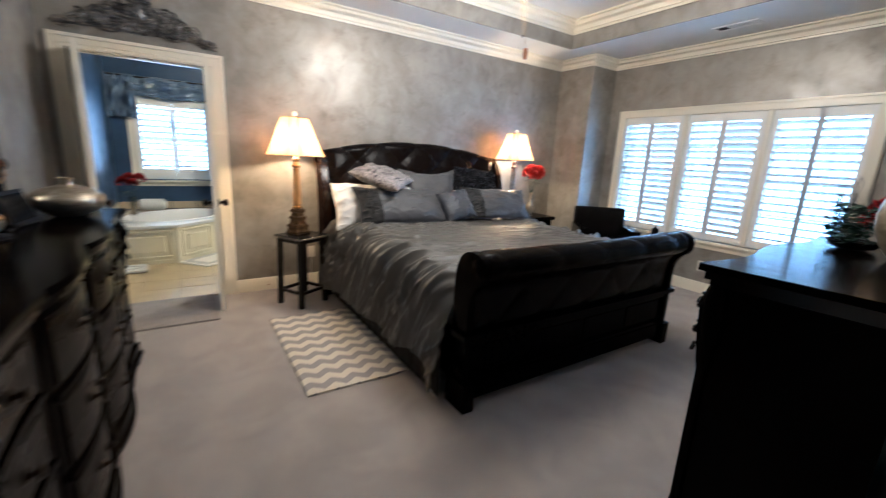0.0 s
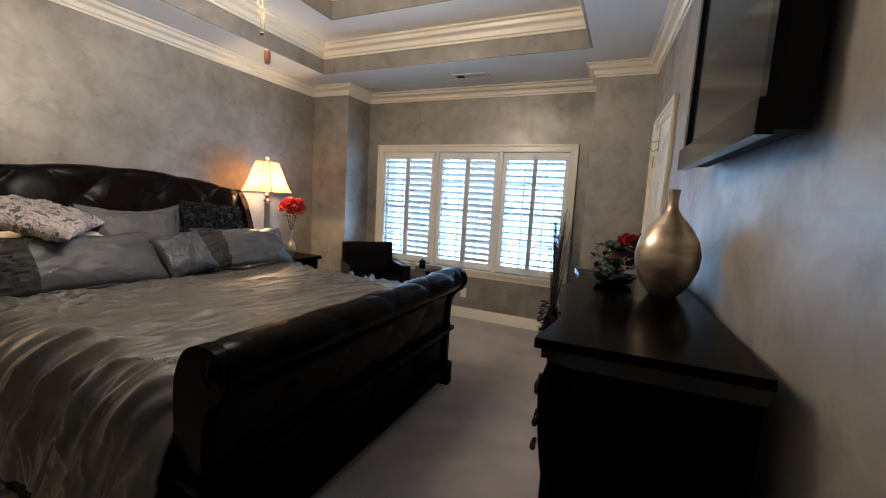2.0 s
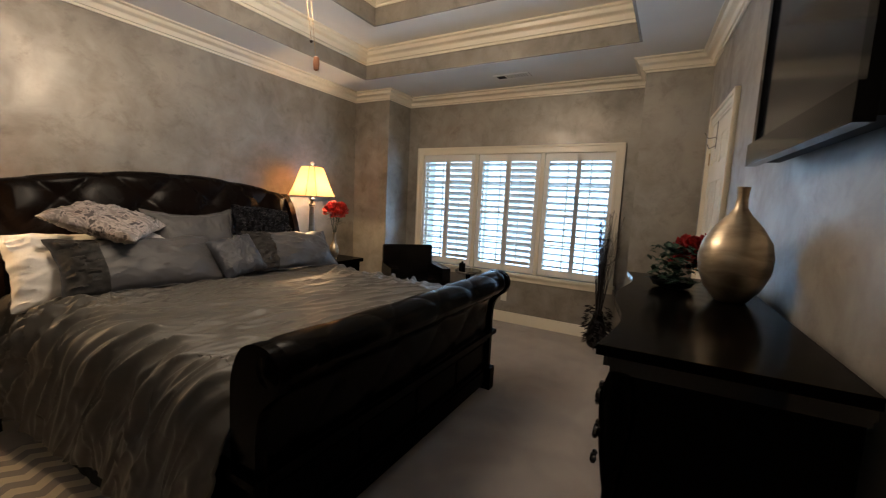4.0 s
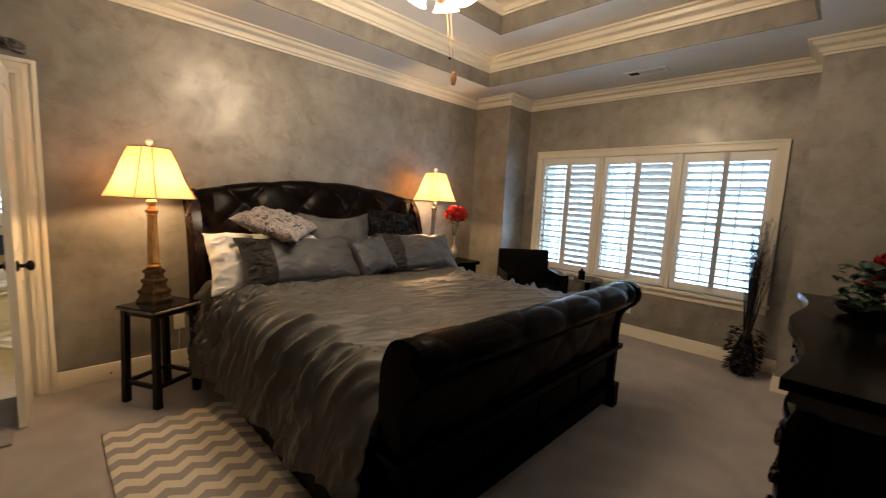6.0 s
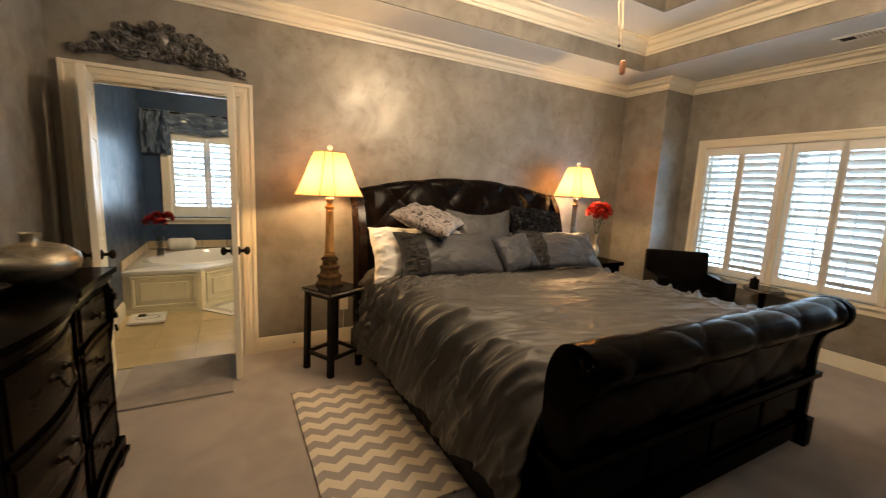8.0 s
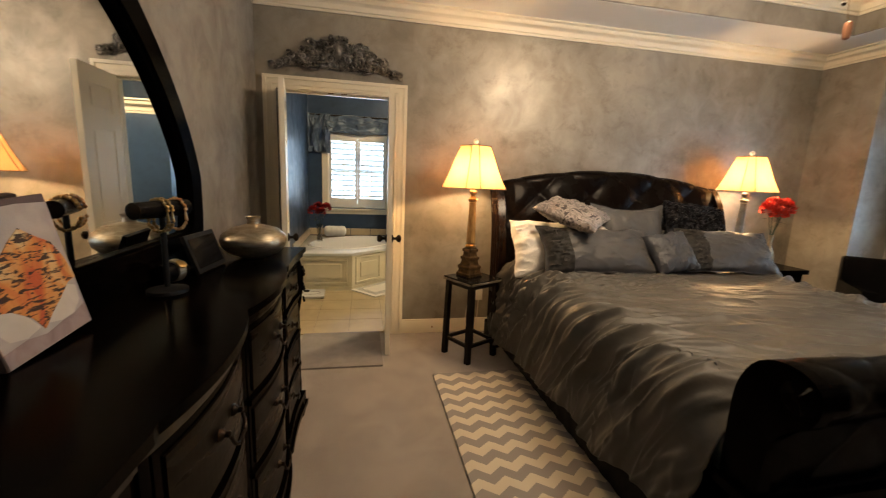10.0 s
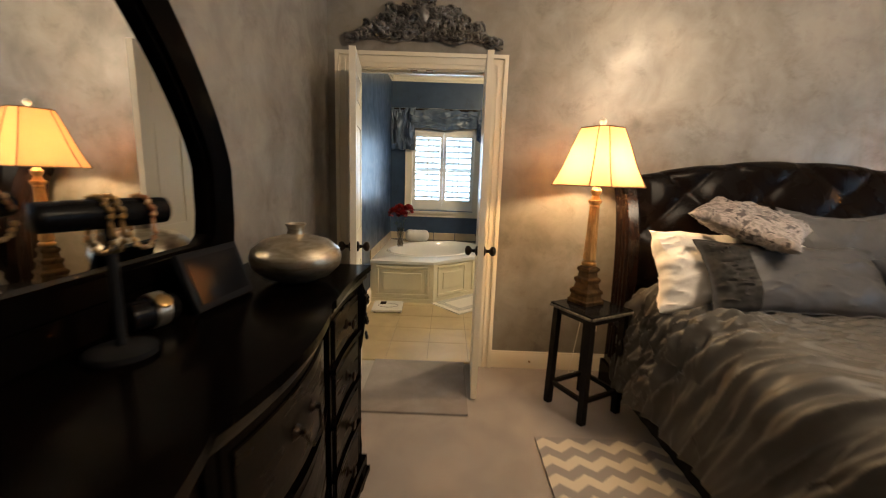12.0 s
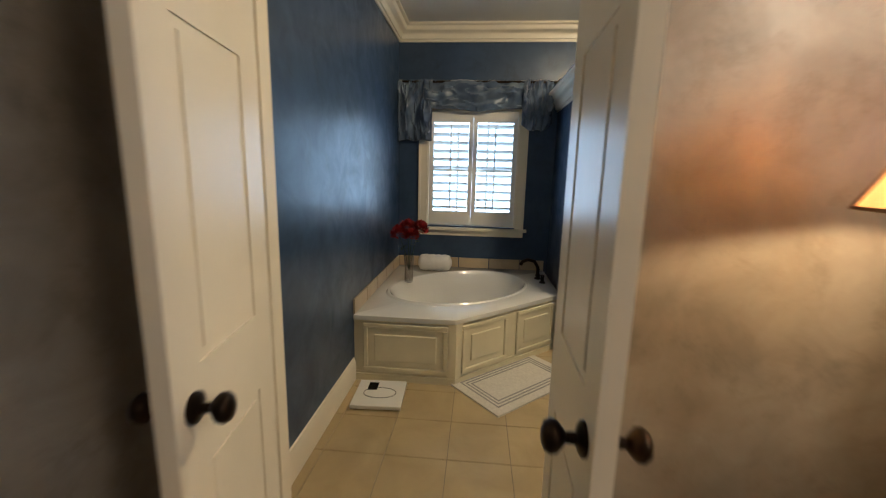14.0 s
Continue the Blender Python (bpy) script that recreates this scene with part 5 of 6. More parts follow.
def table_lamp(place, turn, col_mat, base_mat, label, ks=1.0):
    """A column lamp with a square stepped foot and a bell shade with cut corners."""
    t = thing("table_lamp", place, label, "table lamp", "bedside lamps", turn)
    sq = lambda prof, mm: lathe([(r * 1.17, z) for r, z in prof], 4, None, square=True)
    part("foot", sq([(0.088, 0), (0.088, 0.018), (0.078, 0.026), (0.072, 0.05), (0.080, 0.062), (0.080, 0.075), (0.062, 0.09), (0.055, 0.12), (0.064, 0.135), (0.064, 0.148), (0.048, 0.158), (0.044, 0.185), (0.054, 0.196), (0.054, 0.21), (0.036, 0.222)], 0), base_mat, t, bevel=0.002, seg=1)
    part("collar", lathe([(0.030, 0.22), (0.042, 0.228), (0.042, 0.24), (0.030, 0.252), (0.034, 0.26), (0.028, 0.268)], 24), M_BRASS, t, smooth=True)
    bm = bmesh.new()
    ringz = [0.262, 0.30, 0.40, 0.50, 0.566]
    rad = [0.036, 0.034, 0.031, 0.028, 0.026]
    rr = []
    for z, r in zip(ringz, rad):
        rr.append([bm.verts.new(((r - 0.0028 * (i % 4 == 0)) * math.cos(2 * math.pi * i / 48), (r - 0.0028 * (i % 4 == 0)) * math.sin(2 * math.pi * i / 48), z)) for i in range(48)])
    for a, b in zip(rr, rr[1:]):
        for i in range(48):
            bm.faces.new((a[i], a[(i + 1) % 48], b[(i + 1) % 48], b[i]))
    part("column", bm, col_mat, t, smooth=True)
    part("capital", lathe([(0.022, 0.562), (0.030, 0.570), (0.026, 0.580), (0.036, 0.592), (0.038, 0.602), (0.024, 0.612), (0.018, 0.63), (0.028, 0.645), (0.030, 0.66), (0.018, 0.675), (0.012, 0.72)], 28), col_mat, t, smooth=True)
    seg = 8
    prof = [(0.226, 0.685), (0.202, 0.735), (0.179, 0.79), (0.158, 0.85), (0.138, 0.91), (0.117, 0.965), (0.103, 1.0)]
    prof = [(r * ks, z * 1.0) for r, z in prof]
    bm = bmesh.new()
    rings = []

    def corners(r):
        c_ = 0.36
        base = []
        for k in range(4):
            a = math.pi / 2 * k
            for o in (-1, 1):
                p = Vector((1.0, o * (1 - c_)))
                base.append(Vector((p.x * math.cos(a) - p.y * math.sin(a), p.x * math.sin(a) + p.y * math.cos(a))) * r * 0.93)
        return base

    for r, z in prof:
        c8 = corners(r)
        ring_ = []
        for k in range(8):
            p, q = c8[k], c8[(k + 1) % 8]
            for s in range(6):
                ring_.append(bm.verts.new((*p.lerp(q, s / 6), z)))
        rings.append(ring_)
    for a, b in zip(rings, rings[1:]):
        for i in range(48):
            bm.faces.new((a[i], a[(i + 1) % 48], b[(i + 1) % 48], b[i]))
    sh = part("shade", bm, M_SHADE, t, "pleated cream silk shade, lit", smooth=True)
    bm = bmesh.new()
    for r, z in (prof[0], prof[-1]):
        c8 = [(*p, z) for p in corners(r * 1.005)]
        for p, q in zip(c8, c8[1:] + c8[:1]):
            tube(bm, [p, q], 0.0035, 6)
    for k in range(8):
        tube(bm, [(*(corners(r * 1.004)[k]), z) for r, z in prof], 0.003, 6)
    part("piping", bm, M_PIPING, sh, smooth=True)
    bm = bmesh.new()
    c8 = corners(prof[-1][0])
    for k in (0, 2, 4, 6):
        tube(bm, [(0, 0, 0.995), (*c8[k], 0.995)], 0.002, 6)
    tube(bm, [(0, 0, 0.70), (0, 0, 1.005)], 0.003, 6)
    part("harp", bm, M_BRASS, t)
    bm = lathe([(0.004, 1.0), (0.010, 1.004), (0.006, 1.012), (0.012, 1.018), (0.020, 1.03), (0.020, 1.042), (0.010, 1.052), (0.004, 1.055)], 18)
    part("finial", bm, M_PLATE, t, "pale crystal finial", smooth=True)
    return t


table_lamp((1.14, 5.61, 0.641), 29, M_LAMPGOLD, M_LAMPDARK, "lit gold column table lamp with a cream bell shade")
M_STEELCOL = mat("silvered_column", (0.34, 0.34, 0.34), 0.35, 0.6, second=(0.20, 0.20, 0.20), scale=12)
table_lamp((3.83, 5.78, 0.702), 0, M_STEELCOL, M_LAMPDARK, "lit silvered column table lamp with a cream bell shade")
bouquet("red_flowers_bedside", (3.99, 5.60, 0.702), "coral red hydrangea blooms in a gold vase on the bedside cabinet", [(-0.07, 0.0, 0.53, 0.09), (0.07, -0.02, 0.55, 0.095), (0.0, 0.03, 0.57, 0.085), (0.10, 0.03, 0.50, 0.08), (-0.02, -0.05, 0.50, 0.08)], M_ORANGERED, [(0.028, 0), (0.034, 0.008), (0.024, 0.02), (0.045, 0.06), (0.052, 0.10), (0.04, 0.15), (0.016, 0.20), (0.014, 0.26), (0.022, 0.30), (0.019, 0.30), (0.011, 0.26)], M_GOLDVASE, 9, leaves=14, stem_from=0.26)

# ---- carved pediment over the doorway ----


def scroll(bm, c, r, turns, start, flip, thick, depth):
    """A spiral leaf scroll in the xz plane."""
    pts, rad = [], []
    n = int(10 * turns) + 4
    for i in range(n + 1):
        t = i / n
        a = start + flip * t * turns * 2 * math.pi
        rr = r * (1 - 0.82 * t)
        pts.append((c[0] + rr * math.cos(a), c[1] - depth * (0.4 + 0.6 * math.sin(math.pi * t)), c[2] + rr * math.sin(a)))
        rad.append(thick * (0.35 + 0.9 * math.sin(math.pi * min(1, 0.15 + t * 0.85))))
    tube(bm, pts, rad, 6)


rnd = random.Random(21)
PX = 0.11


def crest(d):
    """Height of the ornament's upper edge, d metres from its middle."""
    return 0.055 + 0.19 * math.exp(-(d / 0.27) ** 2) - 0.02 * math.sin(d * 19)


pd = thing("carved_pediment", (PX, N, 2.185), "antiqued pewter scrolled leaf overdoor carving above the doorway", "wall ornament")


def crest_part(name, bm, label=""):
    bmesh.ops.translate(bm, vec=(-PX, -N, -2.185), verts=bm.verts)
    return part(name, bm, M_PEWTER, pd, label, smooth=True)


for s in (-1, 1):
    for k in range(34):
        d = 0.02 + 0.46 * (k / 33)
        top = crest(d)
        bm = bmesh.new()
        for z in np.arange(0.03, top, 0.047):
            r = rnd.uniform(0.020, 0.036)
            scroll(bm, (PX + s * (d + rnd.uniform(-0.008, 0.008)), N - 0.006, 2.185 + z + rnd.uniform(-0.008, 0.008) - 0.03 * (d > 0.4)), r, rnd.uniform(0.8, 1.5), rnd.uniform(0, 6.28), s * rnd.choice((-1, 1)), 0.0085, rnd.uniform(0.014, 0.040))
        crest_part("leaf_scroll", bm)
    bm = bmesh.new()
    tube(bm, [(PX + s * x, N - 0.02 - 0.008 * math.sin(x * 40), 2.19 + 0.02 * math.sin(x * 24) - 0.02 * max(0, x - 0.35)) for x in np.linspace(0.0, 0.50, 24)], [0.012 - 0.006 * i / 23 for i in range(24)], 8)
    crest_part("garland", bm)
crest_part("rosette", lathe([(0.005, 0.0), (0.045, 0.004), (0.05, 0.02), (0.036, 0.032), (0.02, 0.045), (0.004, 0.05)], 20, Matrix.Translation((PX, N - 0.01, 2.32)) @ pose(0, 0, 0, 90, 0, 0), squash=(0.9, 1.3)))
crest_part("backing", boxes((PX - 0.46, PX + 0.46, N - 0.008, N - 0.001, 2.185, 2.215), (PX - 0.22, PX + 0.22, N - 0.0075, N - 0.001, 2.2155, 2.33)))

# ---- outlets and vents ----


def outlet(place, turn, label):
    t = thing("wall_outlet", place, label, "outlet", turn=turn)
    part("plate", boxes((-0.036, 0.036, -0.006, -0.0005, -0.058, 0.058)), M_PLATE, t, bevel=0.002, seg=1)
    for z in (-0.024, 0.024):
        part("socket", boxes((-0.016, 0.016, -0.008, -0.0055, z - 0.015, z + 0.015)), M_PLATE, t, bevel=0.001, seg=1)


outlet((1.358, N, 0.355), 0, "ivory double wall outlet on the taupe wall beside the bed")
outlet((E, 4.04, 0.31), -90, "ivory double wall outlet below the wide window")
cj = thing("cable_jack", (0.93, N, 0.055), "small brass cable connector on the baseboard", "outlet")
part("connector", lathe([(0.008, 0.016), (0.008, 0.022), (0.004, 0.024), (0.004, 0.034)], 10, pose(0, 0, 0, 90, 0, 0)), M_BRASS, cj)
bm = bmesh.new()
tube(bm, [(1.19, 5.70, 0.645), (1.22, 5.80, 0.62), (1.25, 5.96, 0.40), (1.22, 5.98, 0.10), (1.20, 5.96, 0.010), (1.28, 5.98, 0.012), (1.345, 6.01, 0.10), (1.356, 6.018, 0.33)], 0.003, 6)
link("lamp_cord", bm, M_PLATE, smooth=True, label="thin pale lamp cord running down behind the bedside table", category="cord")

vt = thing("ceiling_vent", (4.77, 3.935, CH), "white ceiling air vent with dark slots near the window", "vent")
vt.scale = (1.0, 1.1, 1.0)
part("vent_frame", ring((-0.075, 0.075, -0.17, 0.17), (-0.05, 0.05, -0.145, 0.145), -0.008, -0.0005), M_SLAT, vt, bevel=0.002, seg=1)
part("vent_back", boxes((-0.05, 0.05, -0.145, 0.145, -0.003, -0.0007)), M_BLACKMATT, vt)
for k in range(9):
    y = -0.128 + 0.026 * k
    if k < 8:
        part("slat", boxes((-0.05, 0.05, y - 0.0105, y + 0.0085, -0.007, -0.0035)), M_SLAT, vt)

# ---- ceiling fan ----
FX, FY = 2.20, 4.10
M_COPPER = mat("brushed_copper", (0.40, 0.20, 0.12), 0.35, 0.8, second=(0.30, 0.14, 0.09), scale=12)
M_BLADE = mat("walnut_fan_blade", (0.10, 0.05, 0.028), 0.4, second=(0.06, 0.03, 0.018), scale=5, stretch=(1, 10, 1))
M_SHADEGLASS = glow_mat("lit_frosted_glass", (1.0, 0.80, 0.55), 2.6, (0.9, 0.85, 0.75))
fan = thing("ceiling_fan", (FX, FY, Z3), "copper ceiling fan with wooden blades and lit frosted glass shades", "ceiling fan")
part("canopy", lathe([(0.075, 0), (0.075, -0.02), (0.05, -0.06), (0.02, -0.075)], 28), M_COPPER, fan, smooth=True)
part("downrod", lathe([(0.012, -0.07), (0.012, -0.32)], 12), M_COPPER, fan, smooth=True)
part("motor", lathe([(0.03, -0.30), (0.09, -0.32), (0.13, -0.36), (0.135, -0.43), (0.10, -0.48), (0.06, -0.50)], 36), M_COPPER, fan, smooth=True)
for k in range(5):
    a = 72 * k + 20
    m = pose(0, 0, -0.45, 0, 0, a)
    bm = prism([(0.24, -0.055), (0.62, -0.075), (0.68, -0.06), (0.70, 0.0), (0.68, 0.06), (0.62, 0.075), (0.24, 0.055), (0.22, 0.0)], -0.004, 0.004)
    bmesh.ops.transform(bm, matrix=m @ pose(0, 0, 0, 12, 0, 0), verts=bm.verts)
    b_ = part("blade", bm, M_BLADE, fan, bevel=0.002, seg=1)
    bm = bmesh.new()
    box(bm, 0.10, 0.27, -0.018, 0.018, -0.012, -0.004, m)
    part("blade_arm", bm, M_COPPER, fan, bevel=0.002, seg=1)
part("light_hub", lathe([(0.05, -0.49), (0.06, -0.60), (0.055, -0.70), (0.03, -0.76), (0.028, -0.80), (0.035, -0.83), (0.02, -0.85), (0.004, -0.855)], 28), M_COPPER, fan, smooth=True)
for k in range(4):
    a = 0.6 + k * math.pi / 2
    m = Matrix.Translation((0.13 * math.cos(a), 0.13 * math.sin(a), -0.79)) @ Matrix.Rotation(a, 4, "Z") @ pose(0, 0, 0, 0, -28, 0)
    prof = [(0.028, 0.075), (0.034, 0.06), (0.044, 0.03), (0.054, 0.0), (0.066, -0.03), (0.078, -0.045)]
    bm = bmesh.new()
    rr = [[bm.verts.new((r * math.cos(2 * math.pi * i / 28), r * math.sin(2 * math.pi * i / 28), z)) for i in range(28)] for r, z in prof]
    for p, q in zip(rr, rr[1:]):
        for i in range(28):
            bm.faces.new((p[i], p[(i + 1) % 28], q[(i + 1) % 28], q[i]))
    bmesh.ops.transform(bm, matrix=m, verts=bm.verts)
    part("glass_shade", bm, M_SHADEGLASS, fan, smooth=True)
    bm = bmesh.new()
    tube(bm, [(0.03 * math.cos(a), 0.03 * math.sin(a), -0.68), (0.09 * math.cos(a), 0.09 * math.sin(a), -0.655), (0.112 * math.cos(a), 0.112 * math.sin(a), -0.71)], 0.01, 8)
    part("arm", bm, M_COPPER, fan, smooth=True)
bm = bmesh.new()
tube(bm, [(0.02, -0.02, -0.83), (0.05, -0.04, -1.12)], 0.0012, 5)
tube(bm, [(0.05, -0.02, -0.80), (0.065, -0.055, -1.19)], 0.0012, 5)
part("pull_chain", bm, M_BRASS, fan)
part("chain_bead", lathe([(0.002, 0), (0.009, -0.006), (0.006, -0.014), (0.002, -0.016)], 12, Matrix.Translation((0.05, -0.04, -1.12))), M_BRONZE, fan, smooth=True)
part("pull_fob", lathe([(0.006, 0.035), (0.014, 0.03), (0.0165, 0.0), (0.013, -0.03), (0.004, -0.036)], 16, Matrix.Translation((0.067, -0.06, -1.235))), M_COPPER, fan, "copper and cream pull fob", smooth=True)

# ---- chest on the southern side ----
M_PULL = M_BRONZE


def bail_pull(parent, w=0.10, reach=1.0):
    bm = bmesh.new()
    for s in (-1, 1):
        lathe([(0.016, 0), (0.014, 0.006), (0.007, 0.012), (0.008, 0.022), (0.002, 0.025)], 12, Matrix.Translation((s * w / 2, 0, 0)) @ pose(0, 0, 0, 90, 0, 0), bm)
    tube(bm, [(-w / 2, -0.02, 0), (-w / 2 + 0.008, -0.028, -0.03), (-w / 4, -0.032, -0.042), (0, -0.034, -0.038), (w / 4, -0.032, -0.042), (w / 2 - 0.008, -0.028, -0.03), (w / 2, -0.02, 0)], 0.0045, 8)
    for v in bm.verts:
        v.co.y *= reach
    ob = part("pull", bm, M_PULL, parent, smooth=True)
    return ob


def case_piece(t, length, depth, height, front, bays, proud=0.010, reach=1.0):
    """A serpentine chest along local x from 0 to length; its front faces -y, its back lies at y = 0. front(x) tells how far the front swells."""
    def outline(x0, x1, back, out, n=26):
        pts = [(x0, back)]
        for i in range(n + 1):
            x = x0 + (x1 - x0) * i / n
            pts.append((x, -depth - front(x) - out))
        return pts + [(x1, back)]
    part("carcass", prism(outline(0.03, length - 0.03, 0.0, -0.03), 0.12, height - 0.045), M_DARKWOOD, t)
    # the top: an overhanging slab, an ogee under it, and a bead
    part("top", prism(outline(-0.014, length + 0.014, 0.0, 0.014, 72), height - 0.024, height), M_DARKWOOD, t, bevel=0.008, seg=3)
    part("ogee_moulding", prism(outline(0.000, length, 0.0, 0.0, 72), height - 0.050, height - 0.0245), M_EDGE, t, bevel=0.010, seg=3)
    part("bead_moulding", prism(outline(0.012, length - 0.012, 0.0, -0.012, 72), height - 0.068, height - 0.0505), M_EDGE, t, bevel=0.007, seg=2)
    part("plinth", prism(outline(0.004, length - 0.004, 0.0, 0.002, 72), 0.075, 0.135), M_DARKWOOD, t, bevel=0.014, seg=3)
    part("plinth_moulding", prism(outline(-0.004, length + 0.004, 0.0, 0.014, 72), 0.050, 0.0755), M_DARKWOOD, t, bevel=0.008, seg=2)
    for x in (0.05, length - 0.05):
        for y in (-0.06, -depth + 0.03 - front(x)):
            part("foot", lathe([(0.026, 0), (0.040, 0.006), (0.052, 0.022), (0.060, 0.05), (0.054, 0.085), (0.03, 0.12)], 4, Matrix.Translation((x, y, 0)), square=True), M_DARKWOOD, t, bevel=0.006)
    # carved corbels on the front corners
    for x in (0.022, length - 0.022):
        y = -depth - front(x) + 0.034
        part("corner_post", lathe([(0.018, 0.135), (0.020, 0.20), (0.016, 0.23), (0.016, height - 0.36), (0.022, height - 0.33), (0.034, height - 0.24), (0.040, height - 0.16), (0.034, height - 0.10), (0.024, height - 0.068)], 14, Matrix.Translation((x, y, 0))), M_DARKWOOD, t, smooth=True)
        for z, r, turns in ((height - 0.13, 0.030, 1.3), (height - 0.22, 0.024, 1.1), (height - 0.29, 0.016, 0.9)):
            pts = []
            for i in range(18):
                q = i / 17
                a = 2 * math.pi * turns * q + 1.2
                rr = r * (1 - 0.75 * q)
                pts.append((x + rr * math.cos(a) * 0.8, y - 0.036 - 0.006 * math.sin(math.pi * q), z + rr * math.sin(a)))
            part("carving", tube(bmesh.new(), pts, [0.005 + 0.002 * math.sin(math.pi * i / 17) for i in range(18)], 6), M_EDGE, t, smooth=True)
    usable = height - 0.062 - 0.135
    for x0, x1, nrow in bays:
        part("stile", prism(outline(x0 - 0.022, x0, -depth + 0.06, -0.018, 3), 0.12, height - 0.062), M_DARKWOOD, t, bevel=0.005, seg=2)
        part("stile", prism(outline(x1, x1 + 0.022, -depth + 0.06, -0.018, 3), 0.12, height - 0.062), M_DARKWOOD, t, bevel=0.005, seg=2)
        h = usable / nrow
        for k in range(nrow):
            z0 = 0.135 + k * h + 0.012
            z1 = z0 + h - 0.024
            part("rail", prism(outline(x0, x1, -depth + 0.06, -0.004, 20), z0 - 0.020, z0 - 0.002), M_DARKWOOD, t, bevel=0.006, seg=3)
            d = part("drawer", prism(outline(x0 + 0.004, x1 - 0.004, -depth + 0.06, -0.016, 20), z0, z1), M_DARKWOOD, t, bevel=0.006, seg=2)
            part("drawer_veneer", prism(outline(x0 + 0.026, x1 - 0.026, -depth + 0.06, -0.0105, 20), z0 + 0.020, z1 - 0.020), M_DRAWER, d, bevel=0.005, seg=2)
            xm = (x0 + x1) / 2
            if x1 - x0 < 0.45:
                b = part("pull", lathe([(0.020, 0), (0.018, 0.005), (0.007, 0.010), (0.007, 0.018), (0.017, 0.024), (0.017, 0.03), (0.004, 0.034)], 18, pose(0, 0, 0, 90, 0, 0)), M_PULL, d, smooth=True)
                b.location = (xm, -depth - front(xm) + 0.010, (z0 + z1) / 2)
            else:
                b = bail_pull(d, 0.10, reach)
                e = 0.05
                b.matrix_basis = pose(xm, -depth - front(xm) + proud, (z0 + z1) / 2 + 0.012, 0, 0, -math.degrees(math.atan((front(xm + e) - front(xm - e)) / (2 * e))))


M_DRAWER = mat("burl_espresso_wood", (0.009, 0.006, 0.0035), 0.24, second=(0.004, 0.003, 0.002), scale=4, coat=0.0, stretch=(1, 1, 5), rough2=0.36)


def bow_chest(x, L=1.25):
    return 0.021 * math.cos(2 * math.pi * (x - L / 2) / 0.75)


chest = thing("chest_of_drawers", (2.95, 2.068, 0), "dark espresso serpentine chest of drawers against the wall", "chest of drawers", turn=182.3)
case_piece(chest, 1.25, 0.445, 1.085, bow_chest, [(0.05, 0.605, 4), (0.645, 1.20, 4)], 0.012, 0.22)

# television
tv = thing("television", (2.205, 2.078, 1.911), "wall-mounted black flat television with a glossy lower bezel", "television", turn=4.3)
part("tv_body", boxes((-0.40, 0.40, -0.055, 0.012, -0.325, 0.325)), M_BLACKMATT, tv, bevel=0.014, seg=3)
part("bezel", boxes((-0.41, 0.41, 0.010, 0.032, 0.285, 0.335), (-0.41, -0.37, 0.010, 0.032, -0.26, 0.285), (0.37, 0.41, 0.010, 0.032, -0.26, 0.285), (-0.41, 0.41, 0.010, 0.044, -0.338, -0.26)), M_BLACKGLOSS, tv, bevel=0.006)
part("screen", boxes((-0.371, 0.371, 0.011, 0.020, -0.262, 0.286)), mat("dark_lcd_glass", (0.010, 0.011, 0.014), 0.12, coat=0.3), tv)
part("wall_bracket", boxes((-0.15, 0.15, -0.079, -0.053, -0.15, 0.15)), M_BLACKMATT, tv)

# vase and flowers on the chest
va = link("bottle_vase", lathe([(0.045, 0), (0.05, 0.004), (0.085, 0.05), (0.108, 0.11), (0.112, 0.16), (0.10, 0.215), (0.07, 0.265), (0.035, 0.305), (0.02, 0.33), (0.017, 0.36), (0.021, 0.402), (0.017, 0.402), (0.013, 0.36)], 48), M_GOLDVASE, smooth=True, label="antique gold bottle vase standing on the dark chest", category="vase")
va.location = (2.46, 2.165, 1.086)
rnd = random.Random(5)
fa2 = thing("flower_arrangement", (2.60, 2.345, 1.086), "dark red and green artificial flowers in a low bowl", "flower arrangement")
part("bowl", lathe([(0.04, 0), (0.07, 0.01), (0.085, 0.035), (0.08, 0.036), (0.06, 0.014), (0.01, 0.01)], 24), M_BLACKMATT, fa2, smooth=True)
for k in range(7):
    b = bmesh.new()
    a = k * 0.9
    rose(b, (0.10 + 0.055 * math.cos(a * 1.1), -0.075 + 0.045 * math.sin(a), 0.135 + 0.03 * math.sin(k * 2.3)), 0.062, rnd, 3)
    part("bloom", b, M_RED, fa2, smooth=True)
bm = bmesh.new()
for k in range(260):
    a, r = rnd.uniform(0, 6.28), rnd.uniform(0, 0.12)
    leaf(bm, (-0.05 + r * math.cos(a), 0.0 + r * 0.7 * math.sin(a), 0.03 + rnd.uniform(0, 0.14)), (math.cos(a * 3 + k), math.sin(a * 2 + k), rnd.uniform(-0.2, 1)), rnd.uniform(0.025, 0.05), rnd.uniform(0.009, 0.016))
part("foliage", bm, M_GREEN, fa2)["kind"] = "stuff"

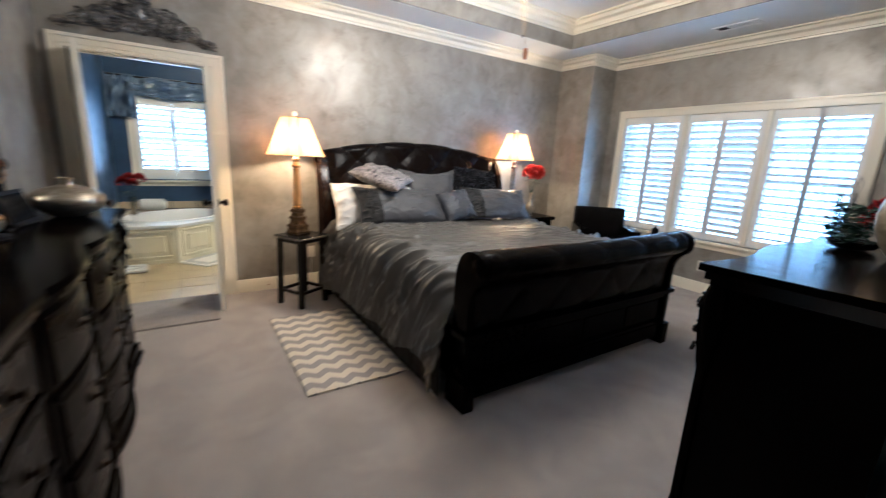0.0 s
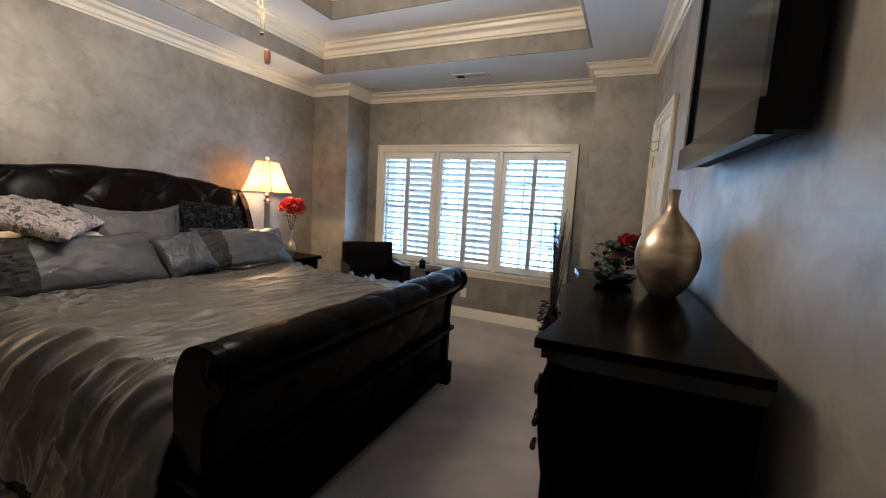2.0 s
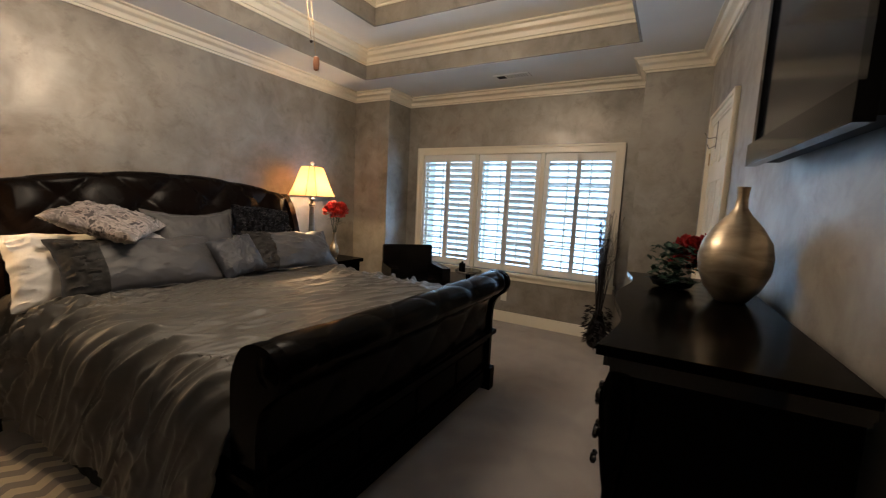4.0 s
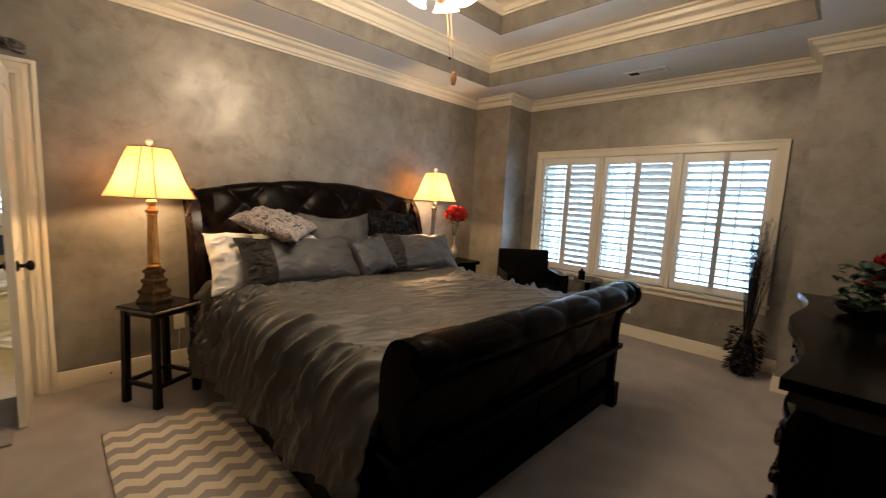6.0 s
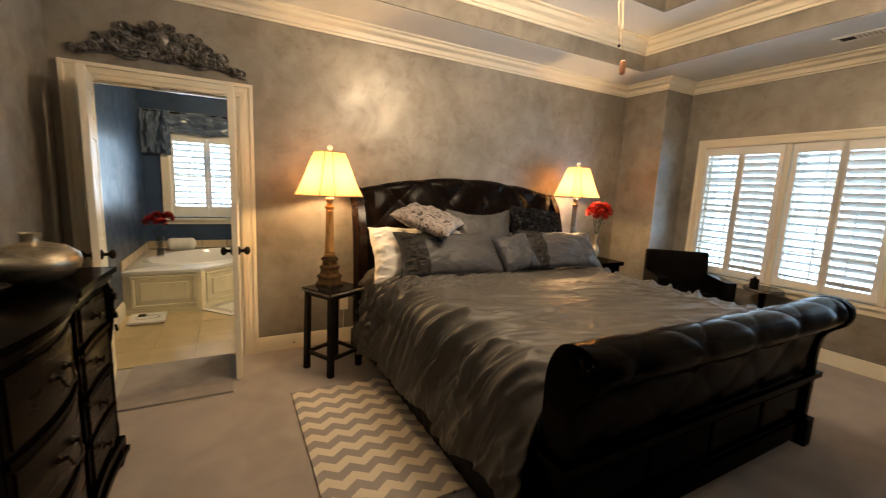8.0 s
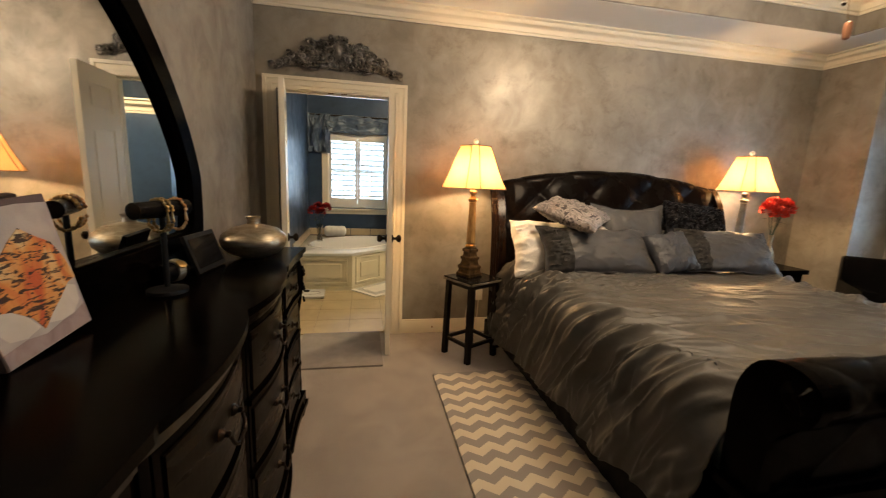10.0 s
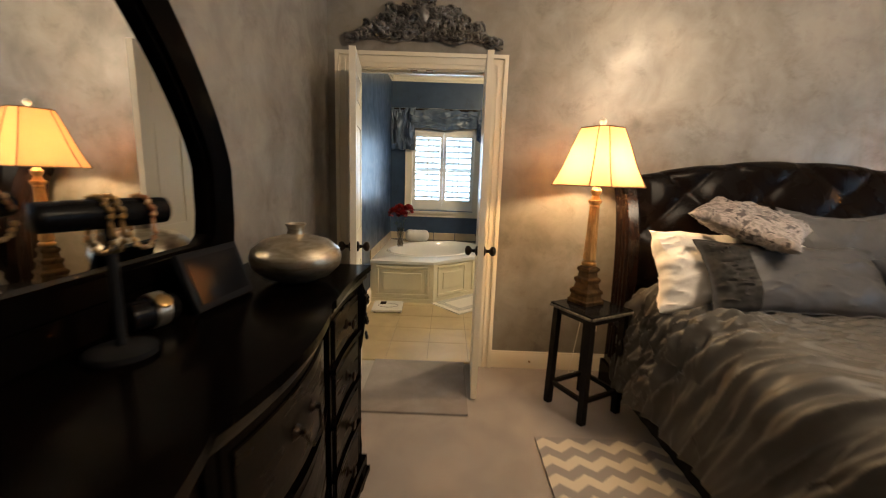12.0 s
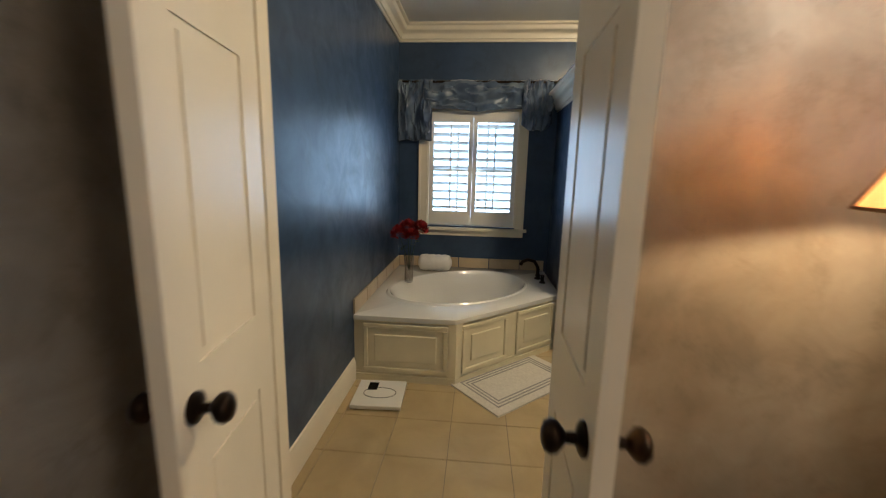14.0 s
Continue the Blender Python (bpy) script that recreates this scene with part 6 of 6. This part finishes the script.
# closet door on the southern wall
CLX0, CLX1 = 3.69, 4.36
SLOPE = math.degrees(math.atan(0.075))
cd = thing("door_2", (CLX0, south(CLX0), 0), "white panelled closet door, closed, in a moulded casing", "door", turn=SLOPE)
cd["kind"] = "structure"
L = (CLX1 - CLX0) / math.cos(radians(SLOPE))
bm = bmesh.new()
for lo, hi, d in ((0.0, 0.085, 0.018), (0.0, 0.022, 0.030), (0.05, 0.066, 0.024)):
    box(bm, -0.085 + lo, -0.085 + hi, -0.001, d, 0, 2.125 - lo)
    box(bm, L + 0.085 - hi, L + 0.085 - lo, -0.001, d, 0, 2.125 - lo)
    box(bm, -0.085 + lo, L + 0.085 - lo, -0.001, d - 0.001, 2.125 - hi, 2.125 - lo)
part("casing", bm, M_WHITE, cd, bevel=0.003, seg=1)
dp = part("door_panel", boxes((0.003, L - 0.003, 0.0, 0.006, 0.01, 2.035)), M_WHITE, cd)
for a, b, zs in ((0.0, 1.0, (0.01, 0.20)), (0, 1, (0.82, 1.0)), (0, 1, (1.62, 1.74)), (0, 1, (1.93, 2.035))):
    part("rail", boxes((0.003, L - 0.003, 0.006, 0.012, *zs)), M_WHITE, dp, bevel=0.003, seg=1)
for x0, x1 in ((0.003, 0.10), (L / 2 - 0.045, L / 2 + 0.045), (L - 0.10, L - 0.003)):
    for z0, z1 in ((0.20, 0.82), (1.0, 1.62), (1.74, 1.93)):
        part("stile", boxes((x0, x1, 0.006, 0.012, z0, z1)), M_WHITE, dp, bevel=0.002, seg=1)
for x0, x1 in ((0.12, L / 2 - 0.065), (L / 2 + 0.065, L - 0.12)):
    for z0, z1 in ((0.22, 0.80), (1.02, 1.60), (1.76, 1.91)):
        part("raised_panel", boxes((x0, x1, 0.006, 0.011, z0, z1)), M_WHITE, dp, bevel=0.004, seg=1)
bm = lathe([(0.03, 0), (0.03, 0.006), (0.011, 0.014), (0.010, 0.03), (0.028, 0.045), (0.029, 0.056), (0.012, 0.07), (0.002, 0.071)], 18, Matrix.Translation((0.06, 0.011, 0.93)) @ pose(0, 0, 0, -90, 0, 0))
part("door_knob", bm, M_BRONZE, cd, smooth=True)
for z in (0.25, 1.02, 1.80):
    part("hinge", lathe([(0.006, -0.045), (0.006, 0.045)], 10, Matrix.Translation((L + 0.002, 0.013, z))), M_BRASS, cd)
hk = thing("door_hook", (CLX0 + 0.45, south(CLX0 + 0.45) + 0.012, 1.95), "chrome over-door double hook hanging on the closet door", "hook", turn=SLOPE)
bm = boxes((-0.012, 0.012, 0.002, 0.005, -0.10, 0.085))
tube(bm, [(0, 0.004, -0.02), (0, 0.05, -0.03), (0, 0.075, 0.01)], 0.004, 8)
tube(bm, [(0, 0.004, -0.08), (0, 0.04, -0.10), (0, 0.055, -0.07)], 0.004, 8)
part("hook_body", bm, mat("chrome_steel", (0.6, 0.6, 0.6), 0.15, 1.0), hk, smooth=True)

# ---- mirrored dresser on the western side ----


def bow_dresser(x):
    """Serpentine front: shallow hollow ends, then two swells that meet in the middle."""
    x = min(x, 2.10 - x)
    if x < 0.46:
        return -0.014 - 0.012 * math.sin(math.pi * max(0.0, x) / 0.46) + 0.01 * (1 - max(0.0, x) / 0.46)
    return -0.030 + 0.046 * math.sin(math.pi * min(1.0, (x - 0.46) / 0.59)) ** 0.8


dresser = thing("dresser", (W + 0.012, 2.78, 0), "long dark espresso bow-front dresser with bronze pulls against the wall", "dresser", turn=90)
case_piece(dresser, 2.10, 0.475, 0.985, bow_dresser, [(0.06, 0.405, 4), (0.505, 1.020, 3), (1.080, 1.595, 3), (1.695, 2.04, 4)])

MY, MA = 3.845, 0.84


def arch(k, n=80):
    """The mirror's outline, k metres inside its outer edge, from bottom corner over the top to bottom corner."""
    pts = []
    a = MA - k
    for i in range(n + 1):
        t = -1 + 2 * i / n
        d = a * (math.sin(t * math.pi / 2))
        z = 1.34 + (0.79 - k) * max(0.0, 1 - (abs(d) / a) ** 1.6) ** 0.74
        pts.append((MY + d, z))
    low = [(MY + a, 1.26), (MY + a, 1.17 + k * 0.3), (MY + a - 0.012, 1.08 + k * 0.45), (MY + a - 0.05, 1.045 + k * 0.5)]
    lower = low + [(2 * MY - y, z) for y, z in low[::-1]]
    return pts + lower


mir = thing("dresser_mirror", (W + 0.03, MY, 0.99), "large arched mirror in a dark carved wooden frame on the dresser", "mirror")


def strip_between(k0, k1, x0, x1, m, name, **kw):
    bm = bmesh.new()
    A, B = arch(k0), arch(k1)
    off = (W + 0.03, MY, 0.99)
    q = [[bm.verts.new((x - off[0], y - off[1], z - off[2])) for y, z in P] for P, x in ((A, x0), (A, x1), (B, x1), (B, x0))]
    n = len(A)
    for a, b in ((0, 1), (1, 2), (2, 3), (3, 0)):
        for i in range(n):
            j = (i + 1) % n
            bm.faces.new((q[a][i], q[a][j], q[b][j], q[b][i]))
    return part(name, bm, m, mir, **kw)


strip_between(0.0, 0.035, W + 0.025, W + 0.06, M_DARKWOOD, "outer_moulding", smooth=True, bevel=0.008)
strip_between(0.034, 0.135, W + 0.027, W + 0.075, M_DARKWOOD, "frame", smooth=True, bevel=0.012, seg=3)
strip_between(0.134, 0.152, W + 0.03, W + 0.06, M_DARKWOOD, "inner_moulding", smooth=True)
bm = bmesh.new()
vs = [bm.verts.new((0.012, y - MY, z - 0.99)) for y, z in arch(0.147)]
bm.faces.new(vs)
bmesh.ops.triangulate(bm, faces=bm.faces)
part("mirror_glass", bm, M_MIRROR, mir, "silvered mirror glass")
part("backboard", boxes((-0.022, -0.006, -0.55, 0.55, 0.0, 0.6)), M_DARKWOOD, mir)
part("base_rail", boxes((-0.02, 0.05, -0.72, 0.72, 0.0, 0.07)), M_DARKWOOD, mir, bevel=0.01)

sv = link("squat_vase", lathe([(0.05, 0), (0.06, 0.004), (0.115, 0.026), (0.146, 0.055), (0.155, 0.085), (0.148, 0.112), (0.112, 0.142), (0.055, 0.158), (0.030, 0.165), (0.026, 0.18), (0.036, 0.20), (0.031, 0.20), (0.020, 0.18)], 56), M_SILVERVASE, smooth=True, label="squat brushed champagne metal vase on the dark dresser", category="vase")
sv.location = (-0.20, 4.615, 0.986)
sv.scale = (0.95, 0.95, 0.97)
fr = thing("digital_frame", (-0.30, 4.36, 0.986), "black digital picture frame leaning back on the dresser", "picture frame", turn=84)
m = pose(0, 0, 0.004, -20, 0, 0)
bm = bmesh.new()
box(bm, -0.115, 0.115, -0.008, 0.008, 0, 0.155, m)
part("frame_body", bm, M_BLACKMATT, fr, bevel=0.003)
bm = bmesh.new()
box(bm, -0.098, 0.098, -0.0105, -0.008, 0.018, 0.137, m)
part("screen", bm, M_BLACKGLOSS, fr, "dark glossy screen")
bm = bmesh.new()
box(bm, -0.03, 0.03, 0.01, 0.085, 0.0, 0.006)
part("stand", bm, M_BLACKMATT, fr)

M_BEAD = mat("amber_bead", (0.36, 0.14, 0.05), 0.25, second=(0.55, 0.35, 0.15), scale=40, coat=0.4)
for k, (x, y, tn) in enumerate(((-0.325, 4.03, 72),)):
    js = thing("bracelet_stand", (x, y, 0.986), "black velvet T-bar bracelet stand on the dresser", "jewellery stand", turn=tn)
    part("stand_base", lathe([(0.06, 0), (0.06, 0.012), (0.012, 0.02)], 24), M_BLACKMATT, js, smooth=True)
    part("post", lathe([(0.009, 0.015), (0.009, 0.265)], 12), M_BLACKMATT, js, smooth=True)
    part("bar", lathe([(0.01, -0.11), (0.026, -0.105), (0.028, 0.0), (0.026, 0.105), (0.01, 0.11)], 22, Matrix.Translation((0, 0, 0.275)) @ pose(0, 0, 0, 0, 90, 0)), M_BLACKLEATHER, js, smooth=True)
    for j, off in enumerate((-0.015, 0.004, 0.060)):
        bm = tube(bmesh.new(), [(off + 0.003 * math.sin(i), 0.036 * math.cos(i * math.pi / 30), 0.265 + 0.042 * math.sin(i * math.pi / 30) - (0.02 if math.sin(i * math.pi / 30) < 0 else 0)) for i in range(61)], [0.0055 if i % 3 else 0.0025 for i in range(61)], 7)
        part("bracelet", bm, M_BEAD if j == 2 else M_BRASS, js, "beaded bracelet", smooth=True)
wc = thing("watch", (-0.37, 4.17, 0.986), "silver bangle watch resting on a small black cushion on the dresser", "watch", turn=70)
part("cushion", lathe([(0.01, -0.055), (0.032, -0.05), (0.036, 0), (0.032, 0.05), (0.01, 0.055)], 22, Matrix.Translation((0, 0, 0.036)) @ pose(0, 0, 0, 0, 90, 0)), M_BLACKLEATHER, wc, smooth=True)
part("band", lathe([(0.039, -0.016), (0.041, -0.014), (0.041, 0.014), (0.039, 0.016)], 30, Matrix.Translation((0.01, 0, 0.038)) @ pose(0, 0, 0, 0, 90, 0)), M_SILVERVASE, wc, smooth=True)
part("dial", lathe([(0.018, 0), (0.018, 0.006), (0.015, 0.008)], 24, Matrix.Translation((0.01, -0.03, 0.062)) @ pose(0, 0, 0, 42, 0, 0)), M_BRASS, wc, smooth=True)


def painting_material():
    """Orange paint, cream towards the middle, crossed by fine dark ripples."""
    m = mat("orange_ripple_paint", (0.50, 0.13, 0.03), 0.6, bump=0.4, bscale=120)
    n, l = m.node_tree.nodes, m.node_tree.links
    co = n.new("ShaderNodeTexCoord")

    def noise_(scale, stretch):
        mp, no = n.new("ShaderNodeMapping"), n.new("ShaderNodeTexNoise")
        mp.inputs["Scale"].default_value = stretch
        no.inputs["Scale"].default_value, no.inputs["Detail"].default_value, no.inputs["Distortion"].default_value = scale, 3, 0.8
        l.new(co.outputs["Object"], mp.inputs[0])
        l.new(mp.outputs[0], no.inputs["Vector"])
        return no.outputs[0]

    tone = n.new("ShaderNodeValToRGB")
    e = tone.color_ramp.elements
    e[0].position, e[0].color = 0.36, (0.48, 0.085, 0.018, 1)
    e[1].position, e[1].color = 0.62, (0.60, 0.50, 0.28, 1)
    k = e.new(0.48)
    k.color = (0.58, 0.24, 0.05, 1)
    l.new(noise_(11, (1, 1, 0.7)), tone.inputs[0])
    lines = n.new("ShaderNodeValToRGB")
    lines.color_ramp.elements[0].position, lines.color_ramp.elements[0].color = 0.42, (0.06, 0.035, 0.03, 1)
    lines.color_ramp.elements[1].position, lines.color_ramp.elements[1].color = 0.49, (1, 1, 1, 1)
    l.new(noise_(30, (1, 1, 4.0)), lines.inputs[0])
    mx = n.new("ShaderNodeMix")
    mx.data_type, mx.blend_type = "RGBA", "MULTIPLY"
    mx.inputs[0].default_value = 1.0
    l.new(tone.outputs[0], mx.inputs[6])
    l.new(lines.outputs[0], mx.inputs[7])
    l.new(mx.outputs[2], n["Principled BSDF"].inputs["Base Color"])
    return m


pt = thing("canvas_painting", (-0.375, 3.615, 0.985), "canvas painting of orange and cream shapes leaning on the mirror", "painting")
pm = Matrix.Rotation(radians(4), 4, "X") @ Matrix.Rotation(radians(-10), 4, "Y")
bm = bmesh.new()
box(bm, -0.010, 0.010, -0.145, 0.105, 0.01, 0.335, pm)
part("canvas", bm, mat("dark_mauve_canvas_edge", (0.10, 0.07, 0.075), 0.75, second=(0.07, 0.05, 0.05), scale=7, bump=0.3, bscale=200), pt, bevel=0.002, seg=1)


def daub(name, outline, depth, material, label):
    """A flat painted shape on the canvas, an outline of (y, z)."""
    bm = bmesh.new()
    lo = [bm.verts.new(pm @ Vector((0.0101, y, z))) for y, z in outline]
    hi = [bm.verts.new(pm @ Vector((0.0101 + depth, y, z))) for y, z in outline]
    bm.faces.new(hi)
    for i in range(len(outline)):
        j = (i + 1) % len(outline)
        bm.faces.new((lo[i], lo[j], hi[j], hi[i]))
    part(name, bm, material, pt, label)


daub("painted_ground", [(-0.143, 0.012), (0.103, 0.012), (0.103, 0.315), (0.02, 0.322), (-0.143, 0.318)], 0.0006, mat("pale_grey_paint", (0.42, 0.38, 0.36), 0.7, second=(0.34, 0.30, 0.29), scale=14, bump=0.3, bscale=200), "pale grey painted ground")
daub("painted_band", [(-0.1425, 0.013), (0.1025, 0.013), (0.1025, 0.062), (0.06, 0.05), (0.02, 0.048), (-0.03, 0.04), (-0.08, 0.05), (-0.1425, 0.045)], 0.0012, mat("mauve_paint", (0.21, 0.15, 0.15), 0.7, second=(0.30, 0.23, 0.22), scale=20), "mauve painted band")
M_LOBE = mat("off_white_paint", (0.56, 0.51, 0.45), 0.7, second=(0.48, 0.43, 0.38), scale=12)
daub("painted_lobe", [(-0.02, 0.060), (0.02, 0.050), (0.06, 0.052), (0.09, 0.075), (0.095, 0.11), (0.05, 0.13), (0.01, 0.09)], 0.0018, M_LOBE, "off-white painted lobe")
daub("painted_lobe", [(-0.04, 0.060), (-0.08, 0.052), (-0.12, 0.062), (-0.138, 0.09), (-0.135, 0.125), (-0.09, 0.13), (-0.06, 0.09)], 0.0018, M_LOBE, "off-white painted lobe")
daub("orange_shape", [(-0.142, 0.19), (-0.11, 0.215), (-0.07, 0.222), (-0.035, 0.25), (0.0, 0.272), (0.03, 0.25), (0.07, 0.225), (0.092, 0.18), (0.1025, 0.13), (0.075, 0.125), (0.04, 0.10), (0.0, 0.075), (-0.03, 0.052), (-0.05, 0.085), (-0.09, 0.115), (-0.142, 0.13)], 0.0026, painting_material(), "orange and cream shape with fine dark ripples")

# ---- window bay: armchair, side table, dried grasses ----
ch = thing("armchair", (4.735, 5.02, 0), "black leather armchair standing in the window bay", "armchair", turn=-41)
part("seat", boxes((-0.27, 0.27, -0.30, 0.26, 0.24, 0.42)), M_BLACKLEATHER, ch, bevel=0.035, seg=4, smooth=True)
part("seat_cushion", boxes((-0.25, 0.25, -0.33, 0.20, 0.40, 0.50)), M_BLACKLEATHER, ch, bevel=0.04, seg=4, smooth=True)
bm = bmesh.new()
box(bm, -0.32, 0.32, 0.18, 0.30, 0.24, 0.86, pose(0, 0.04, 0, -5, 0, 0))
part("backrest", bm, M_BLACKLEATHER, ch, bevel=0.035, seg=4, smooth=True)
for s in (-1, 1):
    x0, x1 = sorted((s * 0.25, s * 0.35))
    part("armrest", boxes((x0, x1, -0.32, 0.24, 0.22, 0.63)), M_BLACKLEATHER, ch, bevel=0.035, seg=4, smooth=True)
for z in (0.415, 0.495):
    part("seat_piping", tube(bmesh.new(), [(-0.235, -0.325, z), (0.235, -0.325, z)], 0.005, 8), M_BLACKLEATHER, ch, smooth=True)
for x in (-0.29, 0.29):
    for y in (-0.27, 0.25):
        part("leg", lathe([(0.016, 0), (0.024, 0.24)], 12, Matrix.Translation((x, y, 0)), square=False), M_DARKWOOD, ch, smooth=True)
stb = thing("side_table", (5.00, 4.42, 0), "small dark side table with a silvered edge beside the armchair", "side table")
part("tabletop", lathe([(0.155, 0.575), (0.16, 0.58), (0.16, 0.60), (0.155, 0.605)], 40), M_BLACKGLOSS, stb, smooth=True)
part("edge_band", lathe([(0.1605, 0.580), (0.163, 0.583), (0.163, 0.598), (0.1605, 0.601)], 40), M_STUD, stb, "silver edge band", smooth=True)
part("stem", lathe([(0.14, 0), (0.14, 0.02), (0.03, 0.04), (0.022, 0.3), (0.03, 0.55), (0.09, 0.575)], 28), M_DARKWOOD, stb, smooth=True)
cn = link("candle_jar", lathe([(0.035, 0), (0.038, 0.005), (0.038, 0.08), (0.030, 0.085), (0.012, 0.09), (0.012, 0.105), (0.004, 0.108)], 24), M_BLACKGLOSS, smooth=True, label="small dark lidded jar on the side table", category="jar")
cn.location = (4.93, 4.47, 0.606)

gr = thing("dried_grasses", (4.985, 2.93, 0), "dark dried grasses and feathers in a floor vase beside the window", "dried plant")
part("floor_vase", lathe([(0.07, 0), (0.08, 0.01), (0.10, 0.10), (0.085, 0.22), (0.05, 0.31), (0.055, 0.34), (0.046, 0.34), (0.04, 0.31)], 30), M_BLACKPAINT, gr, smooth=True)
rnd = random.Random(14)
M_GRASS = mat("dark_dried_grass", (0.035, 0.030, 0.030), 0.8, second=(0.012, 0.011, 0.012), scale=20)
M_GRASS2 = mat("dusty_plum_grass", (0.09, 0.078, 0.082), 0.85, second=(0.04, 0.034, 0.038), scale=20)
for k in range(56):
    a, lean_ = rnd.uniform(0, 6.28), rnd.uniform(0.0, 0.14)
    hgt = rnd.uniform(0.95, 1.42)
    sp_ = (0.03 + lean_)
    bm = bmesh.new()
    dx, dy = sp_ * math.cos(a) - 0.02, sp_ * math.sin(a)
    pts = [(0.02 * math.cos(a), 0.02 * math.sin(a), 0.30), (dx * 0.45, dy * 0.45, 0.30 + (hgt - 0.3) * 0.5), (dx, dy, hgt)]
    tube(bm, pts, [0.003, 0.002, 0.001], 4)
    for j in range(26):
        t = 0.45 + 0.55 * j / 26
        z = 0.30 + (hgt - 0.3) * t
        p = (dx * t * t * 1.0, dy * t * t, z)
        b2 = rnd.uniform(0, 6.28)
        leaf(bm, p, (math.cos(b2), math.sin(b2), 1.6), rnd.uniform(0.03, 0.06), 0.0022)
    o = part("grass_stem", bm, M_GRASS if k % 3 else M_GRASS2, gr)
bm = bmesh.new()
for k in range(260):
    a, z = rnd.uniform(0, 6.28), rnd.uniform(0.05, 0.42)
    r = 0.10 * (1 - abs(z - 0.2) * 1.2)
    leaf(bm, (r * math.cos(a), r * math.sin(a), z), (math.cos(a), math.sin(a), rnd.uniform(-0.7, 0.4)), rnd.uniform(0.05, 0.085), rnd.uniform(0.010, 0.02))
part("foliage_skirt", bm, M_GRASS, gr, "dark bushy trailing foliage")["kind"] = "stuff"

# ---- bathroom ceiling light, out of the way over the vanity ----
bl = thing("ceiling_light", (1.55, 6.95, BC), "round frosted bathroom ceiling light", "ceiling light")
part("light_base", lathe([(0.16, 0), (0.16, -0.02), (0.14, -0.03)], 32), M_BRASS, bl, smooth=True)
part("diffuser", lathe([(0.14, -0.03), (0.135, -0.06), (0.10, -0.09), (0.04, -0.105), (0.004, -0.108)], 32), glow_mat("lit_frosted_dome", (1.0, 0.82, 0.58), 6.0, (0.9, 0.88, 0.8)), bl, smooth=True)

# ---- bathroom floor tiles ----
me = None
rnd = random.Random(2)
bf = bpy.data.objects["bathroom_floor"]
for iy in range(10):
    for ix in range(10):
        x = 0.185 + 0.31 * (ix - 2)
        y = 6.727 + 0.31 * (iy - 2)
        x0, x1, y0, y1 = max(W + 0.002, x - 0.3065), min(x, BX1), max(N + 0.062, y - 0.3065), min(y, BY1)
        if x1 - x0 < 0.02 or y1 - y0 < 0.02:
            continue
        ob = part("tile", boxes((x0, x1, y0, y1, -0.0058, 0.0)), M_TILEF, bf, bevel=0.0015, seg=1)
